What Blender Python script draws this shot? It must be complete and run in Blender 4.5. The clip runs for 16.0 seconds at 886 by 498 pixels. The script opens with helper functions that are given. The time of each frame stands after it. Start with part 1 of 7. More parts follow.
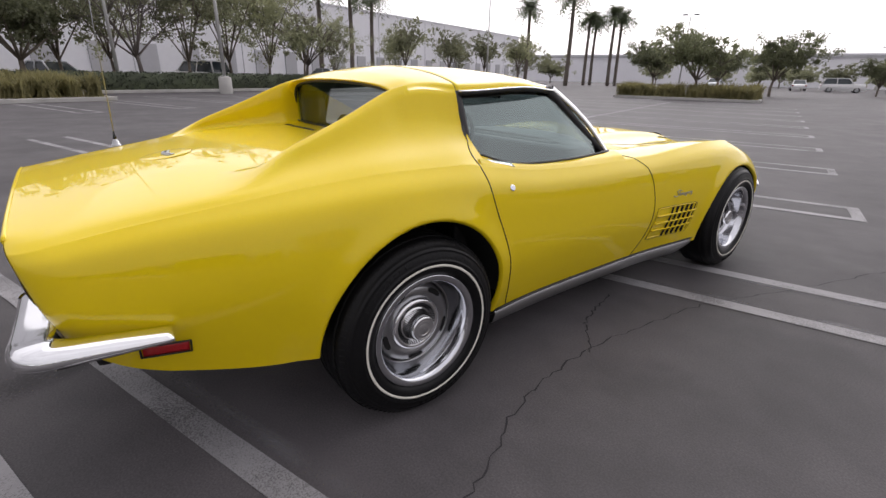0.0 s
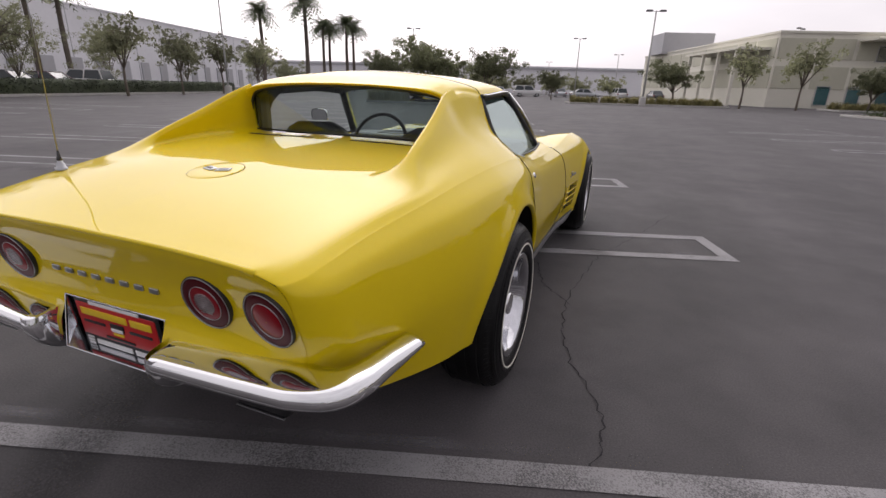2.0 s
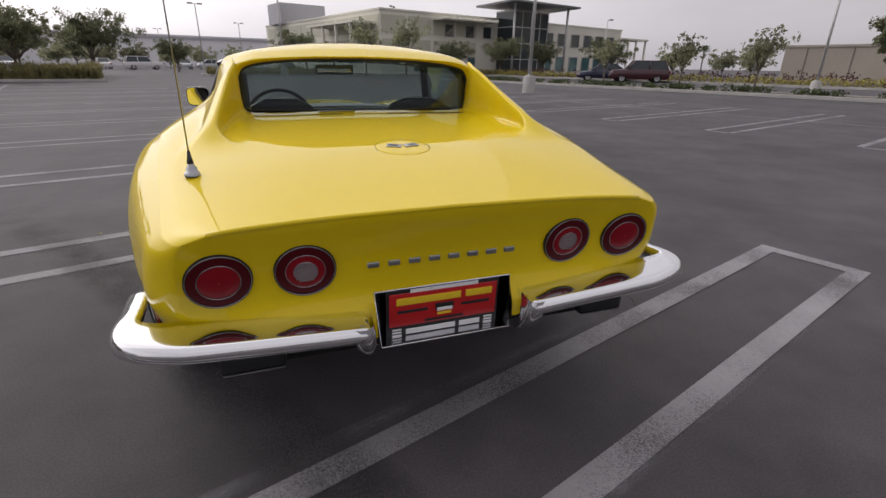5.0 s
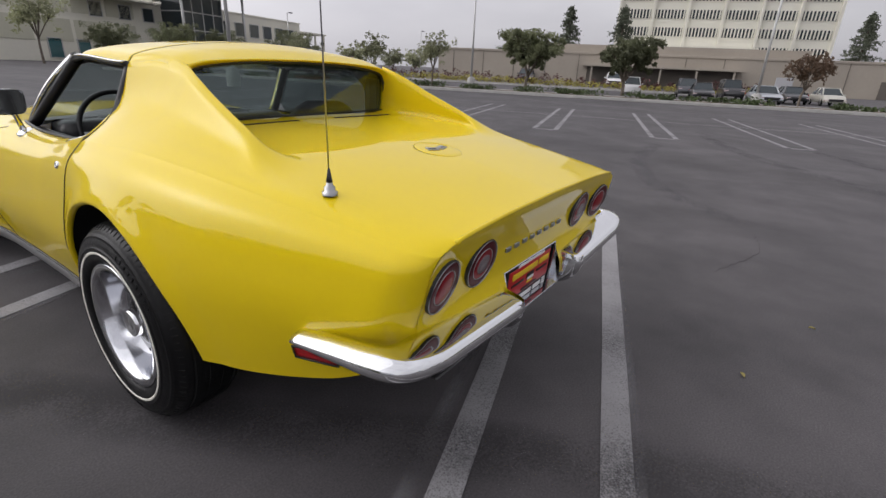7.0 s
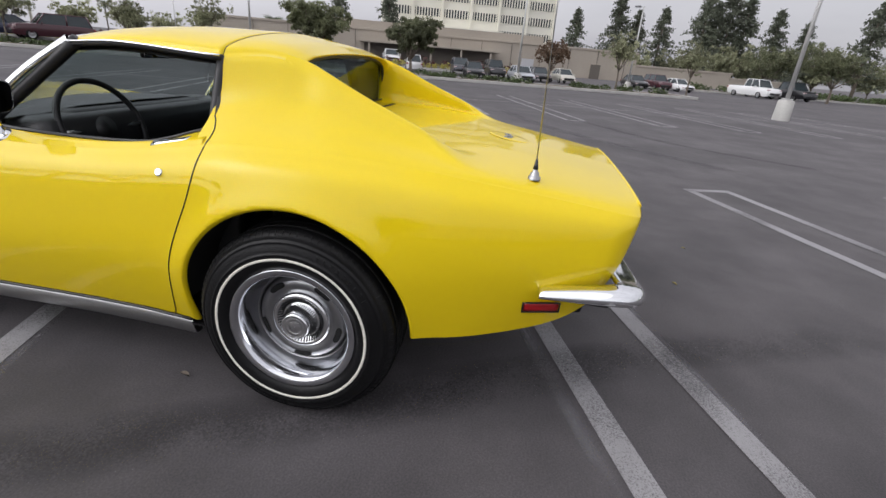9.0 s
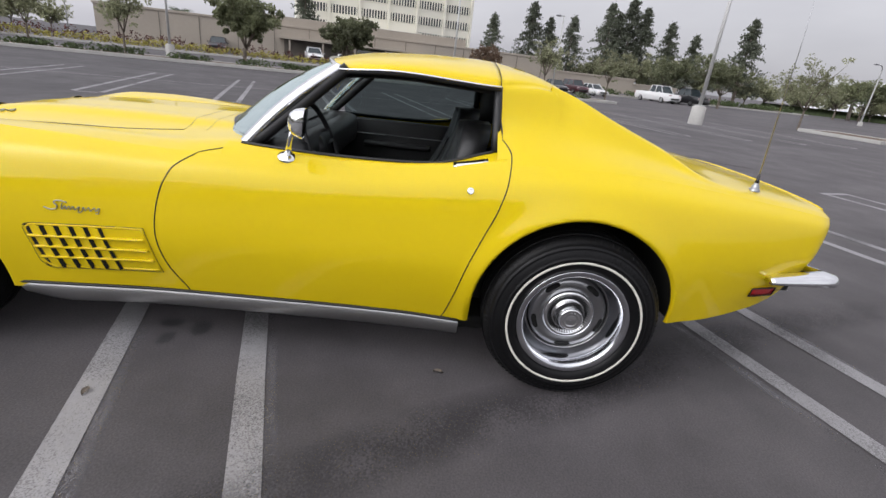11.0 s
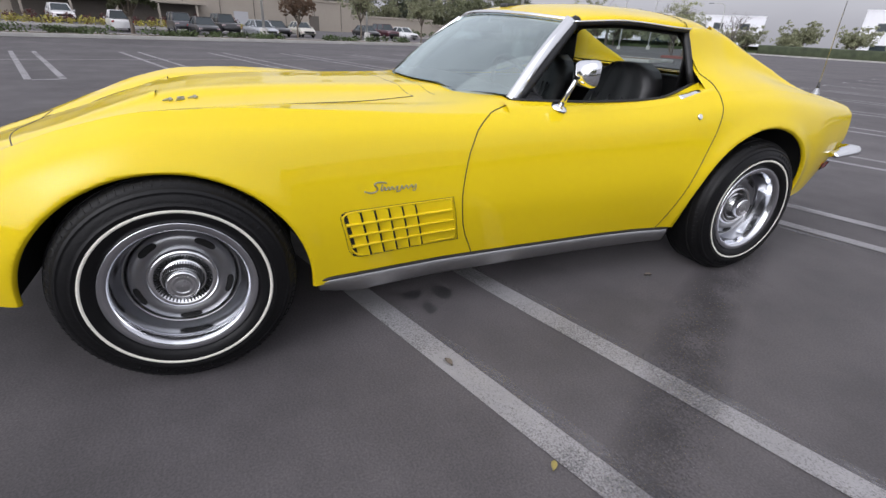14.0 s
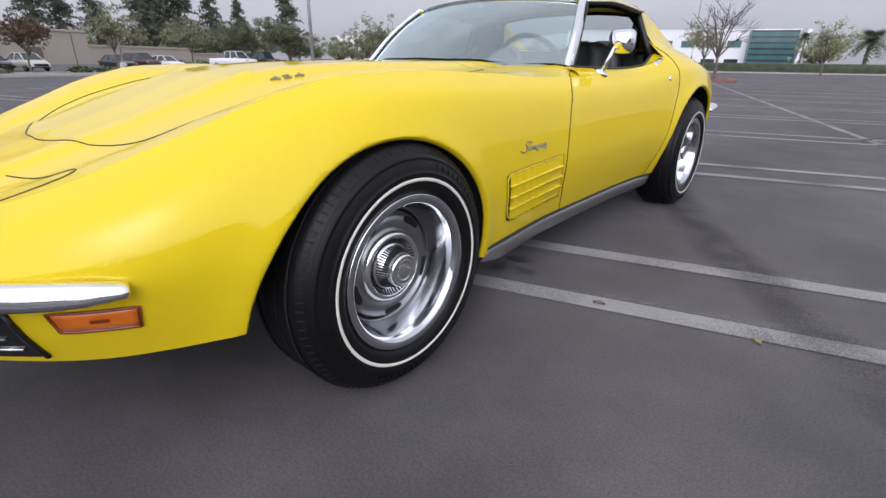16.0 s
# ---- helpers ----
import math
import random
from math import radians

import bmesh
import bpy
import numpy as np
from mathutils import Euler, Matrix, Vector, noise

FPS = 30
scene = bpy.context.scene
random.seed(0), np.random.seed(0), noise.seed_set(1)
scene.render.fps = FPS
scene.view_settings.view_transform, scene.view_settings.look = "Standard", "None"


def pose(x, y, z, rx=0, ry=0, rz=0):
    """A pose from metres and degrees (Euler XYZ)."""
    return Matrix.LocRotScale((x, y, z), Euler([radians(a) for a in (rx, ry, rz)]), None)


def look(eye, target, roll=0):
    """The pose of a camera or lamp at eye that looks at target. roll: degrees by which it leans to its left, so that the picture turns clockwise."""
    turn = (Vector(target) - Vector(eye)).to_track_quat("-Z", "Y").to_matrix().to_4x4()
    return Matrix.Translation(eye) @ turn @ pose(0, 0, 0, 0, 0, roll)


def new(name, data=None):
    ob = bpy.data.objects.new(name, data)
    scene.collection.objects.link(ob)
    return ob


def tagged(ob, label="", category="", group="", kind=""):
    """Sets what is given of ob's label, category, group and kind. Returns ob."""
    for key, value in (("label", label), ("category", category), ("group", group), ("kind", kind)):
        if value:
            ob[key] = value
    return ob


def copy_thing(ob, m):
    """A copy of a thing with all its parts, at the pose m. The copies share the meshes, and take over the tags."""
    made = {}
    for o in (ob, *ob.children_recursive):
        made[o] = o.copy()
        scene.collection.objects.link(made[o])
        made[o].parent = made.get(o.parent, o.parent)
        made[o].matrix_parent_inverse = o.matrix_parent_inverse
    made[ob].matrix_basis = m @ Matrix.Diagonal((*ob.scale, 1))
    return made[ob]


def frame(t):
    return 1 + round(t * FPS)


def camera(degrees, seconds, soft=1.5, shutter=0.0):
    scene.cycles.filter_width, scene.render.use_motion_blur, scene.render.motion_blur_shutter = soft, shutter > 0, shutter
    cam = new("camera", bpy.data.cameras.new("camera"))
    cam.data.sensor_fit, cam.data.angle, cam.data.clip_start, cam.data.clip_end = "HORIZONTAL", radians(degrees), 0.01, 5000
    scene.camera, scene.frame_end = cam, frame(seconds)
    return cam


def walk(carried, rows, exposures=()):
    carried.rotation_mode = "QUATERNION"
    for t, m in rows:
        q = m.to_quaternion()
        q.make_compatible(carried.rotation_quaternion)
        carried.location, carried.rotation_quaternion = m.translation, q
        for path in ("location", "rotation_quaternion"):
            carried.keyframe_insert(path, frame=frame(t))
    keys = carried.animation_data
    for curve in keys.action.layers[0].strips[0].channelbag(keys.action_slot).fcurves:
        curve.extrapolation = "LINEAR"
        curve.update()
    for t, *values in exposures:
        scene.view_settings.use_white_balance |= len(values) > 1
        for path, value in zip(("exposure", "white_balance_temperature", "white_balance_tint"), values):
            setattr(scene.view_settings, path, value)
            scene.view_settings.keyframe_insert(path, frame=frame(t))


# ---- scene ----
cam = camera(86.4, 16.0)
PATH = [
    (0, (2.018, -2.067, 1.162), (0.549, -0.9, 0.469), 1.2),
    (0.5, (1.845, -2.276, 1.154), (0.524, -0.938, 0.473), 0.9),
    (1, (1.659, -2.504, 1.15), (0.501, -1.02, 0.474), 1.1),
    (1.5, (1.461, -2.733, 1.15), (0.515, -1.097, 0.497), 0.9),
    (2, (1.224, -2.897, 1.133), (0.523, -1.14, 0.484), 1.6),
    (2.5, (0.967, -3.039, 1.139), (0.474, -1.229, 0.444), 2.1),
    (3, (0.707, -3.179, 1.138), (0.4, -1.34, 0.415), 2.0),
    (3.2, (0.612, -3.214, 1.138), (0.383, -1.369, 0.402), 2.3),
    (5.3, (-0.54, -3.253, 1.105), (0.228, -1.556, 0.377), 0.8),
    (5.5, (-0.644, -3.227, 1.105), (0.221, -1.584, 0.362), 1.1),
    (6, (-0.898, -3.113, 1.1), (0.206, -1.629, 0.338), 2.1),
    (6.5, (-1.137, -2.982, 1.132), (0.191, -1.68, 0.395), 1.3),
    (7, (-1.354, -2.765, 1.134), (0.18, -1.702, 0.417), 2.7),
    (7.5, (-1.566, -2.553, 1.143), (0.111, -1.731, 0.425), 4.1),
    (8, (-1.771, -2.345, 1.16), (-0.006, -1.76, 0.422), 4.4),
    (8.2, (-1.838, -2.256, 1.163), (-0.053, -1.753, 0.413), 4.6),
    (10.3, (-2.278, -1.087, 1.146), (-0.415, -1.06, 0.419), 6.4),
    (10.5, (-2.31, -0.977, 1.17), (-0.448, -0.982, 0.44), 7.0),
    (11, (-2.386, -0.655, 1.158), (-0.523, -0.72, 0.435), 6.4),
    (11.5, (-2.447, -0.363, 1.147), (-0.595, -0.509, 0.405), 5.4),
    (12, (-2.447, -0.063, 1.142), (-0.62, -0.295, 0.362), 5.2),
    (12.5, (-2.456, 0.22, 1.126), (-0.647, -0.106, 0.338), 4.3),
    (13, (-2.455, 0.501, 1.111), (-0.667, 0.02, 0.355), 3.3),
    (13.5, (-2.367, 0.784, 1.064), (-0.635, 0.149, 0.292), 3.0),
    (14, (-2.261, 1.031, 1.053), (-0.61, 0.284, 0.208), 3.1),
    (14.5, (-2.163, 1.299, 1.03), (-0.57, 0.429, 0.19), 1.3),
    (15, (-2.045, 1.552, 0.977), (-0.527, 0.524, 0.177), 0.4),
    (15.5, (-1.86, 1.794, 0.909), (-0.477, 0.564, 0.151), 1.5),
    (16, (-1.662, 2.011, 0.835), (-0.442, 0.609, 0.097), 0.8),
]
walk(cam, [(t, look(eye, target, roll)) for t, eye, target, roll in PATH], [(0.0,0.72,6600,13),(1.0,0.49,6650,14),(1.5,0.44,6700,15),(3.0,0.20,6700,15),(5.5,0.23,6600,13),(8.0,0.54,6400,10),(12.5,0.69,6350,10),(16.0,0.67,6050,13)])

# ---- world and light ----
world = bpy.data.worlds.new("overcast_sky")
scene.world = world
world.use_nodes = True
wn, wl = world.node_tree.nodes, world.node_tree.links
wn.clear()
w_out, w_bg, w_sky = wn.new("ShaderNodeOutputWorld"), wn.new("ShaderNodeBackground"), wn.new("ShaderNodeTexSky")
w_sky.sky_type, w_sky.sun_disc = "NISHITA", False
w_sky.sun_elevation, w_sky.sun_rotation = radians(40), radians(-35)
w_sky.air_density, w_sky.dust_density = 1.0, 4.0
w_hsv = wn.new("ShaderNodeHueSaturation")
w_hsv.inputs["Saturation"].default_value = 0.12
w_cloud, w_ramp, w_mix = wn.new("ShaderNodeTexNoise"), wn.new("ShaderNodeValToRGB"), wn.new("ShaderNodeMixRGB")
w_co, w_map = wn.new("ShaderNodeTexCoord"), wn.new("ShaderNodeMapping")
w_map.inputs["Scale"].default_value = (1.0, 1.0, 3.2)
w_cloud.inputs["Scale"].default_value, w_cloud.inputs["Detail"].default_value = 2.2, 5.0
w_ramp.color_ramp.elements[0].position, w_ramp.color_ramp.elements[0].color = 0.25, (0.80, 0.79, 0.82, 1)
w_ramp.color_ramp.elements[1].position, w_ramp.color_ramp.elements[1].color = 0.75, (1.06, 1.05, 1.06, 1)
w_flat = wn.new("ShaderNodeMixRGB")
w_flat.blend_type, w_flat.inputs[0].default_value = "MIX", 0.45
w_flat.inputs[2].default_value = (7.6, 7.5, 7.9, 1)
w_mix.blend_type, w_mix.inputs[0].default_value = "MULTIPLY", 1.0
w_dot, w_side, w_sep, w_low, w_thick, w_dim = [wn.new("ShaderNode" + k) for k in ("VectorMath", "MapRange", "SeparateXYZ", "MapRange", "Mix", "MixRGB")]
w_dot.operation, w_dot.inputs[1].default_value = "DOT_PRODUCT", (-0.57, 0.82, 0.0)
w_side.inputs["From Min"].default_value, w_side.inputs["From Max"].default_value = -0.95, 0.5
w_side.inputs["To Min"].default_value, w_side.inputs["To Max"].default_value = 0.58, 1.0
w_low.inputs["From Min"].default_value, w_low.inputs["From Max"].default_value = 0.15, 0.7
w_low.inputs["To Min"].default_value, w_low.inputs["To Max"].default_value = 0.0, 1.0
w_thick.inputs[3].default_value = 1.0
w_dim.blend_type, w_dim.inputs[0].default_value = "MULTIPLY", 1.0
wl.new(w_co.outputs["Generated"], w_dot.inputs[0])
wl.new(w_dot.outputs["Value"], w_side.inputs["Value"])
wl.new(w_co.outputs["Generated"], w_sep.inputs[0])
wl.new(w_sep.outputs["Z"], w_low.inputs["Value"])
wl.new(w_low.outputs[0], w_thick.inputs[0])
wl.new(w_side.outputs[0], w_thick.inputs[2])
wl.new(w_thick.outputs[0], w_dim.inputs[2])
wl.new(w_co.outputs["Generated"], w_map.inputs["Vector"])
wl.new(w_map.outputs[0], w_cloud.inputs["Vector"])
wl.new(w_cloud.outputs["Fac"], w_ramp.inputs[0])
wl.new(w_sky.outputs[0], w_hsv.inputs["Color"])
wl.new(w_hsv.outputs[0], w_flat.inputs[1])
wl.new(w_flat.outputs[0], w_mix.inputs[1])
wl.new(w_ramp.outputs[0], w_mix.inputs[2])
wl.new(w_mix.outputs[0], w_dim.inputs[1])
wl.new(w_dim.outputs[0], w_bg.inputs["Color"])
wl.new(w_bg.outputs[0], w_out.inputs["Surface"])
w_bg.inputs["Strength"].default_value = 0.125

sun = new("sun", bpy.data.lights.new("sun", "SUN"))
sun.data.energy, sun.data.angle, sun.data.color = 0.5, radians(110), (1.0, 0.985, 0.965)
sun.matrix_world = look((-30, 42, 44), (0, 0, 0))


# ---- materials ----
def material(name, color, rough=0.6, metal=0.0, spread=0.12, scale=8.0, bump=0.0, bump_scale=60.0, coat=0.0, fleck=0.0, spec=0.5, vary=0.0):
    """A procedural surface: base colour varied at two scales, fine relief, optional clear coat."""
    m = bpy.data.materials.new(name)
    m.use_nodes = True
    n, l = m.node_tree.nodes, m.node_tree.links
    b = n["Principled BSDF"]
    b.inputs["Roughness"].default_value, b.inputs["Metallic"].default_value = rough, metal
    b.inputs["Coat Weight"].default_value = coat
    b.inputs["Coat Roughness"].default_value = 0.012
    b.inputs["Specular IOR Level"].default_value = spec
    co = n.new("ShaderNodeTexCoord")
    big, small = n.new("ShaderNodeTexNoise"), n.new("ShaderNodeTexNoise")
    big.inputs["Scale"].default_value, big.inputs["Detail"].default_value = scale, 4.0
    small.inputs["Scale"].default_value, small.inputs["Detail"].default_value = scale * 14, 3.0
    add = n.new("ShaderNodeMath")
    add.operation = "MULTIPLY_ADD"
    add.inputs[1].default_value = 0.45
    l.new(co.outputs["Object"], big.inputs["Vector"])
    l.new(co.outputs["Object"], small.inputs["Vector"])
    l.new(small.outputs["Fac"], add.inputs[0])
    l.new(big.outputs["Fac"], add.inputs[2])
    ramp = n.new("ShaderNodeValToRGB")
    lo = [max(0.0, c * (1 - spread)) for c in color]
    hi = [min(1.0, c * (1 + spread)) for c in color]
    ramp.color_ramp.elements[0].position, ramp.color_ramp.elements[0].color = 0.45, (*lo, 1)
    ramp.color_ramp.elements[1].position, ramp.color_ramp.elements[1].color = 0.95, (*hi, 1)
    l.new(add.outputs[0], ramp.inputs[0])
    out = ramp.outputs[0]
    if vary:
        info, mul, hs = n.new("ShaderNodeObjectInfo"), n.new("ShaderNodeMapRange"), n.new("ShaderNodeHueSaturation")
        mul.inputs["To Min"].default_value, mul.inputs["To Max"].default_value = 1 - vary, 1 + vary
        l.new(info.outputs["Random"], mul.inputs["Value"])
        l.new(mul.outputs[0], hs.inputs["Value"])
        l.new(out, hs.inputs["Color"])
        out = hs.outputs[0]
    l.new(out, b.inputs["Base Color"])
    if bump:
        bn, bt = n.new("ShaderNodeBump"), n.new("ShaderNodeTexNoise")
        bt.inputs["Scale"].default_value, bt.inputs["Detail"].default_value = bump_scale, 4.0
        bn.inputs["Strength"].default_value, bn.inputs["Distance"].default_value = bump, 0.01
        l.new(co.outputs["Object"], bt.inputs["Vector"])
        l.new(bt.outputs["Fac"], bn.inputs["Height"])
        l.new(bn.outputs[0], b.inputs["Normal"])
    return m


def glass(name, tint=(0.85, 0.93, 0.92), rough=0.0, clear=0.8, gloss=0.07, steep=0.85):
    m = bpy.data.materials.new(name)
    m.use_nodes = True
    n, l = m.node_tree.nodes, m.node_tree.links
    n.clear()
    out, tr, gl, mix = n.new("ShaderNodeOutputMaterial"), n.new("ShaderNodeBsdfTransparent"), n.new("ShaderNodeBsdfGlossy"), n.new("ShaderNodeMixShader")
    lw, pw, ma = n.new("ShaderNodeLayerWeight"), n.new("ShaderNodeMath"), n.new("ShaderNodeMath")
    lw.inputs["Blend"].default_value = 0.5
    pw.operation, pw.inputs[1].default_value = "POWER", 2.5
    ma.operation, ma.inputs[1].default_value, ma.inputs[2].default_value = "MULTIPLY_ADD", steep, gloss
    tr.inputs["Color"].default_value = (*[c * clear for c in tint], 1)
    gl.inputs["Roughness"].default_value = rough
    gl.inputs["Color"].default_value = (0.82, 0.94, 0.93, 1)
    l.new(lw.outputs["Facing"], pw.inputs[0])
    l.new(pw.outputs[0], ma.inputs[0])
    l.new(ma.outputs[0], mix.inputs[0])
    l.new(tr.outputs[0], mix.inputs[1])
    l.new(gl.outputs[0], mix.inputs[2])
    l.new(mix.outputs[0], out.inputs[0])
    return m


def asphalt():
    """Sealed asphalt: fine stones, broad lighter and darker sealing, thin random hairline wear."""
    m = material("asphalt", (0.0765, 0.0715, 0.0735), 0.72, spread=0.2, scale=0.35, bump=0.07, bump_scale=320, spec=0.38)
    m.node_tree.nodes["Principled BSDF"].inputs["Diffuse Roughness"].default_value = 1.0
    n, l = m.node_tree.nodes, m.node_tree.links
    b = n["Principled BSDF"]
    base = b.inputs["Base Color"].links[0].from_socket
    co = n.new("ShaderNodeTexCoord")
    g, mx, rp = n.new("ShaderNodeTexNoise"), n.new("ShaderNodeMixRGB"), n.new("ShaderNodeValToRGB")
    g.inputs["Scale"].default_value, g.inputs["Detail"].default_value = 150.0, 2.0
    rp.color_ramp.elements[0].position, rp.color_ramp.elements[0].color = 0.35, (0.74, 0.74, 0.74, 1)
    rp.color_ramp.elements[1].position, rp.color_ramp.elements[1].color = 0.7, (1.25, 1.25, 1.25, 1)
    mx.blend_type, mx.inputs[0].default_value = "MULTIPLY", 0.8
    l.new(co.outputs["Object"], g.inputs["Vector"])
    l.new(g.outputs["Fac"], rp.inputs[0])
    l.new(base, mx.inputs[1])
    l.new(rp.outputs[0], mx.inputs[2])
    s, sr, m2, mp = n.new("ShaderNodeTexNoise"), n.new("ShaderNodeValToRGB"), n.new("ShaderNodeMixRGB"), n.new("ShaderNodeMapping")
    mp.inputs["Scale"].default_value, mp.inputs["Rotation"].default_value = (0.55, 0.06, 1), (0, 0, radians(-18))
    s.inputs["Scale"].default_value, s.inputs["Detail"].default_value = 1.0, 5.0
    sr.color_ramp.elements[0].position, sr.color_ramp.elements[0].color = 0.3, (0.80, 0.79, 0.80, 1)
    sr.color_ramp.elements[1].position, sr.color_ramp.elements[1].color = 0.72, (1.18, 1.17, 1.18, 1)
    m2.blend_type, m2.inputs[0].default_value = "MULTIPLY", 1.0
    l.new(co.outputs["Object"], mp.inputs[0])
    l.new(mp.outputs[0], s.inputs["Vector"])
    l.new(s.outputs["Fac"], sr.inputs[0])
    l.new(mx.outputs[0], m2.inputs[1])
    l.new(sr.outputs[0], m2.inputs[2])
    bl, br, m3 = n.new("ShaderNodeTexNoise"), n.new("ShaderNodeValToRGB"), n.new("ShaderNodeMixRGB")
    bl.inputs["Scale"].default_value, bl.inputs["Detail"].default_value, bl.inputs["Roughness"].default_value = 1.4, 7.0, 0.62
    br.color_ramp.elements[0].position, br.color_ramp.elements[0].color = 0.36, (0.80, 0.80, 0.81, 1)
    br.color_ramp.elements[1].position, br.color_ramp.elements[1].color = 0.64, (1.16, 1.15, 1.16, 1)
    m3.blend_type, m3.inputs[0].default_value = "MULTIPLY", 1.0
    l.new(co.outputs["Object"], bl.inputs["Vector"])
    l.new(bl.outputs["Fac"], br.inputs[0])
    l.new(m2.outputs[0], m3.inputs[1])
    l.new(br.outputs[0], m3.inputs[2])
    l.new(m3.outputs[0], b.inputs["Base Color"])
    return m


def line_paint():
    """Faded white striping, worn through to the asphalt in specks and patches."""
    m = material("line_paint", (0.275, 0.268, 0.275), 0.75, spread=0.15, scale=3.0, bump=0.25, bump_scale=150)
    n, l = m.node_tree.nodes, m.node_tree.links
    b = n["Principled BSDF"]
    base = b.inputs["Base Color"].links[0].from_socket
    co = n.new("ShaderNodeTexCoord")
    a, c, add, mx = n.new("ShaderNodeTexNoise"), n.new("ShaderNodeTexNoise"), n.new("ShaderNodeMath"), n.new("ShaderNodeMixRGB")
    a.inputs["Scale"].default_value, a.inputs["Detail"].default_value = 2.2, 4.0
    c.inputs["Scale"].default_value, c.inputs["Detail"].default_value = 170.0, 3.0
    add.operation = "ADD"
    l.new(co.outputs["Object"], a.inputs["Vector"])
    l.new(co.outputs["Object"], c.inputs["Vector"])
    l.new(a.outputs["Fac"], add.inputs[0])
    l.new(c.outputs["Fac"], add.inputs[1])
    mp = n.new("ShaderNodeMapRange")
    mp.inputs["From Min"].default_value, mp.inputs["From Max"].default_value = 0.96, 1.26
    l.new(add.outputs[0], mp.inputs["Value"])
    l.new(mp.outputs[0], mx.inputs[0])
    l.new(base, mx.inputs[1])
    mx.inputs[2].default_value = (0.085, 0.082, 0.085, 1)
    l.new(mx.outputs[0], b.inputs["Base Color"])
    return m


def speckled(name, color, scale, low, high, cover):
    """A worn layer that thins out to the sides and breaks up into specks."""
    m = material(name, color, 0.8, spread=0.2, scale=4, bump=0.3, bump_scale=150)
    n, l = m.node_tree.nodes, m.node_tree.links
    b = n["Principled BSDF"]
    co, nz, big, sep = n.new("ShaderNodeTexCoord"), n.new("ShaderNodeTexNoise"), n.new("ShaderNodeTexNoise"), n.new("ShaderNodeSeparateXYZ")
    nz.inputs["Scale"].default_value, nz.inputs["Detail"].default_value = scale, 3.0
    big.inputs["Scale"].default_value, big.inputs["Detail"].default_value = 3.0, 3.0
    l.new(co.outputs["Object"], nz.inputs["Vector"])
    l.new(co.outputs["Object"], big.inputs["Vector"])
    l.new(co.outputs["UV"], sep.inputs[0])
    fade = None
    for axis, power in (("X", 6.0), ("Y", 2.0)):
        a, ab, pw, inv = [n.new("ShaderNodeMath") for k in range(4)]
        a.operation, a.inputs[1].default_value, a.inputs[2].default_value = "MULTIPLY_ADD", 2.0, -1.0
        ab.operation = "ABSOLUTE"
        pw.operation, pw.inputs[1].default_value = "POWER", power
        inv.operation, inv.inputs[0].default_value = "SUBTRACT", 1.0
        l.new(sep.outputs[axis], a.inputs[0])
        l.new(a.outputs[0], ab.inputs[0])
        l.new(ab.outputs[0], pw.inputs[0])
        l.new(pw.outputs[0], inv.inputs[1])
        if fade is None:
            fade = inv.outputs[0]
        else:
            mu = n.new("ShaderNodeMath")
            mu.operation = "MULTIPLY"
            l.new(fade, mu.inputs[0])
            l.new(inv.outputs[0], mu.inputs[1])
            fade = mu.outputs[0]
    su, mr, al = n.new("ShaderNodeMath"), n.new("ShaderNodeMapRange"), n.new("ShaderNodeMath")
    su.operation, al.operation = "ADD", "MULTIPLY"
    l.new(nz.outputs["Fac"], su.inputs[0])
    l.new(big.outputs["Fac"], su.inputs[1])
    mr.inputs["From Min"].default_value, mr.inputs["From Max"].default_value = low, high
    l.new(su.outputs[0], mr.inputs["Value"])
    l.new(mr.outputs[0], al.inputs[0])
    l.new(fade, al.inputs[1])
    top = n.new("ShaderNodeMath")
    top.operation, top.inputs[1].default_value = "MULTIPLY", cover
    l.new(al.outputs[0], top.inputs[0])
    l.new(top.outputs[0], b.inputs["Alpha"])
    return m


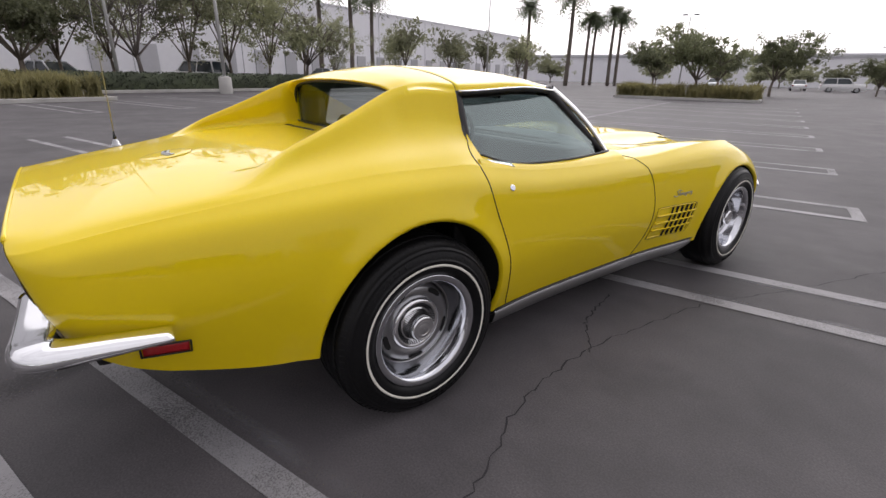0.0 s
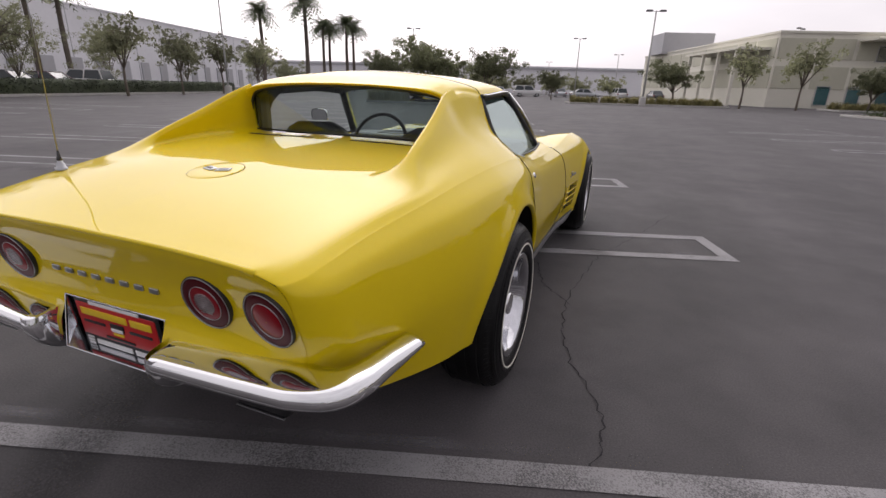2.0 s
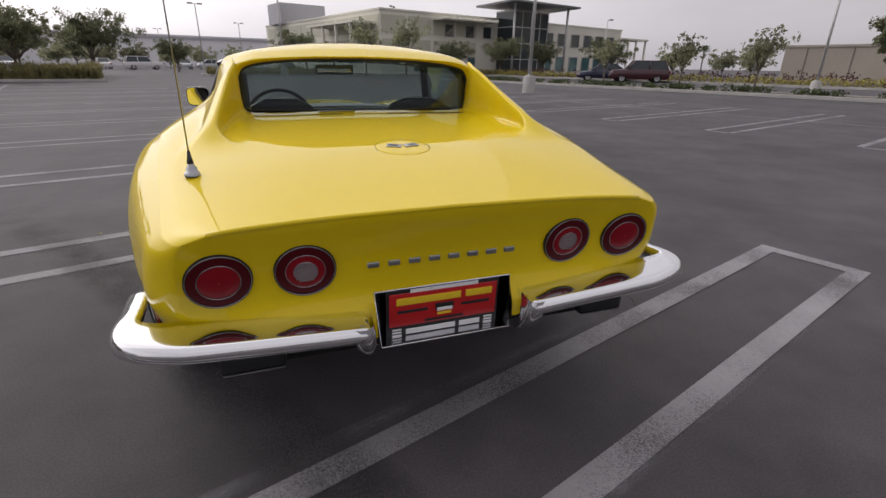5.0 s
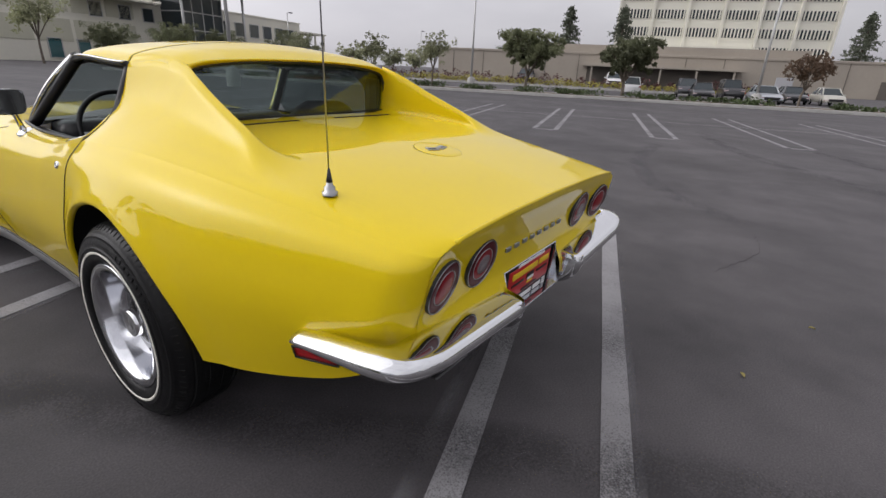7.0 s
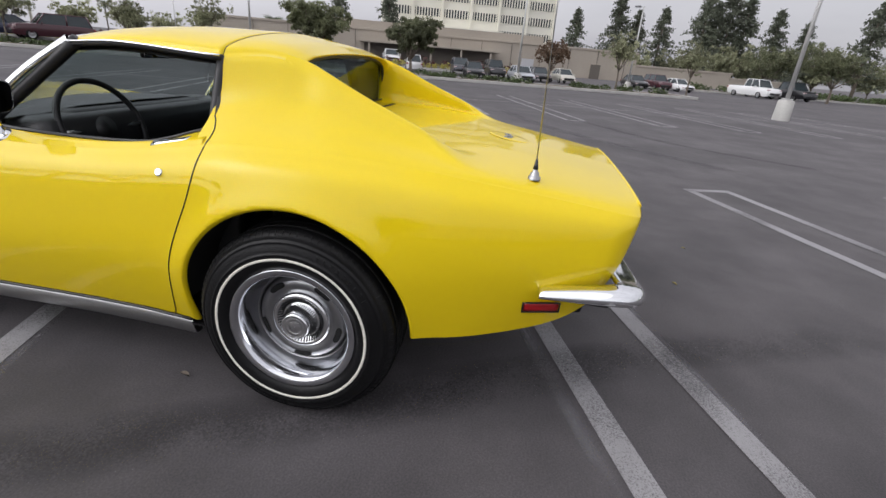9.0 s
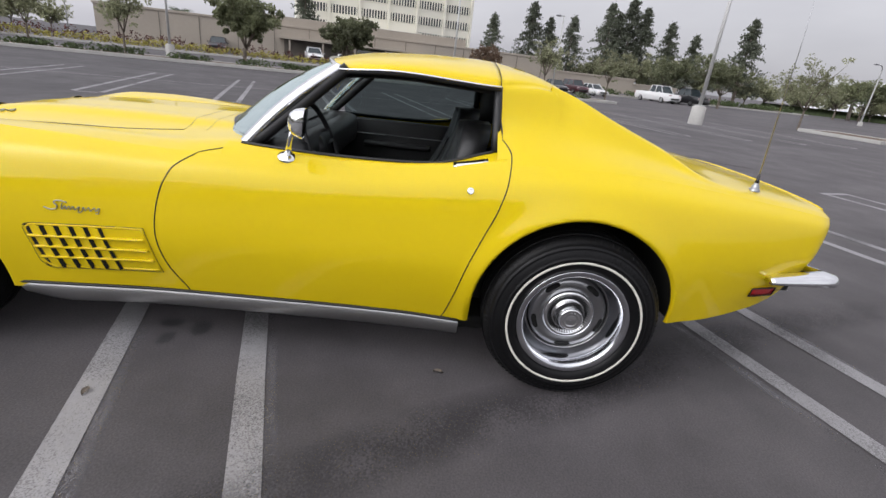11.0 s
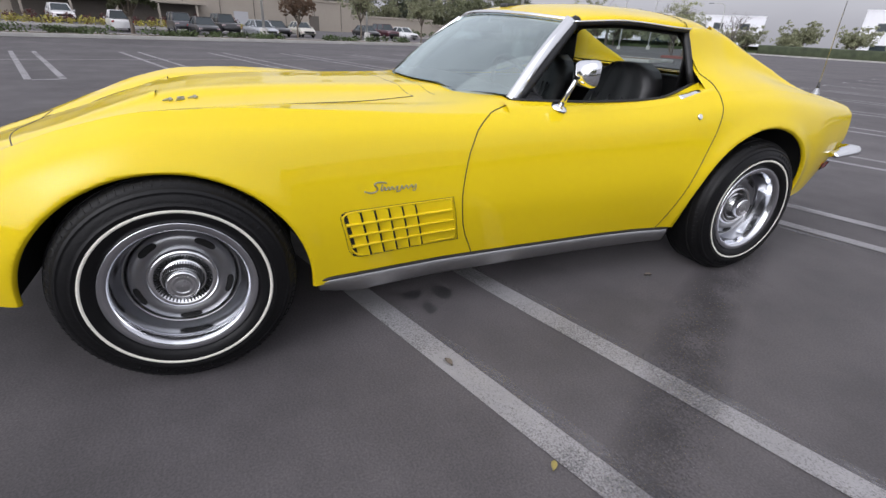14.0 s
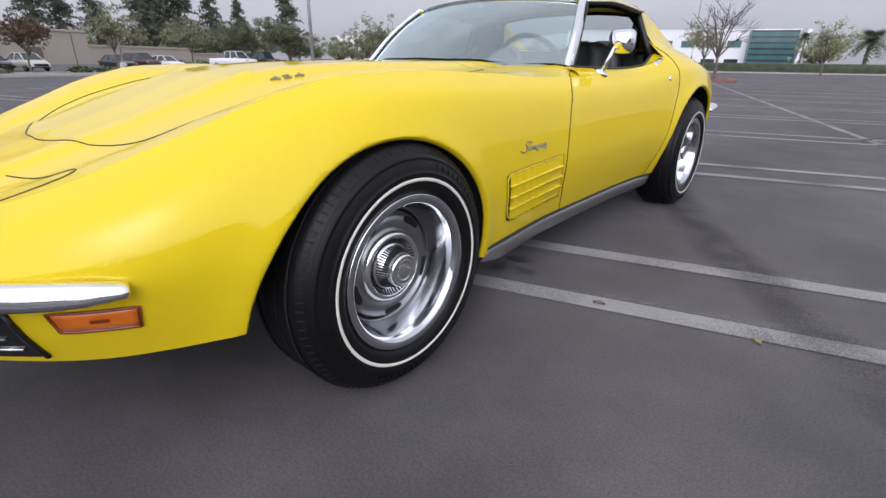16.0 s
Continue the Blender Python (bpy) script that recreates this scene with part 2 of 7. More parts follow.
M = dict(
    smear=speckled("dark_tyre_smear", (0.022, 0.021, 0.023), 130, 0.86, 1.10, 0.40), ghost=speckled("old_line_trace", (0.22, 0.215, 0.225), 180, 0.98, 1.14, 0.6), scuff=speckled("pale_scuff", (0.12, 0.115, 0.125), 50, 0.8, 1.25, 0.5),
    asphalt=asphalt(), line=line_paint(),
    patch=material("dark_sealer", (0.056, 0.054, 0.057), 0.6, spread=0.2, scale=3, bump=0.3, bump_scale=160),
    crack=material("crack_fill", (0.040, 0.038, 0.041), 0.9, spec=0.1),
    concrete=material("concrete", (0.42, 0.41, 0.39), 0.85, spread=0.15, scale=1.5, bump=0.3, bump_scale=40),
    soil=material("mulch_soil", (0.12, 0.09, 0.06), 0.95, spread=0.4, scale=2, bump=0.6, bump_scale=12),
    paint=material("yellow_car_paint", (0.762, 0.567, 0.006), 0.45, spread=0.012, scale=3, coat=0.75, spec=0.04),
    chrome=material("chrome", (0.86, 0.87, 0.88), 0.06, 1.0, spread=0.02),
    satin=material("satin_rim_metal", (0.40, 0.405, 0.415), 0.3, 1.0, spread=0.05),
    rocker=material("brushed_rocker_metal", (0.50, 0.50, 0.50), 0.35, 1.0, spread=0.08, scale=5),
    rubber=material("tyre_rubber", (0.006, 0.006, 0.0065), 0.40, spec=0.22, spread=0.2, scale=12, bump=0.15, bump_scale=90),
    black_gloss=material("glossy_black", (0.008, 0.008, 0.009), 0.18, spread=0.1, coat=0.5),
    white=material("white_stripe_rubber", (0.72, 0.70, 0.62), 0.55, spread=0.08),
    black=material("black_trim", (0.012, 0.012, 0.013), 0.45, spread=0.2),
    # underbody colour, also the shade put into vent, scoop and wheel slots
    well=material("underbody_and_gap_shade", (0.006, 0.006, 0.006), 0.9, spread=0.3),
    vinyl=material("black_vinyl", (0.02, 0.02, 0.021), 0.38, spread=0.15, bump=0.2, bump_scale=160),
    screen_glass=glass("windscreen_glass", (0.82, 0.93, 0.92), 0.0, 0.82, 0.28),
    glass=glass("tinted_car_glass", (0.70, 0.86, 0.86), 0.0, 0.40, 0.10, 0.5),
    back_glass=glass("rear_window_glass", (0.82, 0.91, 0.90), 0.0, 0.86, 0.09, 0.22),
    polished=material("polished_trim_ring", (0.68, 0.69, 0.72), 0.11, 1.0, spread=0.08, scale=9),
    badge=material("worn_badge_metal", (0.34, 0.33, 0.31), 0.3, 1.0, spread=0.15),
    lamp_red=material("red_lamp_lens", (0.23, 0.006, 0.012), 0.3, spread=0.1, scale=30, coat=0.05, spec=0.18),
    lamp_dark=material("dark_red_lens_ring", (0.075, 0.005, 0.008), 0.35, spread=0.1, coat=0.03, spec=0.12),
    lamp_clear=material("clear_ribbed_lens", (0.40, 0.30, 0.30), 0.25, spread=0.2, scale=40, coat=0.4),
    marker_red=material("red_marker_lens", (0.42, 0.010, 0.014), 0.3, spread=0.1, scale=30, coat=0.3),
    amber=material("amber_lens", (0.75, 0.17, 0.008), 0.15, spread=0.15, scale=30, coat=1.0),
    amber_dark=material("dark_amber_lens", (0.22, 0.035, 0.005), 0.3, spread=0.1, coat=0.5),
    plate_red=material("red_plate", (0.50, 0.012, 0.014), 0.35, spread=0.05),
    plate_yellow=material("yellow_print", (0.80, 0.55, 0.02), 0.5, spread=0.03),
    plate_white=material("white_print", (0.80, 0.80, 0.80), 0.5, spread=0.03),
    metal=material("galvanised_pole", (0.48, 0.48, 0.47), 0.5, 0.3, spread=0.08, scale=3),
    lamp_head=material("grey_lamp_housing", (0.16, 0.16, 0.17), 0.5),
    bark=material("bark", (0.15, 0.125, 0.10), 0.95, spread=0.35, scale=6, bump=0.8, bump_scale=18),
    palm_bark=material("palm_bark", (0.13, 0.11, 0.09), 0.95, spread=0.3, scale=5, bump=0.8, bump_scale=14),
    bare=material("bare_branches", (0.13, 0.11, 0.10), 0.9, spread=0.25),
    leaf=material("green_leaves", (0.155, 0.168, 0.092), 0.6, spread=0.5, scale=1.2, vary=0.25),
    leaf_young=material("light_green_leaves", (0.28, 0.29, 0.175), 0.6, spread=0.55, scale=0.5, vary=0.3),
    leaf_dry=material("reddish_dry_leaves", (0.13, 0.085, 0.055), 0.7, spread=0.4, scale=1.2),
    leaf_dark=material("conifer_needles", (0.065, 0.08, 0.055), 0.7, spread=0.5, scale=1.0, vary=0.2),
    needle=material("pale_conifer_needles", (0.115, 0.128, 0.092), 0.7, spread=0.5, scale=1.0, vary=0.2),
    frond=material("palm_fronds", (0.13, 0.155, 0.09), 0.55, spread=0.4, scale=1.2),
    hedge=material("hedge_leaves", (0.045, 0.058, 0.028), 0.7, spread=0.5, scale=1.5, bump=1.0, bump_scale=9),
    grass=material("dry_bunch_grass", (0.24, 0.22, 0.10), 0.8, spread=0.45, scale=1.5),
    flower=material("yellow_green_shrub", (0.32, 0.29, 0.07), 0.8, spread=0.4, scale=2),
    red_shrub=material("dark_red_shrub", (0.085, 0.03, 0.028), 0.8, spread=0.5, scale=2),
    low_green=material("low_groundcover", (0.06, 0.085, 0.03), 0.85, spread=0.5, scale=2),
    wall_white=material("white_tilt_up_wall", (0.80, 0.80, 0.83), 0.85, spread=0.05, scale=0.15),
    wall_grey=material("grey_wall_band", (0.46, 0.46, 0.48), 0.85, spread=0.06, scale=0.2),
    wall_cream=material("cream_panel_wall", (0.72, 0.70, 0.61), 0.85, spread=0.05, scale=0.2),
    wall_olive=material("pale_olive_panel", (0.53, 0.52, 0.42), 0.85, spread=0.05, scale=0.2),
    wall_tan=material("tan_block_wall", (0.36, 0.32, 0.27), 0.9, spread=0.07, scale=0.25, bump=0.3, bump_scale=6),
    # tan wall colour taken down to shade for recess and doorway; joints share it
    wall_dark=material("shaded_recess", (0.13, 0.115, 0.10), 0.9, spread=0.1),
    pane=material("dark_window_glass", (0.035, 0.045, 0.05), 0.08, spread=0.2, scale=0.4),
    pane_teal=material("teal_window_glass", (0.055, 0.13, 0.14), 0.08, spread=0.2, scale=0.4),
    red_kerb=material("red_kerb_paint", (0.26, 0.10, 0.09), 0.7, spread=0.15),
    litter=material("dry_leaf_litter", (0.30, 0.25, 0.08), 0.8, spread=0.2),
)
for key, col, metal in (("car_white", (0.72, 0.72, 0.72), 0), ("car_black", (0.012, 0.012, 0.014), 0), ("car_silver", (0.48, 0.50, 0.53), 0.5),
                        ("car_beige", (0.50, 0.48, 0.42), 0.1), ("car_navy", (0.02, 0.025, 0.06), 0.2), ("car_maroon", (0.06, 0.012, 0.02), 0.1), ("car_grey", (0.05, 0.05, 0.06), 0.3)):
    M[key] = material(key + "_paint", col, 0.3, metal, spread=0.03, coat=0.8)


# leaves let part of the light through
for key in ("leaf", "leaf_young", "leaf_dry", "leaf_dark", "needle", "frond", "grass"):
    n, l = M[key].node_tree.nodes, M[key].node_tree.links
    body, thin, mix = n["Principled BSDF"], n.new("ShaderNodeBsdfTranslucent"), n.new("ShaderNodeMixShader")
    out = [q for q in n if q.type == "OUTPUT_MATERIAL"][0]
    l.new(body.inputs["Base Color"].links[0].from_socket, thin.inputs["Color"])
    mix.inputs[0].default_value = 0.4
    l.new(body.outputs[0], mix.inputs[1])
    l.new(thin.outputs[0], mix.inputs[2])
    l.new(mix.outputs[0], out.inputs[0])


# ---- mesh helpers ----
def link(name, bm, mat, parent=None, label="", smooth=True):
    me = bpy.data.meshes.new(name)
    bm.normal_update()
    for f in bm.faces:
        f.smooth = smooth
    bm.to_mesh(me)
    bm.free()
    for x in (mat if isinstance(mat, (list, tuple)) else [mat]):
        me.materials.append(x)
    ob = new(name, me)
    if parent:
        ob.parent = parent
    if label:
        ob["label"] = label
    return ob


def part(name, bm, mat, parent, label="", smooth=True):
    """One mesh object under a thing or a part."""
    return link(name, bm, mat, parent, label, smooth)


def thing(name, label, category, at=None, group="", kind=""):
    return tagged(new(name), label, category, group, kind) if at is None else placed(tagged(new(name), label, category, group, kind), at)


def placed(ob, m):
    ob.matrix_basis = m
    return ob


def box(bm, c, s, bevel=0.0, mat=0, turn=None):
    g = bmesh.ops.create_cube(bm, size=1.0)
    vs = g["verts"]
    for v in vs:
        p = Vector((v.co.x * s[0], v.co.y * s[1], v.co.z * s[2]))
        v.co = (turn @ p if turn else p) + Vector(c)
    fs = list({f for v in vs for f in v.link_faces})
    for f in fs:
        f.material_index = mat
    if bevel:
        bmesh.ops.bevel(bm, geom=list({e for v in vs for e in v.link_edges}), offset=bevel, segments=2, affect="EDGES", profile=0.6)
    return bm


def tube(bm, pts, radii, n=8, caps=True, mat=0):
    pts = [Vector(p) for p in pts]
    radii = radii if isinstance(radii, (list, tuple)) else [radii] * len(pts)
    rings, ref = [], None
    for i, p in enumerate(pts):
        d = (pts[min(i + 1, len(pts) - 1)] - pts[max(i - 1, 0)])
        d = d.normalized() if d.length > 1e-9 else Vector((0, 0, 1))
        a = ref if ref is not None else (Vector((0, 0, 1)) if abs(d.z) < 0.9 else Vector((1, 0, 0)))
        u = d.cross(a)
        u = u.normalized() if u.length > 1e-6 else d.orthogonal().normalized()
        w = u.cross(d).normalized()
        ref = w
        rings.append([bm.verts.new(p + radii[i] * (math.cos(k * 2 * math.pi / n) * u + math.sin(k * 2 * math.pi / n) * w)) for k in range(n)])
    for a, b in zip(rings, rings[1:]):
        for k in range(n):
            bm.faces.new((a[k], a[(k + 1) % n], b[(k + 1) % n], b[k])).material_index = mat
    if caps:
        bm.faces.new(rings[0][::-1]).material_index = mat
        bm.faces.new(rings[-1]).material_index = mat
    return bm


def grid(bm, rows, close=False, mat=0, flip=False):
    vs = [[bm.verts.new(p) for p in r] for r in rows]
    for a, b in zip(vs, vs[1:]):
        m = len(a)
        for k in range(m if close else m - 1):
            q = (a[k], a[(k + 1) % m], b[(k + 1) % m], b[k])
            bm.faces.new(q[::-1] if flip else q).material_index = mat
    return vs


def lathe(bm, profile, n=48, axis="x", mat=0, at=(0, 0, 0)):
    """Turns (along, radius) pairs round the x, y or z axis."""
    rows = []
    for a, r in profile:
        row = []
        for k in range(n):
            c, s = r * math.cos(2 * math.pi * k / n), r * math.sin(2 * math.pi * k / n)
            p = {"x": (a, c, s), "y": (c, a, s), "z": (c, s, a)}[axis]
            row.append(Vector(p) + Vector(at))
        rows.append(row)
    return grid(bm, rows, close=True, mat=mat)


def curve(*pairs):
    """A smooth curve through (position, value) pairs."""
    ps = np.array(pairs, float)
    x, y = ps[:, 0], ps[:, 1]
    d = np.diff(y) / np.diff(x)
    t = np.r_[d[0], np.where(d[:-1] * d[1:] > 0, 2 * d[:-1] * d[1:] / (d[:-1] + d[1:] + 1e-12), 0), d[-1]]

    def f(q):
        q = min(max(q, x[0]), x[-1])
        i = min(int(np.searchsorted(x, q, side="right")) - 1, len(x) - 2)
        h = x[i + 1] - x[i]
        s = (q - x[i]) / h
        return float(y[i] * (1 + 2 * s) * (1 - s) ** 2 + t[i] * h * s * (1 - s) ** 2 + y[i + 1] * s * s * (3 - 2 * s) + t[i + 1] * h * s * s * (s - 1))
    return f


def spline(pts, n):
    """Points along a smooth line through pts, n steps between each two."""
    ps = [np.array(p, float) for p in pts]
    out = []
    for i in range(len(ps) - 1):
        p0 = ps[i - 1] if i else 2 * ps[0] - ps[1]
        p3 = ps[i + 2] if i + 2 < len(ps) else 2 * ps[-1] - ps[-2]
        for k in range(n):
            s = k / n
            out.append(0.5 * (2 * ps[i] + (ps[i + 1] - p0) * s + (2 * p0 - 5 * ps[i] + 4 * ps[i + 1] - p3) * s * s + (3 * ps[i] - p0 - 3 * ps[i + 1] + p3) * s ** 3))
    out.append(ps[-1])
    return out


# directions of the striped lot: along a stall and along a row of stalls
U, V = Vector((0.951, 0.309, 0)), Vector((-0.309, 0.951, 0))
LOT = Matrix(((U.x, V.x, 0, 0), (U.y, V.y, 0, 0), (0, 0, 1, 0), (0, 0, 0, 1)))


def lot(u, v, z=0.0):
    return U * u + V * v + Vector((0, 0, z))


def polar(az, d, z=0.0, eye=(0.0, -2.0)):
    return Vector((eye[0] + d * math.cos(radians(az)), eye[1] + d * math.sin(radians(az)), z))


# ---- ground and stall lines ----
bm = bmesh.new()
ticks = [-1500, -400, -120, -40, -12, 0, 12, 40, 120, 400, 1500]
grid(bm, [[(x, y, 0) for x in ticks] for y in ticks], flip=True)
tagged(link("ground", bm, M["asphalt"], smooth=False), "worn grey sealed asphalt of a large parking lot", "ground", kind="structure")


def stripe(u0, v0, u1, v1, width=0.1):
    a, b = lot(u0, v0), lot(u1, v1)
    d = (b - a).normalized()
    s = Vector((-d.y, d.x, 0)) * width / 2
    bm = bmesh.new()
    n = max(2, int((b - a).length / 0.5))
    rows = []
    for i in range(n + 1):
        p = a + (b - a) * (i / n)
        wob = 0.006 * noise.noise(p * 1.7)
        rows.append([p - s * (1 + wob * 20) + Vector((0, 0, 0.004)), p + s * (1 - wob * 20) + Vector((0, 0, 0.004))])
    grid(bm, rows, flip=False)
    bmesh.ops.recalc_face_normals(bm, faces=bm.faces)
    for f in bm.faces:
        if f.normal.z < 0:
            f.normal_flip()
    return tagged(link("parking_line", bm, M["line"], smooth=False), "faded white painted stall line on asphalt", "road marking", "parking stall lines", "structure")


def hairpin(v, u_in, u_out, gap=0.52, width=0.1):
    stripe(u_out, v, u_in, v, width)
    stripe(u_out, v + gap, u_in, v + gap, width)
    stripe(u_out - width / 2, v + width / 2, u_out - width / 2, v + gap - width / 2, width)


for k in range(-9, 11):
    hairpin(-2.435 + 2.675 * k, -9.0, 2.19, 0.48 if k < 1 else 0.512)
stripe(-3.45, -28, -3.45, -4.5, 0.1)
stripe(-3.45, 8, -3.45, 27, 0.1)
for k in range(-7, 7):
    hairpin(-1.42 + 2.38 * k, 15.2, 8.42, 0.46)
stripe(12.4, -18, 12.4, 16, 0.07)
for k in range(-10, 8):
    hairpin(-2.46 + 2.67 * k, -22.0, -14.0)

from mathutils.bvhtree import BVHTree

# ---- the sports car: profile curves along its length (y forward) ----
z_low = curve((-2.215, .50), (-2.17, .468), (-2.08, .414), (-1.95, .376), (-1.70, .342), (-1.58, .335), (-.80, .25), (-.5, .245), (.5, .245), (.85, .24), (1.245, .29), (1.62, .302), (1.75, .292), (1.95, .282), (2.25, .29))
x_low = curve((-2.21, .635), (-1.95, .70), (-1.65, .79), (-1.245, .83), (-.82, .775), (-.3, .755), (.3, .76), (.85, .81), (1.245, .825), (1.62, .79), (1.8, .70), (2.0, .50), (2.25, .12))
z_mid = curve((-2.21, .60), (-1.9, .585), (-1.245, .56), (-.8, .50), (-.2, .48), (.5, .475), (1.245, .50), (1.8, .47), (2.25, .43))
x_mid = curve((-2.215, .674), (-2.195, .682), (-2.15, .698), (-2.08, .716), (-1.9, .765), (-1.6, .84), (-1.3, .874), (-1.1, .872), (-.85, .846), (-.5, .822), (-.1, .812), (.35, .815), (.7, .832), (1.0, .852), (1.245, .860), (1.5, .848), (1.7, .805), (1.85, .735), (2.0, .60), (2.12, .42), (2.25, .14))
z_top = curve((-2.21, .755), (-2.0, .79), (-1.75, .825), (-1.5, .855), (-1.245, .872), (-1.0, .868), (-.8, .838), (-.5, .80), (-.1, .785), (.3, .785), (.7, .802), (1.0, .812), (1.25, .804), (1.45, .762), (1.65, .686), (1.85, .608), (2.05, .542), (2.25, .485))
x_top = curve((-2.21, .632), (-2.0, .658), (-1.75, .70), (-1.5, .735), (-1.245, .762), (-1.0, .772), (-.8, .765), (-.5, .748), (-.1, .735), (.3, .725), (.7, .715), (1.0, .71), (1.25, .70), (1.45, .68), (1.65, .635), (1.85, .56), (2.05, .40), (2.25, .10))
# inner edge of the doors, of the sail panels and of the bonnet valley
x_belt = curve((-.90, .662), (-.8, .684), (-.65, .699), (-.3, .697), (0, .672), (.1, .655), (.3, .62))
z_belt = curve((-.90, .892), (-.82, .872), (-.74, .846), (-.65, .825), (-.5, .816), (-.3, .813), (0, .818), (.1, .823), (.3, .825))
x_sail = curve((-2.21, .56), (-1.95, .582), (-1.75, .583), (-1.6, .574), (-1.42, .556), (-1.2, .527), (-1.13, .514), (-1.0, .528), (-.93, .545), (-.86, .562))
z_sail = curve((-2.21, .776), (-2.08, .801), (-1.9, .836), (-1.75, .868), (-1.58, .922), (-1.42, .983), (-1.3, 1.032), (-1.2, 1.077), (-1.13, 1.105), (-1.06, 1.124), (-1.0, 1.130), (-.93, 1.124), (-.86, 1.112))
x_val = curve((.05, .60), (.4, .52), (.8, .47), (1.25, .465), (1.65, .43), (1.85, .36), (2.05, .24), (2.25, .06))
z_val = curve((.05, .828), (.4, .800), (.8, .790), (1.25, .760), (1.5, .704), (1.65, .655), (1.85, .588), (2.05, .530), (2.25, .480))
z_bonnet = curve((.05, .845), (.4, .838), (.8, .832), (1.1, .820), (1.3, .793), (1.45, .744), (1.6, .690), (1.75, .642), (1.85, .608), (1.95, .577), (2.1, .535), (2.25, .487))
z_deck = curve((-2.21, .788), (-2.15, .797), (-2.05, .815), (-1.95, .8325), (-1.85, .8485), (-1.755, .861), (-1.65, .8715), (-1.5, .884), (-1.3, .896), (-1.06, .906))
z_roof = curve((-1.13, 1.128), (-1.10, 1.139), (-1.0, 1.173), (-.8, 1.200), (-.6, 1.199), (-.5, 1.192), (-.4, 1.179), (-.3, 1.153), (-.258, 1.138), (-.2, 1.12))
x_rim = curve((-1.13, .500), (-1.0, .514), (-.93, .538), (-.86, .562), (-.5, .556), (-.28, .52))
z_rim = curve((-1.13, 1.090), (-1.0, 1.119), (-.93, 1.117), (-.86, 1.108), (-.5, 1.122), (-.28, 1.108))
x_low_line, x_mid_line, x_top_line = x_low, x_mid, x_top


def corner(y):
    """How far the flank turns in towards the tail."""
    k = min(1.0, max(0.0, (-2.130 - y) / .085))
    return .050 * (1 - math.sqrt(1 - k * k))


def x_low(y):
    return x_low_line(y) - corner(y)


def x_mid(y):
    return x_mid_line(y) - corner(y)


def x_top(y):
    return x_top_line(y) - .75 * corner(y)


ARCHES = ((-1.206, .344, .380), (1.243, .272, .398))


# the tail stands a finger to the right of the lane the doors follow
TX = .011
lean_line = curve((.42, .062), (.50, .048), (.55, .037), (.65, .010), (.72, -.005), (.785, -.018), (.83, -.020))
tail_line = curve((.43, -2.212), (.49, -2.208), (.53, -2.192), (.58, -2.177), (.65, -2.184), (.72, -2.206), (.785, -2.233), (.80, -2.235))


def leaned(p):
    """The tail leans back towards its upper lip."""
    k = min(1.0, max(0.0, (-1.85 - p[1]) / .365)) ** 1.6
    return Vector((p[0] + TX * k, p[1] + lean_line(p[2]) * k, p[2]))


def flare(y, z):
    return sum(.013 * math.exp(-((math.hypot(y - cy, z - cz) - r) / .045) ** 2) for cy, cz, r in ARCHES)


def side(y, steps=6):
    """Half section of the flank, from the lower edge up to the shoulder."""
    xb, zb, xc, zc, xt, zt = x_low(y), z_low(y), x_mid(y), z_mid(y), x_top(y), z_top(y)
    pts = [(xb, zb), (xb + .62 * (xc - xb), zb + .5 * (zc - zb)), (xc, zc), (xc - .06 * (xc - xt) - .002, zc + .42 * (zt - zc)), (xc - .38 * (xc - xt), zc + .80 * (zt - zc)), (xt, zt)]
    return [(x + flare(y, z) * (0.4 + 0.6 * (z < zc + .3)), z) for x, z in spline(pts, steps)]


def side_x(y, z):
    pr = side(y)
    for (x0, z0), (x1, z1) in zip(pr, pr[1:]):
        if z0 <= z <= z1:
            return x0 + (x1 - x0) * (z - z0) / max(1e-6, z1 - z0)
    return pr[-1][0] if z > pr[-1][1] else pr[0][0]


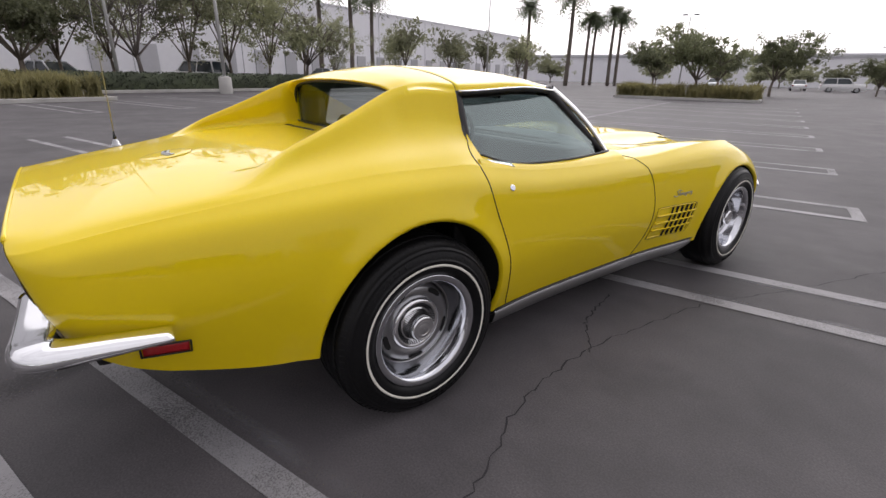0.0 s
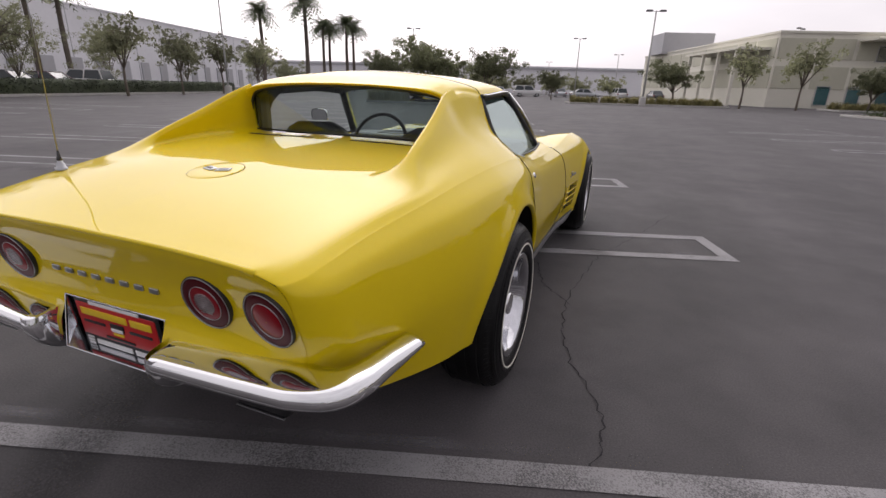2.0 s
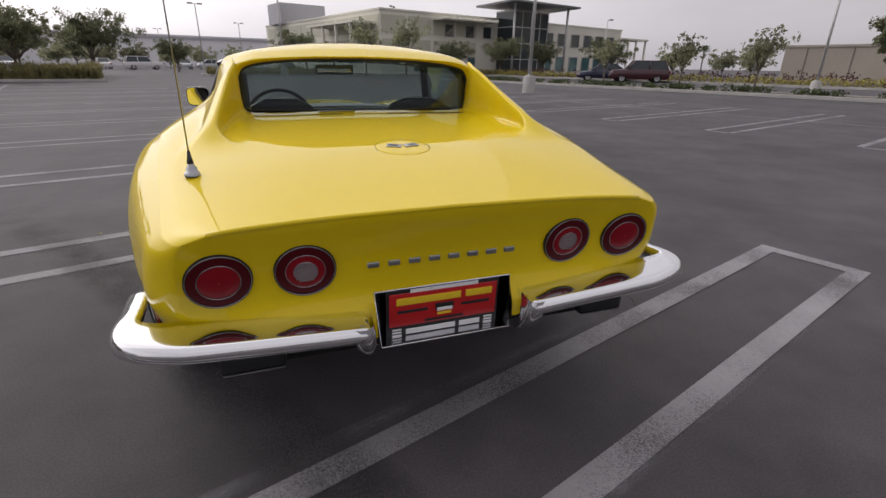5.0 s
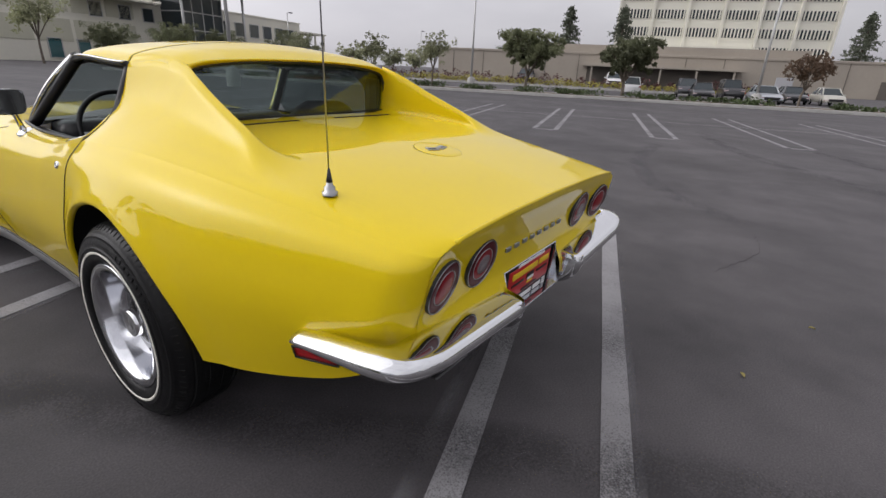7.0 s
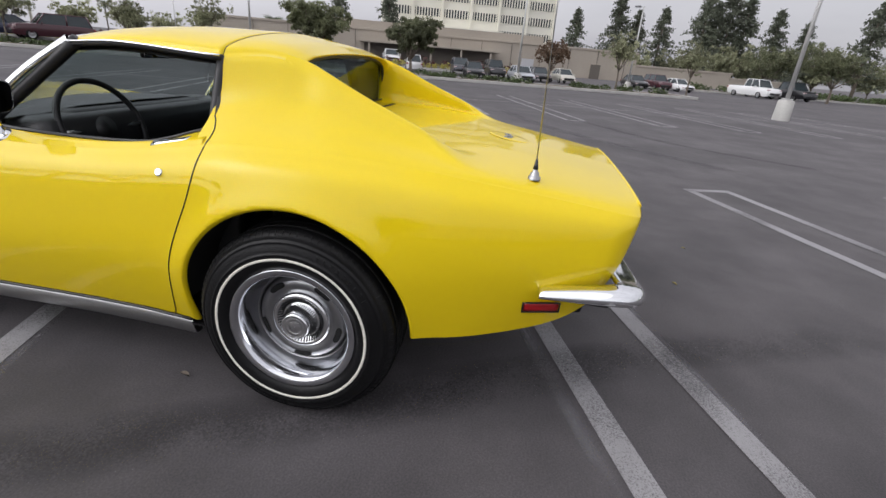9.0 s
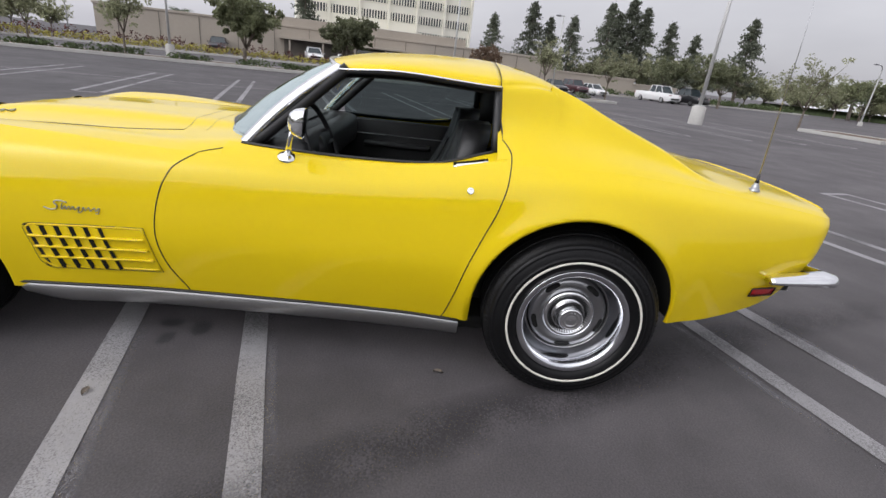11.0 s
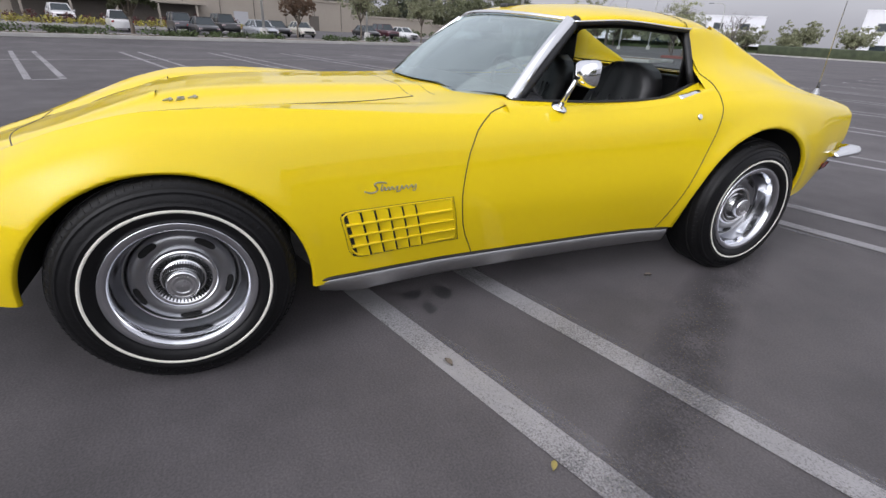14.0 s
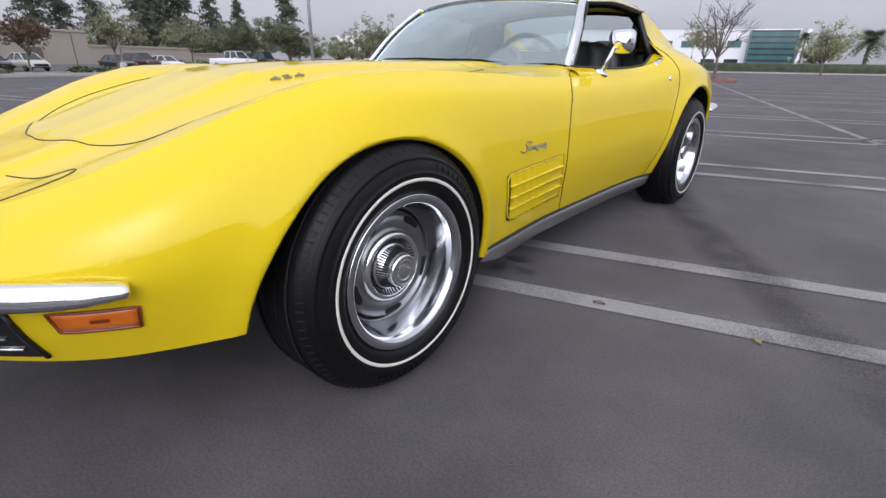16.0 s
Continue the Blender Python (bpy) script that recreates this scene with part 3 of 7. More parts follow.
def inner(y, kind, steps=7):
    """Half section from the shoulder to the middle of the car."""
    xt, zt = x_top(y), z_top(y)
    if kind == "door":
        pts = [(xt, zt), (xt - .025, zt + .018 + .25 * max(0, z_belt(y) - zt - .03)), (x_belt(y), z_belt(y))]
        return spline(pts, steps)
    if kind == "bonnet":
        h = z_bonnet(y)
        pts = [(xt, zt), (.5 * (xt + x_val(y)), .5 * (zt + z_val(y)) + .006), (x_val(y), z_val(y)), (x_val(y) * .72, z_val(y) + .45 * (h - z_val(y)) - .004), (x_val(y) * .55, z_val(y) + .92 * (h - z_val(y))), (x_val(y) * .3, h), (0, h + .003)]
        return spline(pts, steps)
    rise = max(0.0, z_sail(y) - zt)
    pts = [(xt, zt), (xt - .04, zt + .012 + .06 * rise), (x_sail(y) + .40 * (xt - .04 - x_sail(y)), zt + .42 * rise + .006), (x_sail(y) + .012, zt + .93 * rise)]
    lead = spline(pts, steps)
    if kind == "sail":
        d = z_deck(y)
        lip = max(0.0, z_sail(y) - d)
        w = max(.35, x_sail(y) - .024 - .03 * lip)
        tail = [(x_sail(y) - .012, z_sail(y)), (x_sail(y) - .020 - .01 * lip, d + .78 * lip), (w + .002, d + .22 * lip), (w - .022, d + .03 * lip + .004), (w * .8, d + .005), (w * .4, d + .007), (0, d + .008)]
    else:
        c = z_roof(y)
        tail = [(x_rim(y), z_rim(y)), (x_rim(y) - .03, z_rim(y) + .30 * (c - z_rim(y))), (.40, z_rim(y) + .66 * (c - z_rim(y))), (.2, z_rim(y) + .92 * (c - z_rim(y))), (0, c)]
    full = lead + spline([lead[-1]] + tail, steps)[1:]
    if kind == "sail":
        b = min(1.0, max(0.0, (z_sail(y) - d) / .06))
        b = b * b * (3 - 2 * b)
        if b < 1:
            n = len(full) - 1
            calm = spline([(xt, zt), (xt - .05, zt + .50 * (d - zt)), (.50, d - .006), (.30, d + .004), (0, d + .008)], 40)
            calm = [calm[round(k * (len(calm) - 1) / n)] for k in range(n + 1)]
            full = [(a[0] * b + c[0] * (1 - b), a[1] * b + c[1] * (1 - b)) for a, c in zip(full, calm)]
    return full


def skin(ys, prof, both=False):
    """A surface through half sections, on both flanks."""
    bm = bmesh.new()
    if both:
        grid(bm, [[Vector((-x, y, z)) for x, z in prof(y)][:-1] + [Vector((x, y, z)) for x, z in reversed(prof(y))] for y in ys])
    else:
        for s in (-1, 1):
            grid(bm, [[Vector((s * x, y, z)) for x, z in prof(y)] for y in ys], flip=s > 0)
    return bm


def span(a, b, step=.022):
    n = max(2, int(abs(b - a) / step))
    return [a + (b - a) * i / n for i in range(n + 1)]


car = thing("sports_car", "bright yellow classic two-seat coupe with chrome bumpers parked across stall lines", "car")

# one shell: flanks, bonnet, doors, sail panels and rear deck
bm = bmesh.new()


def add(bm, other):
    me = bpy.data.meshes.new("tmp")
    other.to_mesh(me)
    other.free()
    bm.from_mesh(me)
    bpy.data.meshes.remove(me)


def flank_row(y, z_from, n=52):
    """The flank's section in even steps, cut off below a height."""
    pr = np.array(side(y, 12))
    k = np.r_[0, np.cumsum(np.hypot(np.diff(pr[:, 0]), np.diff(pr[:, 1])))]
    k0 = float(np.interp(z_from, pr[:, 1], k))
    q = np.maximum(k0, k[-1] * np.linspace(0, 1, n + 1))
    return [(float(np.interp(e, k, pr[:, 0])), float(np.interp(e, k, pr[:, 1]))) for e in q]


stations, last = [], -2.215
for cy, cz, r in ARCHES:
    stations += [(y, z_low(y)) for y in ([-2.215, -2.2145, -2.213, -2.210, -2.206, -2.200, -2.192, -2.182, -2.170, -2.155] if last < -2 else []) + span(-2.14 if last < -2 else last, cy - r, .02)]
    for i in range(1, 64):
        a = math.pi * (1 - i / 64)
        y, z = cy + r * math.cos(a), cz + r * math.sin(a)
        stations.append((y, max(z_low(y) if z_low(y) > cz + .02 else 0, z)))
    last = cy + r
stations += [(y, z_low(y)) for y in span(last, 2.25, .02)]
for s in (-1, 1):
    grid(bm, [[Vector((s * x, y, z)) for x, z in flank_row(y, z0)] for y, z0 in stations], flip=s > 0)
    # rolled lip round each wheel opening
    for cy, cz, r in ARCHES:
        lip = [(cy + r * math.cos(a), cz + r * math.sin(a)) for a in [math.pi * (1 - i / 64) for i in range(65)]]
        lip = [(cy - r, z_low(cy - r))] + [(y, z) for y, z in lip if z > z_low(y) + .002] + [(cy + r, z_low(cy + r))]
        rows = []
        for y, z in lip:
            x = side_x(y, z)
            g = Vector((0, cy - y, (cz - z) if z > cz else 0)).normalized()
            rows.append([Vector((s * (x - a), y, z)) + g * b for a, b in ((0, 0), (.002, .002), (.005, .006), (.009, .008), (.013, .0085), (.016, .007))])
        grid(bm, rows)
add(bm, skin(span(.06, 2.25, .02), lambda y: inner(y, "bonnet"), True))
add(bm, skin(span(-.90, .10, .02), lambda y: inner(y, "door")))
add(bm, skin([-2.215, -2.2145, -2.213, -2.210, -2.206, -2.200, -2.192, -2.182, -2.170, -2.155] + span(-2.14, -1.06, .02), lambda y: inner(y, "sail"), True))
add(bm, skin(span(-1.10, -.8665, .02), lambda y: inner(y, "roof"), True))
bmesh.ops.remove_doubles(bm, verts=bm.verts, dist=.0012)
bmesh.ops.recalc_face_normals(bm, faces=bm.faces)
for v in bm.verts:
    if v.co.y < -1.85:
        v.co = leaned(v.co)
flow = [v for v in bm.verts if -2.16 < v.co.y < -1.5 and .30 < abs(v.co.x) < .66 and v.co.z > .76 and not v.is_boundary]
for k in range(10):
    bmesh.ops.smooth_vert(bm, verts=flow, factor=.5, use_axis_x=False, use_axis_y=False, use_axis_z=True)
bm.normal_update()
shell = BVHTree.FromBMesh(bm)


def on_top(x, y, up=0.0):
    """A point lying on the shell as seen from above."""
    hit = shell.ray_cast(Vector((x, y, 2)), Vector((0, 0, -1)))[0]
    return Vector((x, y, (hit.z if hit else .8) + up))


def on_side(s, y, z, out=0.0):
    """A point lying on the shell as seen from the side."""
    hit = shell.ray_cast(Vector((s * 2, y, z)), Vector((-s, 0, 0)))[0]
    return Vector(((hit.x if hit else s * side_x(y, z)) + s * out, y, z))


body = part("body", bm, M["paint"], car, "glossy yellow fibreglass body shell")

# tail panel, gently hollow, meeting the shell along its rear outline
def tail_half(z):
    if z <= z_top(-2.215):
        return side_x(-2.215, z)
    pr = inner(-2.215, "sail")
    return float(np.interp(z, [p[1] for p in pr[:26]], [p[0] for p in pr[:26]])) if z < .784 else .50


def tail_y(x, z):
    """The panel's place along the car at a height and a distance from the middle."""
    q = min(1.0, abs(x - TX) / max(.1, tail_half(min(z, .78))))
    return tail_line(z) * (1 - q ** 7) + (-2.2165 + lean_line(z)) * q ** 7


bm = bmesh.new()
rows = []
for i in range(33):
    s = i / 32
    row = []
    for j in range(57):
        q = -1 + 2 * j / 56
        q = math.copysign(1 - (1 - abs(q)) ** 1.5, q)
        top = on_top(TX + q * (tail_half(.775) - .004), -2.222).z - .001
        z = top + (.452 + .05 * min(1, max(0, (abs(q) - .55) / .3)) - top) * s
        x = TX + q * (tail_half(min(z, .779)) + .0015)
        row.append((x, tail_y(x, z), z))
    rows.append(row)
grid(bm, rows)
bmesh.ops.recalc_face_normals(bm, faces=bm.faces)
if sum(f.normal.y for f in bm.faces) > 0:
    bmesh.ops.reverse_faces(bm, faces=bm.faces)
for v in bm.verts:
    if v.co.z < .578:
        for edge in (.008 - .191, .008 + .191):
            if abs(v.co.x - edge) < .0185:
                v.co.x = edge
    if abs(v.co.x - .008) < .1915 and abs(v.co.z - .567) < .006:
        v.co.z = .567
bmesh.ops.delete(bm, geom=[f for f in bm.faces if abs(f.calc_center_median().x - .008) < .190 and f.calc_center_median().z < .566], context="FACES")
part("tail_panel", bm, M["paint"], car)
bm = bmesh.new()
tube(bm, [on_top(TX + q * .545, -2.224, -.004) + Vector((0, -.006, 0)) for q in [k / 20 - 1 for k in range(41)]], .0065, 8)
part("spoiler_lip", bm, M["paint"], car)

# front roof panel and black weather strips
bm = bmesh.new()
def roof_row(y):
    c, e = z_roof(y), z_rim(y)
    return spline([(x_rim(y) + .006, e - .012), (x_rim(y), e), (x_rim(y) - .03, e + .30 * (c - e)), (.40, e + .66 * (c - e)), (.2, e + .92 * (c - e)), (0, c)], 6)


add(bm, skin(span(-.8635, -.258, .02), roof_row, True))
for v in bm.verts:
    k = min(1.0, max(0.0, (v.co.y + .62) / .36))
    v.co.y += .100 * (1 - min(1.0, abs(v.co.x) / .53) ** 2) * k * k * (3 - 2 * k)
bmesh.ops.recalc_face_normals(bm, faces=bm.faces)
bmesh.ops.solidify(bm, geom=list(bm.faces), thickness=.014)
part("roof_panel", bm, M["paint"], car)
bm = bmesh.new()
half_row = [(x, -.865, z) for x, z in roof_row(-.865)]
tube(bm, half_row + [(-x, y, z) for x, y, z in reversed(half_row[:-1])], .0012, 5)
part("roof_seam", bm, M["black"], car)
for s in (-1, 1):
    bm = bmesh.new()
    tube(bm, [(s * (x_rim(y) + .010), y, z_rim(y) - .010) for y in span(-.865, -.27, .03)], .011, 6)
    part("drip_rail", bm, M["black"], car)
    bm = bmesh.new()
    tube(bm, [(s * (x_rim(y) + .022), y, z_rim(y) - .003) for y in span(-.865, -.27, .03)], .004, 6)
    part("drip_molding", bm, M["chrome"], car)
    # black belt strip along the window opening and the upright behind the door glass
    bm = bmesh.new()
    tube(bm, [(s * (x_belt(y) - .006), y, z_belt(y) + .003) for y in span(-.875, .05, .03)], .007, 6)
    part("belt_strip", bm, M["black"], car)
    bm = bmesh.new()
    tube(bm, [(s * (.655 - .098 * k), -.866 + .008 * k, .880 + .220 * k) for k in (0, .25, .5, .75, 1)], .017, 8)
    part("door_seal", bm, M["black"], car)
    # windscreen pillar: bright outer molding, black inner frame
    lower, upper = Vector((s * .642, .050, .818)), Vector((s * .524, -.262, 1.112))
    bm = bmesh.new()
    ax = (upper - lower).normalized()
    wide = ax.cross(Vector((s * .80, .50, .33))).normalized()
    wide = wide if wide.y > 0 else -wide
    rows = []
    for k in range(9):
        p = lower + (upper - lower) * k / 8 + Vector((s * .012, .01, .012)) * math.sin(k / 8 * math.pi)
        rows.append([p + wide * a + ax.cross(wide) * b * s for a, b in ((-.020, -.006), (.002, -.012), (.021, -.006), (.021, .006), (.002, .011), (-.020, .006))])
    grid(bm, rows, close=True)
    bmesh.ops.recalc_face_normals(bm, faces=bm.faces)
    part("windscreen_pillar", bm, M["chrome"], car, "bright windscreen pillar molding")
    bm = bmesh.new()
    tube(bm, [lower + (upper - lower) * k / 8 + Vector((-s * .006, -.033, .000)) for k in range(9)], .022, 8)
    part("pillar_frame", bm, M["black"], car)

# windscreen, rear window, passenger side glass
def screen(y0, z0, x0, bow0, y1, z1, x1, bow1, n=24, m=12, lift=.03):
    rows = []
    for i in range(m + 1):
        t = i / m
        rows.append([((x0 + (x1 - x0) * t) * q, (y0 + bow0 * (1 - q * q)) * (1 - t) + (y1 + bow1 * (1 - q * q)) * t, z0 + (z1 - z0) * t + lift * math.sin(t * math.pi) + (.035 * (1 - t) + .026 * t) * (1 - q * q)) for q in [k * 2 / n - 1 for k in range(n + 1)]])
    return rows


ws = screen(.055, .795, .640, .240, -.268, 1.106, .512, .115)
bm = bmesh.new()
grid(bm, ws)
part("windscreen", bm, M["screen_glass"], car, "tinted curved windscreen glass").visible_shadow = False
bm = bmesh.new()
tube(bm, [Vector(p) + Vector((0, .006, .004)) for p in ws[-1]], .011, 6)
part("header_molding", bm, M["chrome"], car)
half_window = spline([(.497, .925), (.500, 1.0), (.490, 1.056), (.446, 1.097), (.25, 1.121), (0, 1.127)], 8)


def evenly(pts, n):
    """n + 1 points in even steps along a line."""
    ps = np.array(pts)
    k = np.r_[0, np.cumsum(np.hypot(np.diff(ps[:, 0]), np.diff(ps[:, 1])))]
    return [(float(np.interp(q, k, ps[:, 0])), float(np.interp(q, k, ps[:, 1]))) for q in np.linspace(0, k[-1], n + 1)]


half_window = evenly(half_window, 40)
outline = [(-x, z) for x, z in half_window] + [(x, z) for x, z in reversed(half_window[:-1])]
bm = bmesh.new()
rows = [[(x, -1.068 - .012 * (1 - (x / .51) ** 2), .918 + (z - .918) * k / 6) for x, z in outline] for k in range(7)]
grid(bm, rows)
part("rear_window", bm, M["back_glass"], car, "upright tinted rear window glass").visible_shadow = False
bm = bmesh.new()
loop = [(x, -1.075 - .012 * (1 - (x / .51) ** 2), z) for x, z in outline]
tube(bm, loop, .0075, 6)
gasket = part("rear_window_gasket", bm, M["black"], car)
bm = bmesh.new()
tube(bm, [(x, -1.078 - .012 * (1 - (x / .51) ** 2), .923) for x in (.49, .4, .2, 0, -.2, -.4, -.49)], .0035, 6)
part("lower_gasket", bm, M["black"], gasket)
for s in (-1, 1):
    bm = bmesh.new()
    grid(bm, [[(s * x, y, z) for z in (.86, .95, 1.02, 1.065)] for x, y in ((.565, -.885), (.540, -.95), (.512, -1.02), (.482, -1.062), (.462, -1.066))])
    bmesh.ops.recalc_face_normals(bm, faces=bm.faces)
    bmesh.ops.solidify(bm, geom=list(bm.faces), thickness=.006)
    part("quarter_trim", bm, M["vinyl"], car)
# painted surround between the shell and the rear window
bm = bmesh.new()
hoop = [(.512, .895), (.514, .95), (.5155, 1.01)] + [(x, z) for x, z in inner(-1.10, "roof") if x <= .502]
hoop = evenly(spline(hoop[:3], 4)[:-1] + hoop[2:], 40)
rows = []
for t, y in ((0, -1.100), (.12, -1.106), (.3, -1.107), (.5, -1.102), (.75, -1.092), (1.0, -1.078)):
    half = [(a[0] + (b[0] - a[0]) * t, a[1] + (b[1] - a[1]) * t) for a, b in zip(hoop, half_window)]
    rows.append([(-x, y, z) for x, z in half] + [(x, y, z) for x, z in reversed(half[:-1])])
grid(bm, rows)
bmesh.ops.recalc_face_normals(bm, faces=bm.faces)
part("window_surround", bm, M["paint"], car)
bm = bmesh.new()
rows = []
for y in span(-.86, -.06, .05):
    rows.append([Vector((x_belt(y) - .012, y, z_belt(y) - .01)) * (1 - k / 6) + Vector((x_rim(max(y, -.28)) + .002, min(y, -.28 + .02 * k) if y > -.28 else y, z_rim(max(y, -.28)) - .012)) * (k / 6) if y <= -.28 else
                 Vector((x_belt(y) - .012, y, z_belt(y) - .01)) * (1 - k / 6) + Vector((.645 - (.645 - .525) * min(1, (.03 - y) / .31), y, .83 + .272 * min(1, (.03 - y) / .31))) * (k / 6) for k in range(7)])
grid(bm, rows)
part("door_glass", bm, M["glass"], car, "raised passenger door glass").visible_shadow = False

# dark seams of doors and bonnet laid on the shell
def seam(pts, parent=body, r=.0021):
    bm = bmesh.new()
    tube(bm, pts, r, 5)
    return part("panel_seam", bm, M["black"], parent)


def laid(pts, s, n=6, up=.0006):
    """A smooth line through the points, laid on the shell."""
    out = []
    for p in spline(pts, n):
        q, nrm = shell.find_nearest(Vector(p))[:2]
        nrm = nrm if nrm.x * s + nrm.z > 0 else -nrm
        out.append(q + nrm * up)
    return out


for s in (-1, 1):
    front = [on_top(s * x, y) for x, y in ((.660, .050), (.685, .105), (.714, .163))]
    down = [on_side(s, y, z) for z, y in ((.745, .238), (.70, .268), (.64, .291), (.54, .309), (.46, .307), (.37, .286), (.28, .242), (.254, .232))]
    seam(laid(front + down, s))
    rear = [on_side(s, y, z) for y, z in ((-.906, .80), (-.880, .705), (-.843, .615), (-.800, .50), (-.768, .374), (-.742, .279), (-.732, .255))]
    seam(laid([on_top(s * x, y) for x, y in ((.664, -.884), (.690, -.902), (.735, -.916))] + rear, s))
    seam([on_top(s * x, y) for x, y in spline([(.441, .372), (.485, .62), (.50, .95), (.50, 1.25), (.488, 1.46), (.466, 1.57), (.437, 1.632), (.38, 1.674), (.283, 1.714), (.10, 1.768), (0, 1.775)], 14)])
    seam([on_top(s * x, y) for x, y in spline([(.25, 1.872), (.38, 1.830), (.46, 1.800), (.495, 1.792), (.516, 1.806), (.515, 1.845), (.485, 1.94)], 12)])
for yy in (.312, .402):
    seam([on_top(x, yy - .03 * (x / .441) ** 2, -.0006) for x in [.441 * (k / 20 - 1) for k in range(41)]], r=.0013)

# rocker panels with a black upper molding
for s in (-1, 1):
    bm = bmesh.new()
    rows = []
    for y in span(-.80, .83, .05):
        up = .252 + .014 * max(0, (y - .45)) - .02 * max(0, (-y - .62)) * 2
        lo = .178 + (.05 if y > .7 else 0) * (y - .7) / .13 * .6
        x = x_low(y)
        rows.append([(s * (x + .004), y, up - .004), (s * (x + .010), y, up - .012), (s * (x - .004), y, lo + .01), (s * (x - .012), y, lo), (s * (x - .05), y, lo + .004)])
    grid(bm, rows)
    bmesh.ops.recalc_face_normals(bm, faces=bm.faces)
    part("rocker_panel", bm, M["rocker"], car, "satin bright rocker panel")
    bm = bmesh.new()
    tube(bm, [(s * (x_low(y) + .008), y, .254 + .014 * max(0, (y - .45)) - .04 * max(0, (-y - .62))) for y in span(-.80, .83, .04)], .006, 6)
    part("rocker_molding", bm, M["black"], car)

# wheel housings and a dark floor pan
for s in (-1, 1):
    for cy, cz, r in ARCHES:
        bm = bmesh.new()
        rows = []
        for k in range(25):
            a = math.pi * k / 24
            y, z = cy + (r + .006) * math.cos(a), max(.31, cz + (r + .006) * math.sin(a))
            rows.append([(s * x, y, z) for x in (side_x(y, z) - .010, .60, .45)])
        grid(bm, rows)
        part("wheel_housing", bm, M["well"], car)
        bm = bmesh.new()
        box(bm, (s * .46, cy, .40), (.03, .72, .40))
        part("inner_fender", bm, M["well"], car)
bm = bmesh.new()
box(bm, (0, -.05, .20), (1.42, 1.72, .06), .02)
box(bm, (0, -1.75, .40), (1.1, .75, .06), .02)
box(bm, (0, 1.65, .30), (.95, .8, .06), .02)
box(bm, (0, -1.2, .30), (.9, .5, .1), .02)
part("floor_pan", bm, M["well"], car)

# wheels: slotted rally rims with centre caps, white-striped tyres
def wheel(cy, s, steer=0.0):
    x0 = s * (.755 if cy < 0 else .762)
    root_bm = bmesh.new()
    n = 60
    prof = [(.108, .206), (.112, .200), (.104, .192), (.085, .180), (.045, .172), (.020, .166), (.014, .158), (.020, .150), (.034, .143), (.040, .134), (.041, .120), (.038, .106), (.032, .096), (.030, .070), (.030, .001)]
    lathe(root_bm, [(a * s, r) for a, r in prof], n)
    bmesh.ops.recalc_face_normals(root_bm, faces=root_bm.faces)
    rim = part("wheel", root_bm, M["satin"], car, "slotted steel rally wheel with bright trim ring")
    rim.matrix_basis = pose(x0, cy, .327, 0, 0, steer)
    bm = bmesh.new()
    R = .331
    tyre = [(.098, .205), (.112, .210), (.121, .224), (.125, .240), (.1255, .252), (.1248, .258), (.1262, .2595), (.1258, .2615), (.1238, .2625), (.1225, .270), (.117, .288), (.1135, .2935), (.1148, .2950), (.1138, .2970), (.109, .302), (.1075, .304), (.104, .304), (.096, .314), (.086, .3225), (.075, .327), (.04, R), (-.04, R), (-.075, .327), (-.10, .312), (-.12, .28), (-.12, .23), (-.10, .205)]
    lathe(bm, [(a * s, r) for a, r in tyre], 72)
    bmesh.ops.recalc_face_normals(bm, faces=bm.faces)
    part("tyre", bm, M["rubber"], rim, "black tyre with a thin white stripe")
    bm = bmesh.new()
    for q in (-.062, -.021, .021, .062):
        lathe(bm, [((q - .004) * s, .3318), (q * s, .3275), ((q + .004) * s, .3318)], 72)
    part("tread_groove", bm, M["well"], rim)
    # raised blocks in place of the lettering, and the notched tread shoulder
    for k in list(range(4, 13)) + list(range(32, 41)):
        bm = bmesh.new()
        m = Matrix.Rotation(k * .085 + (.0 if k < 20 else .3), 3, "X")
        box(bm, m @ Vector((.1205 * s, 0, .279)), (.0030, .007, .013), .0008, 0, m @ Matrix.Rotation(-s * .30, 3, "Y"))
        part("sidewall_bar", bm, M["rubber"], rim, smooth=False)
    bm = bmesh.new()
    for k in range(90):
        m = Matrix.Rotation(2 * math.pi * k / 90, 3, "X")
        box(bm, m @ Vector((.0915 * s, 0, .3172)), (.018, .0030, .0030), 0, 0, m @ Matrix.Rotation(s * .75, 3, "Y"))
    part("shoulder_notch", bm, M["well"], rim, smooth=False)
    bm = bmesh.new()
    lathe(bm, [(.1248 * s, .2405), (.1268 * s, .2425), (.1270 * s, .2475), (.1250 * s, .2495)], 96)
    bmesh.ops.recalc_face_normals(bm, faces=bm.faces)
    part("white_stripe", bm, M["white"], rim)
    bm = bmesh.new()
    lathe(bm, [(.107 * s, .2085), (.1145 * s, .2075), (.1150 * s, .2050), (.1130 * s, .1885), (.1085 * s, .1840), (.100 * s, .1795), (.075 * s, .1735), (.048 * s, .1690), (.034 * s, .1635), (.026 * s, .160)], 96)
    bmesh.ops.recalc_face_normals(bm, faces=bm.faces)
    part("trim_ring", bm, M["polished"], rim, "polished trim ring")
    bm = bmesh.new()
    lathe(bm, [(.030 * s, .102), (.042 * s, .100), (.050 * s, .092), (.052 * s, .086), (.049 * s, .079), (.036 * s, .064), (.034 * s, .058), (.078 * s, .0465), (.086 * s, .0455), (.091 * s, .042), (.0915 * s, .037), (.088 * s, .0345), (.0905 * s, .031), (.0905 * s, .024), (.088 * s, .022), (.0895 * s, .019), (.0895 * s, .001)], 72)
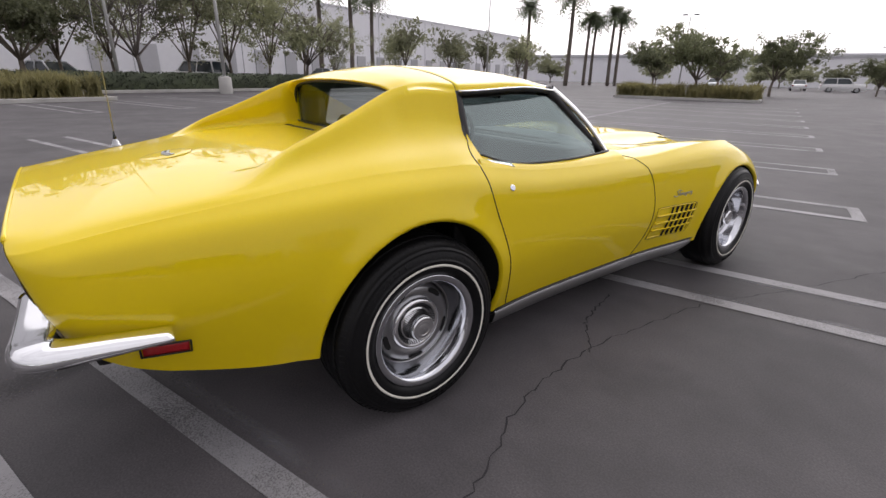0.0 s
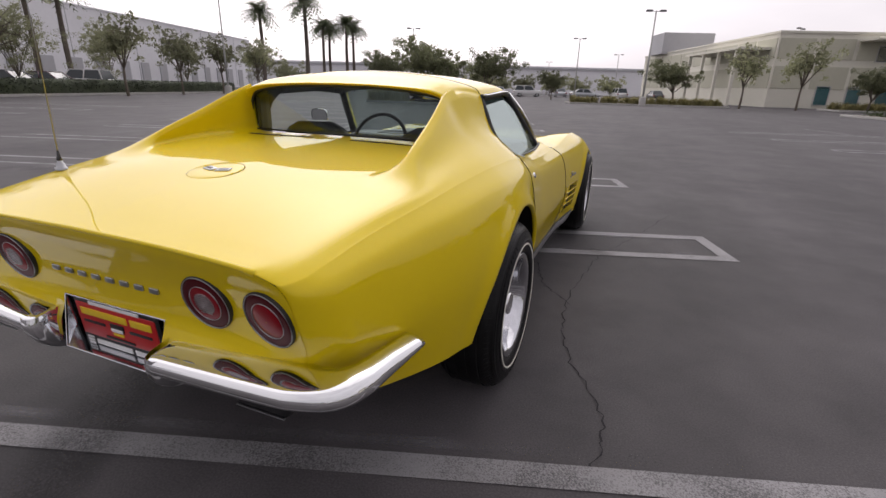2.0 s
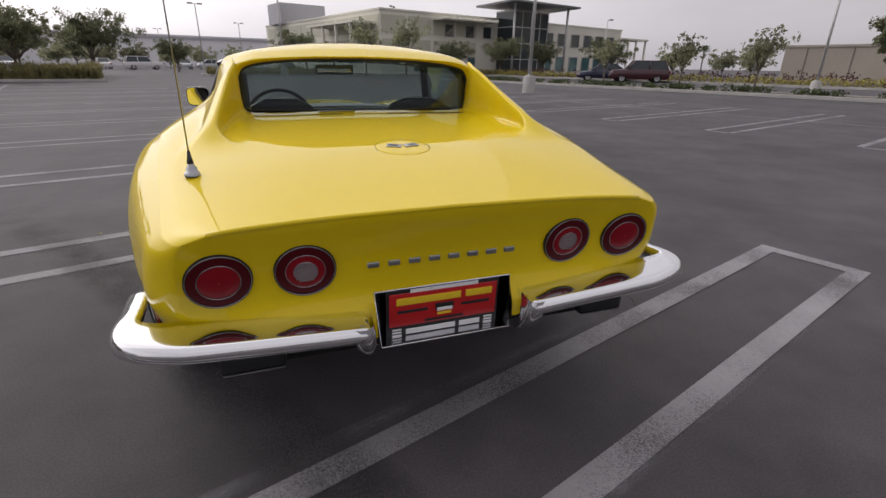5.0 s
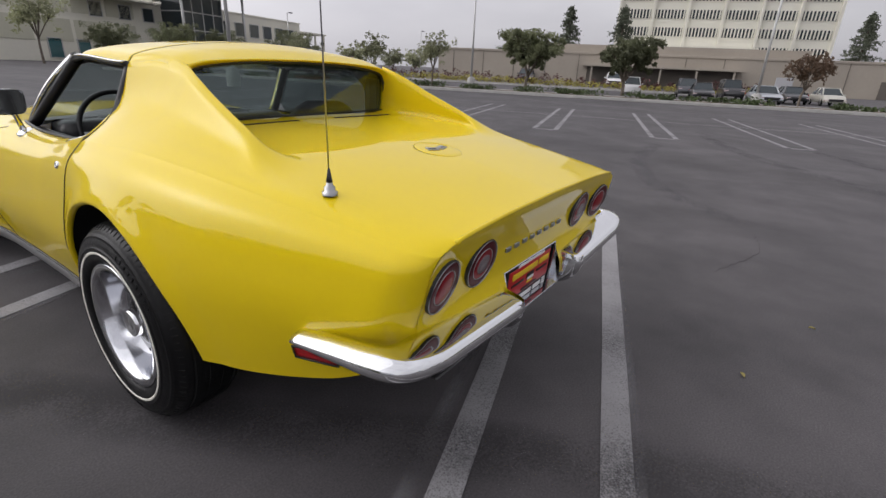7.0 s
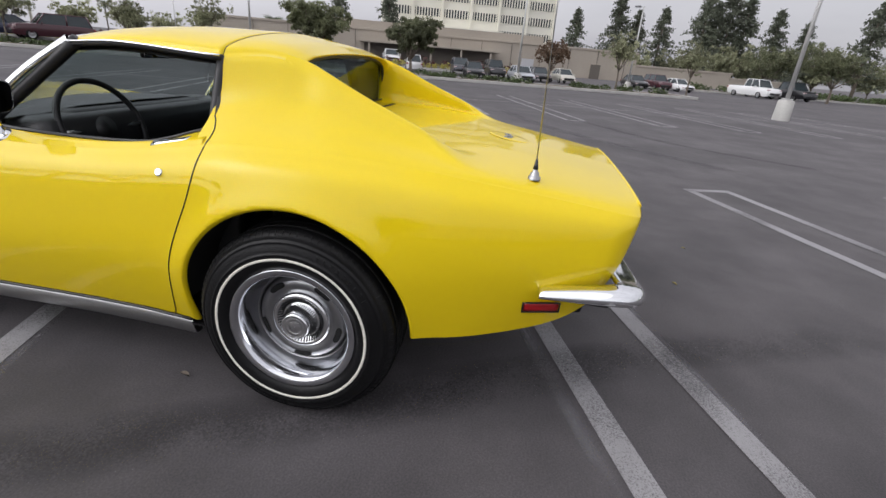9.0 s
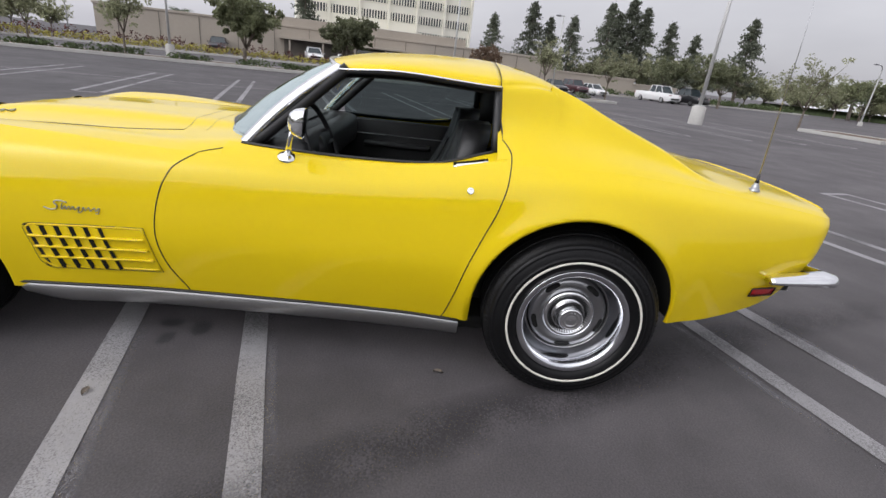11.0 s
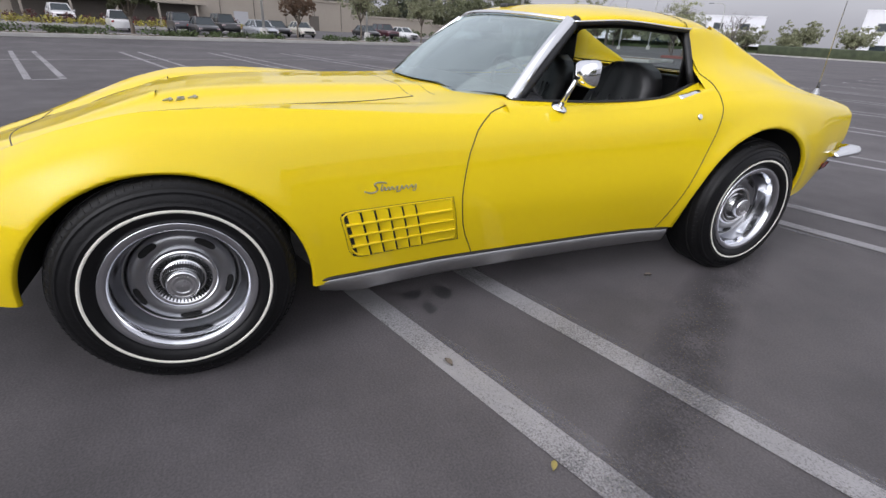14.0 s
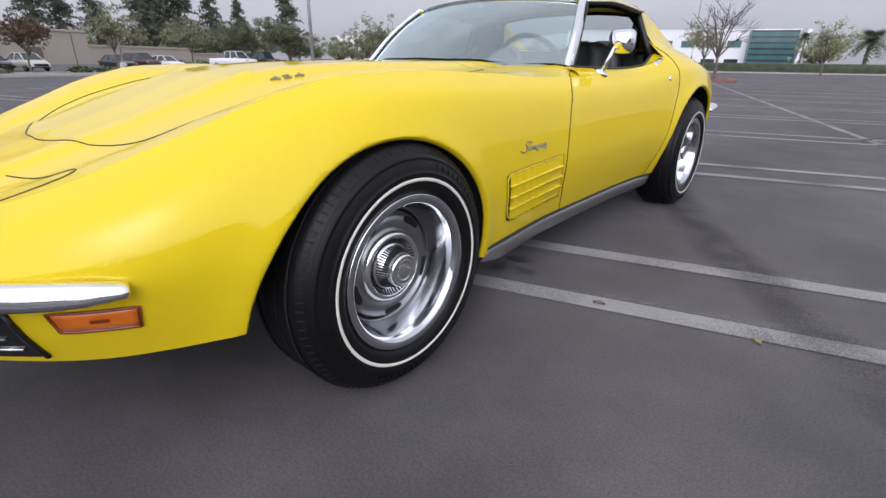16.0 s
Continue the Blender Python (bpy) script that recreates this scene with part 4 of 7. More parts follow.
    bmesh.ops.recalc_face_normals(bm, faces=bm.faces)
    cap = part("centre_cap", bm, M["chrome"], rim, "chrome centre cap with two rings of fins")
    for name, along, out, tilt, long in (("outer_fin_ring", .0435, .0718, -.72, .019), ("inner_fin_ring", .0585, .0523, .26, .033)):
        bm = bmesh.new()
        for k in range(48):
            a = 2 * math.pi * k / 48
            m = Matrix.Rotation(a, 3, "X")
            box(bm, m @ Vector((along * s, 0, out)), (long, .0040 if out > .06 else .0032, .0030), 0, 0, m @ Matrix.Rotation(s * tilt, 3, "Y"))
        part(name, bm, M["black"], rim, smooth=False)
    rr, aa = [r for a, r in reversed(prof)], [a for a, r in reversed(prof)]
    # the rim stays whole: dark patches on it give the slots their shade
    for k in range(5):
        a = 2 * math.pi * (k + .5) / 5 + .3
        bm = bmesh.new()
        rows = []
        for j in range(13):
            b = a + (j / 12 - .5) * .47
            w = .0098 * max(.15, 1 - abs(2 * j / 12 - 1) ** 5) ** .5
            rows.append([(s * (float(np.interp(.1305 + e * w, rr, aa)) + .0016), (.1305 + e * w) * math.cos(b), (.1305 + e * w) * math.sin(b)) for e in (-1, -.5, 0, .5, 1)])
        grid(bm, rows)
        part("slot", bm, M["well"], rim)
    return rim


for cy in (-1.212, 1.232):
    for s in (-1, 1):
        wheel(cy, s, 1 if cy > 0 else 0)

# bumpers: curved chrome blades
def blade(pts, heights, depth, name, label):
    """A bumper blade swept along plan points, with a rounded face."""
    bm = bmesh.new()
    sm = [Vector(p) for p in spline(pts, 8)]
    hs = [float(h[0]) for h in spline([(h,) for h in heights], 8)]
    rows = []
    for i, p in enumerate(sm):
        d = (sm[min(i + 1, len(sm) - 1)] - sm[max(0, i - 1)])
        d.z = 0
        nrm = Vector((d.y, -d.x, 0)).normalized()
        h = hs[i]
        rows.append([p + nrm * a * depth + Vector((0, 0, b * h)) for a, b in ((-.3, .48), (.20, .50), (.52, .43), (.78, .26), (.94, .03), (1.0, -.18), (.97, -.36), (.84, -.5), (-.1, -.5))])
    for last, way in ((False, -1), (True, 1)):
        end = rows[-1 if last else 0]
        d = (sm[-1] - sm[-2] if last else sm[1] - sm[0]).normalized() * way
        mid = sum(end, Vector()) / len(end)
        cap = [[mid + (e - mid) * q + d * k for e in end] for k, q in ((.007, .88), (.012, .62), (.014, .28))]
        rows = rows + cap if last else cap[::-1] + rows
    vs = grid(bm, rows, close=True)
    bm.faces.new(vs[0][::-1])
    bm.faces.new(vs[-1])
    bmesh.ops.recalc_face_normals(bm, faces=bm.faces)
    return part(name, bm, M["chrome"], car, label)


def ledge_blade(pts, heights, broad, s):
    """Rear bumper half: a slim blade on the flank that widens into a domed ledge across the tail."""
    bm = bmesh.new()
    sm = [Vector(p) for p in spline(pts, 8)]
    hs = [float(h[0]) for h in spline([(h,) for h in heights], 8)]
    ws = [min(1.0, max(0.0, float(w[0]))) for w in spline([(w,) for w in broad], 8)]
    slim = ((-.013, .48), (-.002, .49), (.009, .50), (.016, .48), (.023, .43), (.029, .36), (.034, .26), (.0385, .12), (.0415, .0), (.044, -.18), (.0427, -.36), (.037, -.5), (-.004, -.5))
    wide = ((-.036, .0340), (-.012, .0315), (.012, .0285), (.034, .0252), (.050, .0222), (.058, .0185), (.0635, .0130), (.0670, .0060), (.0685, -.0010), (.0685, -.0080), (.0660, -.0150), (.060, -.0205), (0, -.026))
    rows = []
    for i, p in enumerate(sm):
        d = (sm[min(i + 1, len(sm) - 1)] - sm[max(0, i - 1)])
        d.z = 0
        nrm = Vector((d.y, -d.x, 0)).normalized() * -s
        rows.append([p + nrm * (a[0] * (1 - ws[i]) + b[0] * ws[i]) + Vector((0, 0, a[1] * hs[i] * (1 - ws[i]) + b[1] * ws[i])) for a, b in zip(slim, wide)])
    end, d = rows[-1], (sm[-1] - sm[-2]).normalized()
    for k, q in ((.008, .90), (.013, .68), (.015, .35)):
        mid = sum(end, Vector()) / len(end)
        rows.append([mid + (e - mid) * q + d * k for e in end])
    vs = grid(bm, rows, close=True)
    bm.faces.new(vs[0][::-1])
    bm.faces.new(vs[-1])
    bmesh.ops.recalc_face_normals(bm, faces=bm.faces)
    return part("rear_bumper", bm, M["chrome"], car, "curved chrome rear bumper half")


for s in (-1, 1):
    pts = [(TX + s * .752, -1.948, .534), (TX + s * .742, -2.07, .540), (TX + s * .733, -2.170, .546), (TX + s * .700, -2.208, .538), (TX + s * .625, -2.213, .524), (TX + s * .52, -2.211, .514), (TX + s * .37, -2.209, .504), (TX + s * .232, -2.208, .496)]
    tall = [.026, .040, .046, .050, .050, .048, .046, .044]
    ledge_blade(pts, tall, (0, 0, .15, .6, 1, 1, 1, 1), s)
    # guard: a fin that curves down and forward beside the plate
    bm = bmesh.new()
    rows = []
    for y, z in spline([(-2.268, .516), (-2.272, .490), (-2.262, .455), (-2.236, .424), (-2.196, .402), (-2.150, .392)], 4):
        t = (.516 - z) / .124
        mid, w = TX + s * (.240 - .020 * t), .030 * (1 - .45 * t * t)
        rows.append([(mid + e * w, y + (-2.12 - y) * d, z + .030 * d) for e, d in ((-1, 1), (-1, .5), (-1, .14), (-.8, .03), (-.3, -.02), (.3, -.02), (.8, .03), (1, .14), (1, .5), (1, 1))])
    grid(bm, rows, close=True)
    bmesh.ops.recalc_face_normals(bm, faces=bm.faces)
    part("bumper_guard", bm, M["chrome"], car)
    pts = [(s * .757, 1.822, .462), (s * .728, 1.885, .465), (s * .64, 1.975, .464), (s * .45, 2.10, .46), (s * .2, 2.22, .455), (s * .05, 2.27, .455)]
    if s > 0:
        blade(pts, [.026, .040, .046, .05, .05, .05], .028, "front_bumper", "slim chrome front bumper half")
    else:
        blade(pts[::-1], [.05, .05, .05, .046, .040, .026], .028, "front_bumper", "slim chrome front bumper half")
    # lamps on the tail
    for x in (.541, .355):
        z0 = .654
        slope = (tail_y(TX + x, z0 + .03) - tail_y(TX + x, z0 - .03)) / .06
        turn = (tail_y(TX + x + .03, z0) - tail_y(TX + x - .03, z0)) / .06
        lens = bmesh.new()
        lathe(lens, [(.010, .0668), (-.0030, .0668), (-.0042, .0655), (-.0048, .056), (-.0048, .046)], 48, "y")
        lamp = part("tail_lamp", lens, M["lamp_dark"], car, "round red tail lamp")
        lamp.matrix_basis = pose(TX + s * x, tail_y(TX + x, z0) - .006, z0, -math.degrees(math.atan(slope)), 0, s * math.degrees(math.atan(turn)))
        k = .68 if x < .5 else 1
        lens = bmesh.new()
        lathe(lens, [(-.0040, .0435 * k), (-.0058, .040 * k), (-.0075, .024 * k), (-.0080, .001)], 48, "y")
        inner_lens = part("inner_lens", lens, M["lamp_clear"] if x < .5 else M["lamp_red"], lamp, "clear ribbed centre lens" if x < .5 else "red centre lens")
        if x < .5:
            lens = bmesh.new()
            for q in range(-4, 5):
                w = .028 * math.sqrt(1 - (q / 5) ** 2)
                box(lens, (0, -.0085, q * .0058), (2 * w, .0016, .0022), 0)
            part("lens_rib", lens, M["satin"], inner_lens, smooth=False)
            lens = bmesh.new()
            lathe(lens, [(-.0044, .0445), (-.0054, .042), (-.0062, .034), (-.0060, .028)], 48, "y")
            part("lens_ring", lens, M["lamp_red"], lamp)
        for name, r0, r1, mt in (("lamp_gap", .0712, .0690, "black"), ("outer_rim", .0690, .0670, "satin"), ("inner_rim", .0460, .0442, "satin")):
            ring, h = bmesh.new(), (-.0035 if name == "lamp_gap" else -.0050)
            lathe(ring, [(.010, r0), (h, r0), (h - .0018, (r0 + r1) / 2), (h + .0006, r1), (.010, r1)], 48, "y")
            bmesh.ops.recalc_face_normals(ring, faces=ring.faces)
            part(name, ring, M[mt], lamp)
    # side markers
    bm = bmesh.new()
    rows = [[(s * (side_x(y, z) + .004), y, z) for z in (.452, .460, .474, .482)] for y in span(-2.02, -1.915, .02)]
    grid(bm, rows)
    bmesh.ops.recalc_face_normals(bm, faces=bm.faces)
    bmesh.ops.solidify(bm, geom=list(bm.faces), thickness=.008)
    mk = part("rear_side_marker", bm, M["marker_red"], car, "red side marker lamp")
    bm = bmesh.new()
    loop = [(y, .449) for y in span(-2.024, -1.911, .02)] + [(y, .485) for y in span(-1.911, -2.024, .02)]
    tube(bm, [(s * (side_x(y, z) + .004), y, z) for y, z in loop + loop[:1]], .003, 5)
    part("marker_bezel", bm, M["black"], mk)
    bm = bmesh.new()
    slant = lambda y, z: y + .30 * (z - .393) * min(1, max(0, (y - 1.80) / .1))
    rows = [[(s * (side_x(slant(y, z), z) + .004), slant(y, z), z) for z in (.372, .382, .392, .402, .412)] for y in span(1.806, 1.914, .012)]
    grid(bm, rows)
    bmesh.ops.recalc_face_normals(bm, faces=bm.faces)
    bmesh.ops.solidify(bm, geom=list(bm.faces), thickness=.006)
    mk = part("front_side_marker", bm, M["amber"], car, "amber side marker lamp")
    bm = bmesh.new()
    loop = [(y, .369) for y in span(1.803, 1.917, .012)] + [(y, .415) for y in span(1.917, 1.803, .012)]
    tube(bm, [(s * (side_x(slant(y, z), z) + .003), slant(y, z), z) for y, z in loop + loop[:1]], .0034, 5)
    part("marker_bezel", bm, M["amber_dark"], mk)
    # small dark amber rectangle on the lens
    bm = bmesh.new()
    grid(bm, [[(s * (side_x(y, z) + .0062), y, z) for z in (.388, .396)] for y in span(1.846, 1.872, .006)])
    bmesh.ops.recalc_face_normals(bm, faces=bm.faces)
    part("marker_bulb", bm, M["amber_dark"], mk)
    # vent grille behind the front wheel: black sheet for the openings' shade, slats and bars
    v = lambda a, b: (.752 - .395 * a - .040 * b, .497 - .165 * b + .012 * a)
    bm = bmesh.new()
    rows = [[(s * (side_x(*v(a / 12 * .64, b / 8)) + .0012), v(a / 12 * .64, b / 8)[0], v(a / 12 * .64, b / 8)[1]) for b in range(9)] for a in range(13)]
    grid(bm, rows)
    bmesh.ops.recalc_face_normals(bm, faces=bm.faces)
    grille = part("fender_vent", bm, M["well"], car, "yellow egg-crate fender vent with dark openings")
    edge = [v(a / 10, 0) for a in range(1, 11)] + [v(1, b / 6) for b in range(7)] + [v(1 - a / 10, 1) for a in range(10)] + [v(.055, .985), v(.02, .93), v(.0, .82)] + [v(0, 1 - b / 6) for b in range(2, 6)] + [v(.0, .12), v(.015, .05), v(.05, .01), v(.1, 0)]
    bm = bmesh.new()
    tube(bm, [(s * (side_x(y, z) + .001), y, z) for y, z in edge], .0036, 6)
    part("vent_frame", bm, M["paint"], grille)
    # thin black outline drawn in as the frame's shadow
    bm = bmesh.new()
    tube(bm, [(s * (side_x(y, z) + .0035), y + .008 * (1 if y > .5 else -1), z + .006 * (1 if z > .41 else -1)) for y, z in edge + edge[:1]], .0009, 5)
    part("vent_shadow_line", bm, M["black"], grille)
    for b in (1, 2, 3):
        bm = bmesh.new()
        rows = []
        for a in range(13):
            y, z = v(.01 + .975 * a / 12, b / 4)
            x = side_x(y, z)
            rows.append([(s * (x - .002), y, z + .0050), (s * (x + .0120), y, z + .0046), (s * (x + .0132), y, z + .0010), (s * (x + .0118), y, z - .0030), (s * (x - .002), y, z - .0045)])
        grid(bm, rows, close=True)
        bmesh.ops.recalc_face_normals(bm, faces=bm.faces)
        part("slat", bm, M["paint"], grille)
    for a in range(5):
        bm, gap = bmesh.new(), bmesh.new()
        rows, back = [], []
        w = .123 * .395
        for b in range(9):
            y, z = v(.045 + a * .123, b / 8)
            x = side_x(y, z)
            rows.append([(s * (x + .0015), y, z), (s * (x + .0025), y - .30 * w, z), (s * (x + .0060), y - .62 * w, z), (s * (x + .0105), y - .79 * w, z), (s * (x + .0105), y - .82 * w, z), (s * (x + .0085), y - .82 * w, z)])
            back.append([(s * (x + .0088), y - .815 * w, z), (s * (x + .0018), y - .99 * w, z)])
        grid(bm, rows)
        # a black strip carries the shade behind each louver
        grid(gap, back)
        bmesh.ops.recalc_face_normals(bm, faces=bm.faces)
        lv = part("louver", bm, M["paint"], grille)
        part("opening", gap, M["well"], lv)
    bm = bmesh.new()
    rows = [[(s * (side_x(*v(.658 + a / 6 * .342, b / 8)) + .0016), v(.658 + a / 6 * .342, b / 8)[0], v(.658 + a / 6 * .342, b / 8)[1]) for b in range(9)] for a in range(7)]
    grid(bm, rows)
    bmesh.ops.recalc_face_normals(bm, faces=bm.faces)
    part("blank_panel", bm, M["paint"], grille)
    # script badge: one flowing chrome line
    wave = [(.0, -.006), (.018, -.013), (.034, -.008), (.036, .003), (.029, .012), (.034, .020), (.050, .021), (.064, .016)]
    low = [(.052, .014), (.047, -.004), (.050, -.009), (.058, .003), (.060, -.009), (.069, .003), (.072, -.009), (.080, .003), (.084, -.009), (.096, .003), (.093, -.016), (.102, -.014), (.108, .003), (.112, -.009), (.122, .003), (.126, -.009), (.138, .003), (.141, -.009), (.151, .004), (.148, -.016), (.140, -.017)]
    bm = bmesh.new()
    for line, r0 in ((wave, .0023), (low, .0017)):
        tube(bm, [on_side(s, .672 - (d if s < 0 else .151 - d) * 1.2, .570 + h * .95, .003) for d, h in spline(line, 5)], r0, 6)
    part("script_badge", bm, M["badge"], car, "chrome flowing script badge")
    # door handle flap and lock
    bm = bmesh.new()
    rows = [[on_top(s * (.744 - .09 * (-.70 - y) + e * .012), y, .001) for e in (-1, -.5, .5, 1)] for y in span(-.715, -.835, .02)]
    grid(bm, rows)
    bmesh.ops.recalc_face_normals(bm, faces=bm.faces)
    bmesh.ops.solidify(bm, geom=list(bm.faces), thickness=.006)
    part("door_handle", bm, M["chrome"], car, "flush chrome door handle")
    bm = bmesh.new()
    lathe(bm, [(0, .013), (.005, .0125), (.007, .009), (.006, .007), (.007, .001)], 20)
    lk = part("door_lock", bm, M["chrome"], car, "round chrome key lock")
    lk.matrix_basis = pose(s * side_x(-.782, .768), -.782, .768, 0, -s * 18, 0) @ Matrix.Diagonal((s, 1, 1, 1))

# plate in its recess, bars in place of lettering
PX, PW, PT, PB = .008, .191, .566, .420
bm = bmesh.new()
mouth = [(PX - PW, PT), (PX + PW, PT), (PX + PW - .008, PB), (PX - PW + .008, PB)]
front = [Vector((x, tail_y(x, max(z, .46)) + .002, z)) for x, z in mouth]
back = [Vector((PX + (x - PX) * .93, -2.128, z - (.012 if z > .5 else -.006))) for x, z in mouth]
bm.faces.new([bm.verts.new(p) for p in back])
holder = part("plate_recess", bm, M["black_gloss"], car, "black recess with chromed walls for the plate", smooth=False)
bm = bmesh.new()
grid(bm, [front, back], close=True)
part("recess_wall", bm, M["polished"], holder, smooth=False)
bm = bmesh.new()
tube(bm, [p + Vector((0, -.004, 0)) for p in front + front[:1]], .0026, 6)
part("recess_trim", bm, M["polished"], holder)
bm = bmesh.new()
box(bm, (0, 0, 0), (.322, .008, .152), .004)
pl = part("number_plate", bm, M["black"], holder, "red dealer plate with plain bars in a black frame")
pl.matrix_basis = pose(PX, -2.172, .489, 4, 0, 0)
bm = bmesh.new()
box(bm, (0, -.0052, .0145), (.306, .004, .100), .002)
part("plate_face", bm, M["plate_red"], pl)


def word(x0, x1, z, h, mat, name, y=-.0085):
    """A plain bar in place of a word."""
    bm = bmesh.new()
    box(bm, ((x0 + x1) / 2, y, z), (x1 - x0, .003, h), .0012)
    part(name, bm, M[mat], pl)


word(-.134, .046, .041, .021, "plate_yellow", "yellow_bar")
word(.060, .138, .041, .021, "plate_yellow", "yellow_bar")
word(-.096, .096, .069, .010, "plate_white", "white_bar", -.006)
word(-.108, .034, -.055, .016, "plate_white", "white_bar", -.006)
word(.046, .108, -.055, .016, "plate_white", "white_bar", -.006)
word(-.132, -.048, .010, .008, "black", "dark_bar")
word(.048, .132, .010, .008, "black", "dark_bar")
word(-.056, .056, -.026, .007, "black", "dark_bar")
word(-.026, .026, .012, .020, "black", "emblem_bar")
word(-.022, .022, .004, .010, "plate_white", "emblem_bar", -.0105)
word(-.020, .020, -.010, .008, "plate_yellow", "emblem_bar")
for sx in (-1, 1):
    for k in range(3):
        word(min(sx * .120, sx * .146), max(sx * .120, sx * .146), -.046 - .009 * k, .005, "plate_white", "white_bar", -.006)

# raised badge letters on the tail as plain chrome bars
for k in range(8):
    x = -.183 + .0531 * k
    bm = bmesh.new()
    box(bm, (x, tail_y(x, .646) - .003, .646), (.030, .006, .0145), .0025)
    part("badge_bar", bm, M["satin"], car)

# fuel lid with crossed-flag emblem, deck grille, aerial
bm = bmesh.new()
lathe(bm, [(-.004, .086), (.0012, .0855), (.0022, .082), (.0026, .05), (.0028, .001)], 48, "z")
bmesh.ops.recalc_face_normals(bm, faces=bm.faces)
lid = part("fuel_lid", bm, M["paint"], car, "round yellow fuel filler lid")
lid.matrix_basis = pose(0, -1.785, z_deck(-1.785) + .0075, 8.5, 0, 0)
bm = bmesh.new()
tube(bm, [(.087 * math.cos(a), .087 * math.sin(a), .0) for a in [k * math.pi / 24 for k in range(49)]], .0006, 5)
part("lid_seam", bm, M["black"], lid)
for sx in (-1, 1):
    bm = bmesh.new()
    box(bm, (sx * .027, .004, .0042), (.046, .026, .003), .001, 0, Matrix.Rotation(sx * .30, 3, "Z"))
    part("emblem_flag", bm, M["satin"], lid)
    bm = bmesh.new()
    box(bm, (sx * .030, .004, .0060), (.030, .010, .0015), .0005, 0, Matrix.Rotation(sx * .30, 3, "Z"))
    part("emblem_bar", bm, M["black"] if sx < 0 else M["lamp_head"], lid)
for sx in (-1, 1):
    bm = bmesh.new()
    for k in range(40):
        p = on_top(sx * (.10 + .345 * k / 39), -1.155, .0006)
        box(bm, p, (.0045, .022, .002), 0)
    part("deck_vent", bm, M["black"], car, "narrow slotted deck vent")
bm = bmesh.new()
lathe(bm, [(-.006, .019), (.003, .019), (.004, .014), (.015, .0135), (.019, .009), (.029, .007), (.031, .003), (.045, .002)], 24, "z")
bmesh.ops.recalc_face_normals(bm, faces=bm.faces)
an = part("aerial_base", bm, M["satin"], car, "stepped bright metal aerial base")
an.matrix_basis = pose(-.592, -1.892, .836, 0, 0, 0)
bm = bmesh.new()
lathe(bm, [(.026, .008), (.030, .0085), (.040, .006), (.056, .0035), (.060, .002)], 20, "z")
part("aerial_collar", bm, M["black_gloss"], an)
bm = bmesh.new()
tube(bm, [(0, 0, .035), (.004, .01, .5), (.01, .03, .95)], [.0022, .0016, .0011], 6)
part("aerial_rod", bm, M["satin"], an)

# exhaust outlets
for s in (-1, 1):
    bm = bmesh.new()
    box(bm, (TX + s * .495, -2.078, .438), (.150, .26, .056), .014)
    part("exhaust_outlet", bm, M["black"], car, "rectangular dark exhaust outlet")
    bm = bmesh.new()
    box(bm, (TX + s * .495, -2.2085, .4135), (.140, .005, .003), .0005)
    part("exhaust_edge", bm, M["satin"], car)

# chrome door mirror on the driver's side
bm = bmesh.new()
lathe(bm, [(0, .034), (.006, .033), (.012, .022), (.016, .012)], 24, "z")
mb = part("mirror_base", bm, M["chrome"], car, "chrome mirror foot")
mb.matrix_basis = pose(-.712, -.128, .797, 8, -22, 0)
bm = bmesh.new()
tube(bm, [(-.716, -.128, .800), (-.735, -.145, .86), (-.752, -.165, .918)], [.013, .009, .009], 10)
part("mirror_arm", bm, M["chrome"], car)
bm = bmesh.new()
rows = []
for a, w, h in ((.036, .012, .012), (.030, .032, .029), (.014, .048, .042), (-.010, .057, .050), (-.017, .057, .050)):
    rows.append([(math.copysign(abs(math.cos(t)) ** .5, math.cos(t)) * w, a, math.copysign(abs(math.sin(t)) ** .5, math.sin(t)) * h) for t in [k * 2 * math.pi / 28 for k in range(28)]])
vs = grid(bm, rows, close=True)
bm.faces.new(vs[0])
bmesh.ops.recalc_face_normals(bm, faces=bm.faces)
mh = part("mirror_head", bm, M["chrome"], car, "chrome rear-view mirror head")
mh.matrix_basis = pose(-.762, -.186, .930, 6, 0, 8)
bm = bmesh.new()
rows = [[(math.copysign(abs(math.cos(t)) ** .5, math.cos(t)) * .053 * k, -.0168, math.copysign(abs(math.sin(t)) ** .5, math.sin(t)) * .046 * k) for t in [j * 2 * math.pi / 28 for j in range(28)]] for k in (1, .01)]
grid(bm, rows, close=True)
part("mirror_glass", bm, M["chrome"], mh)

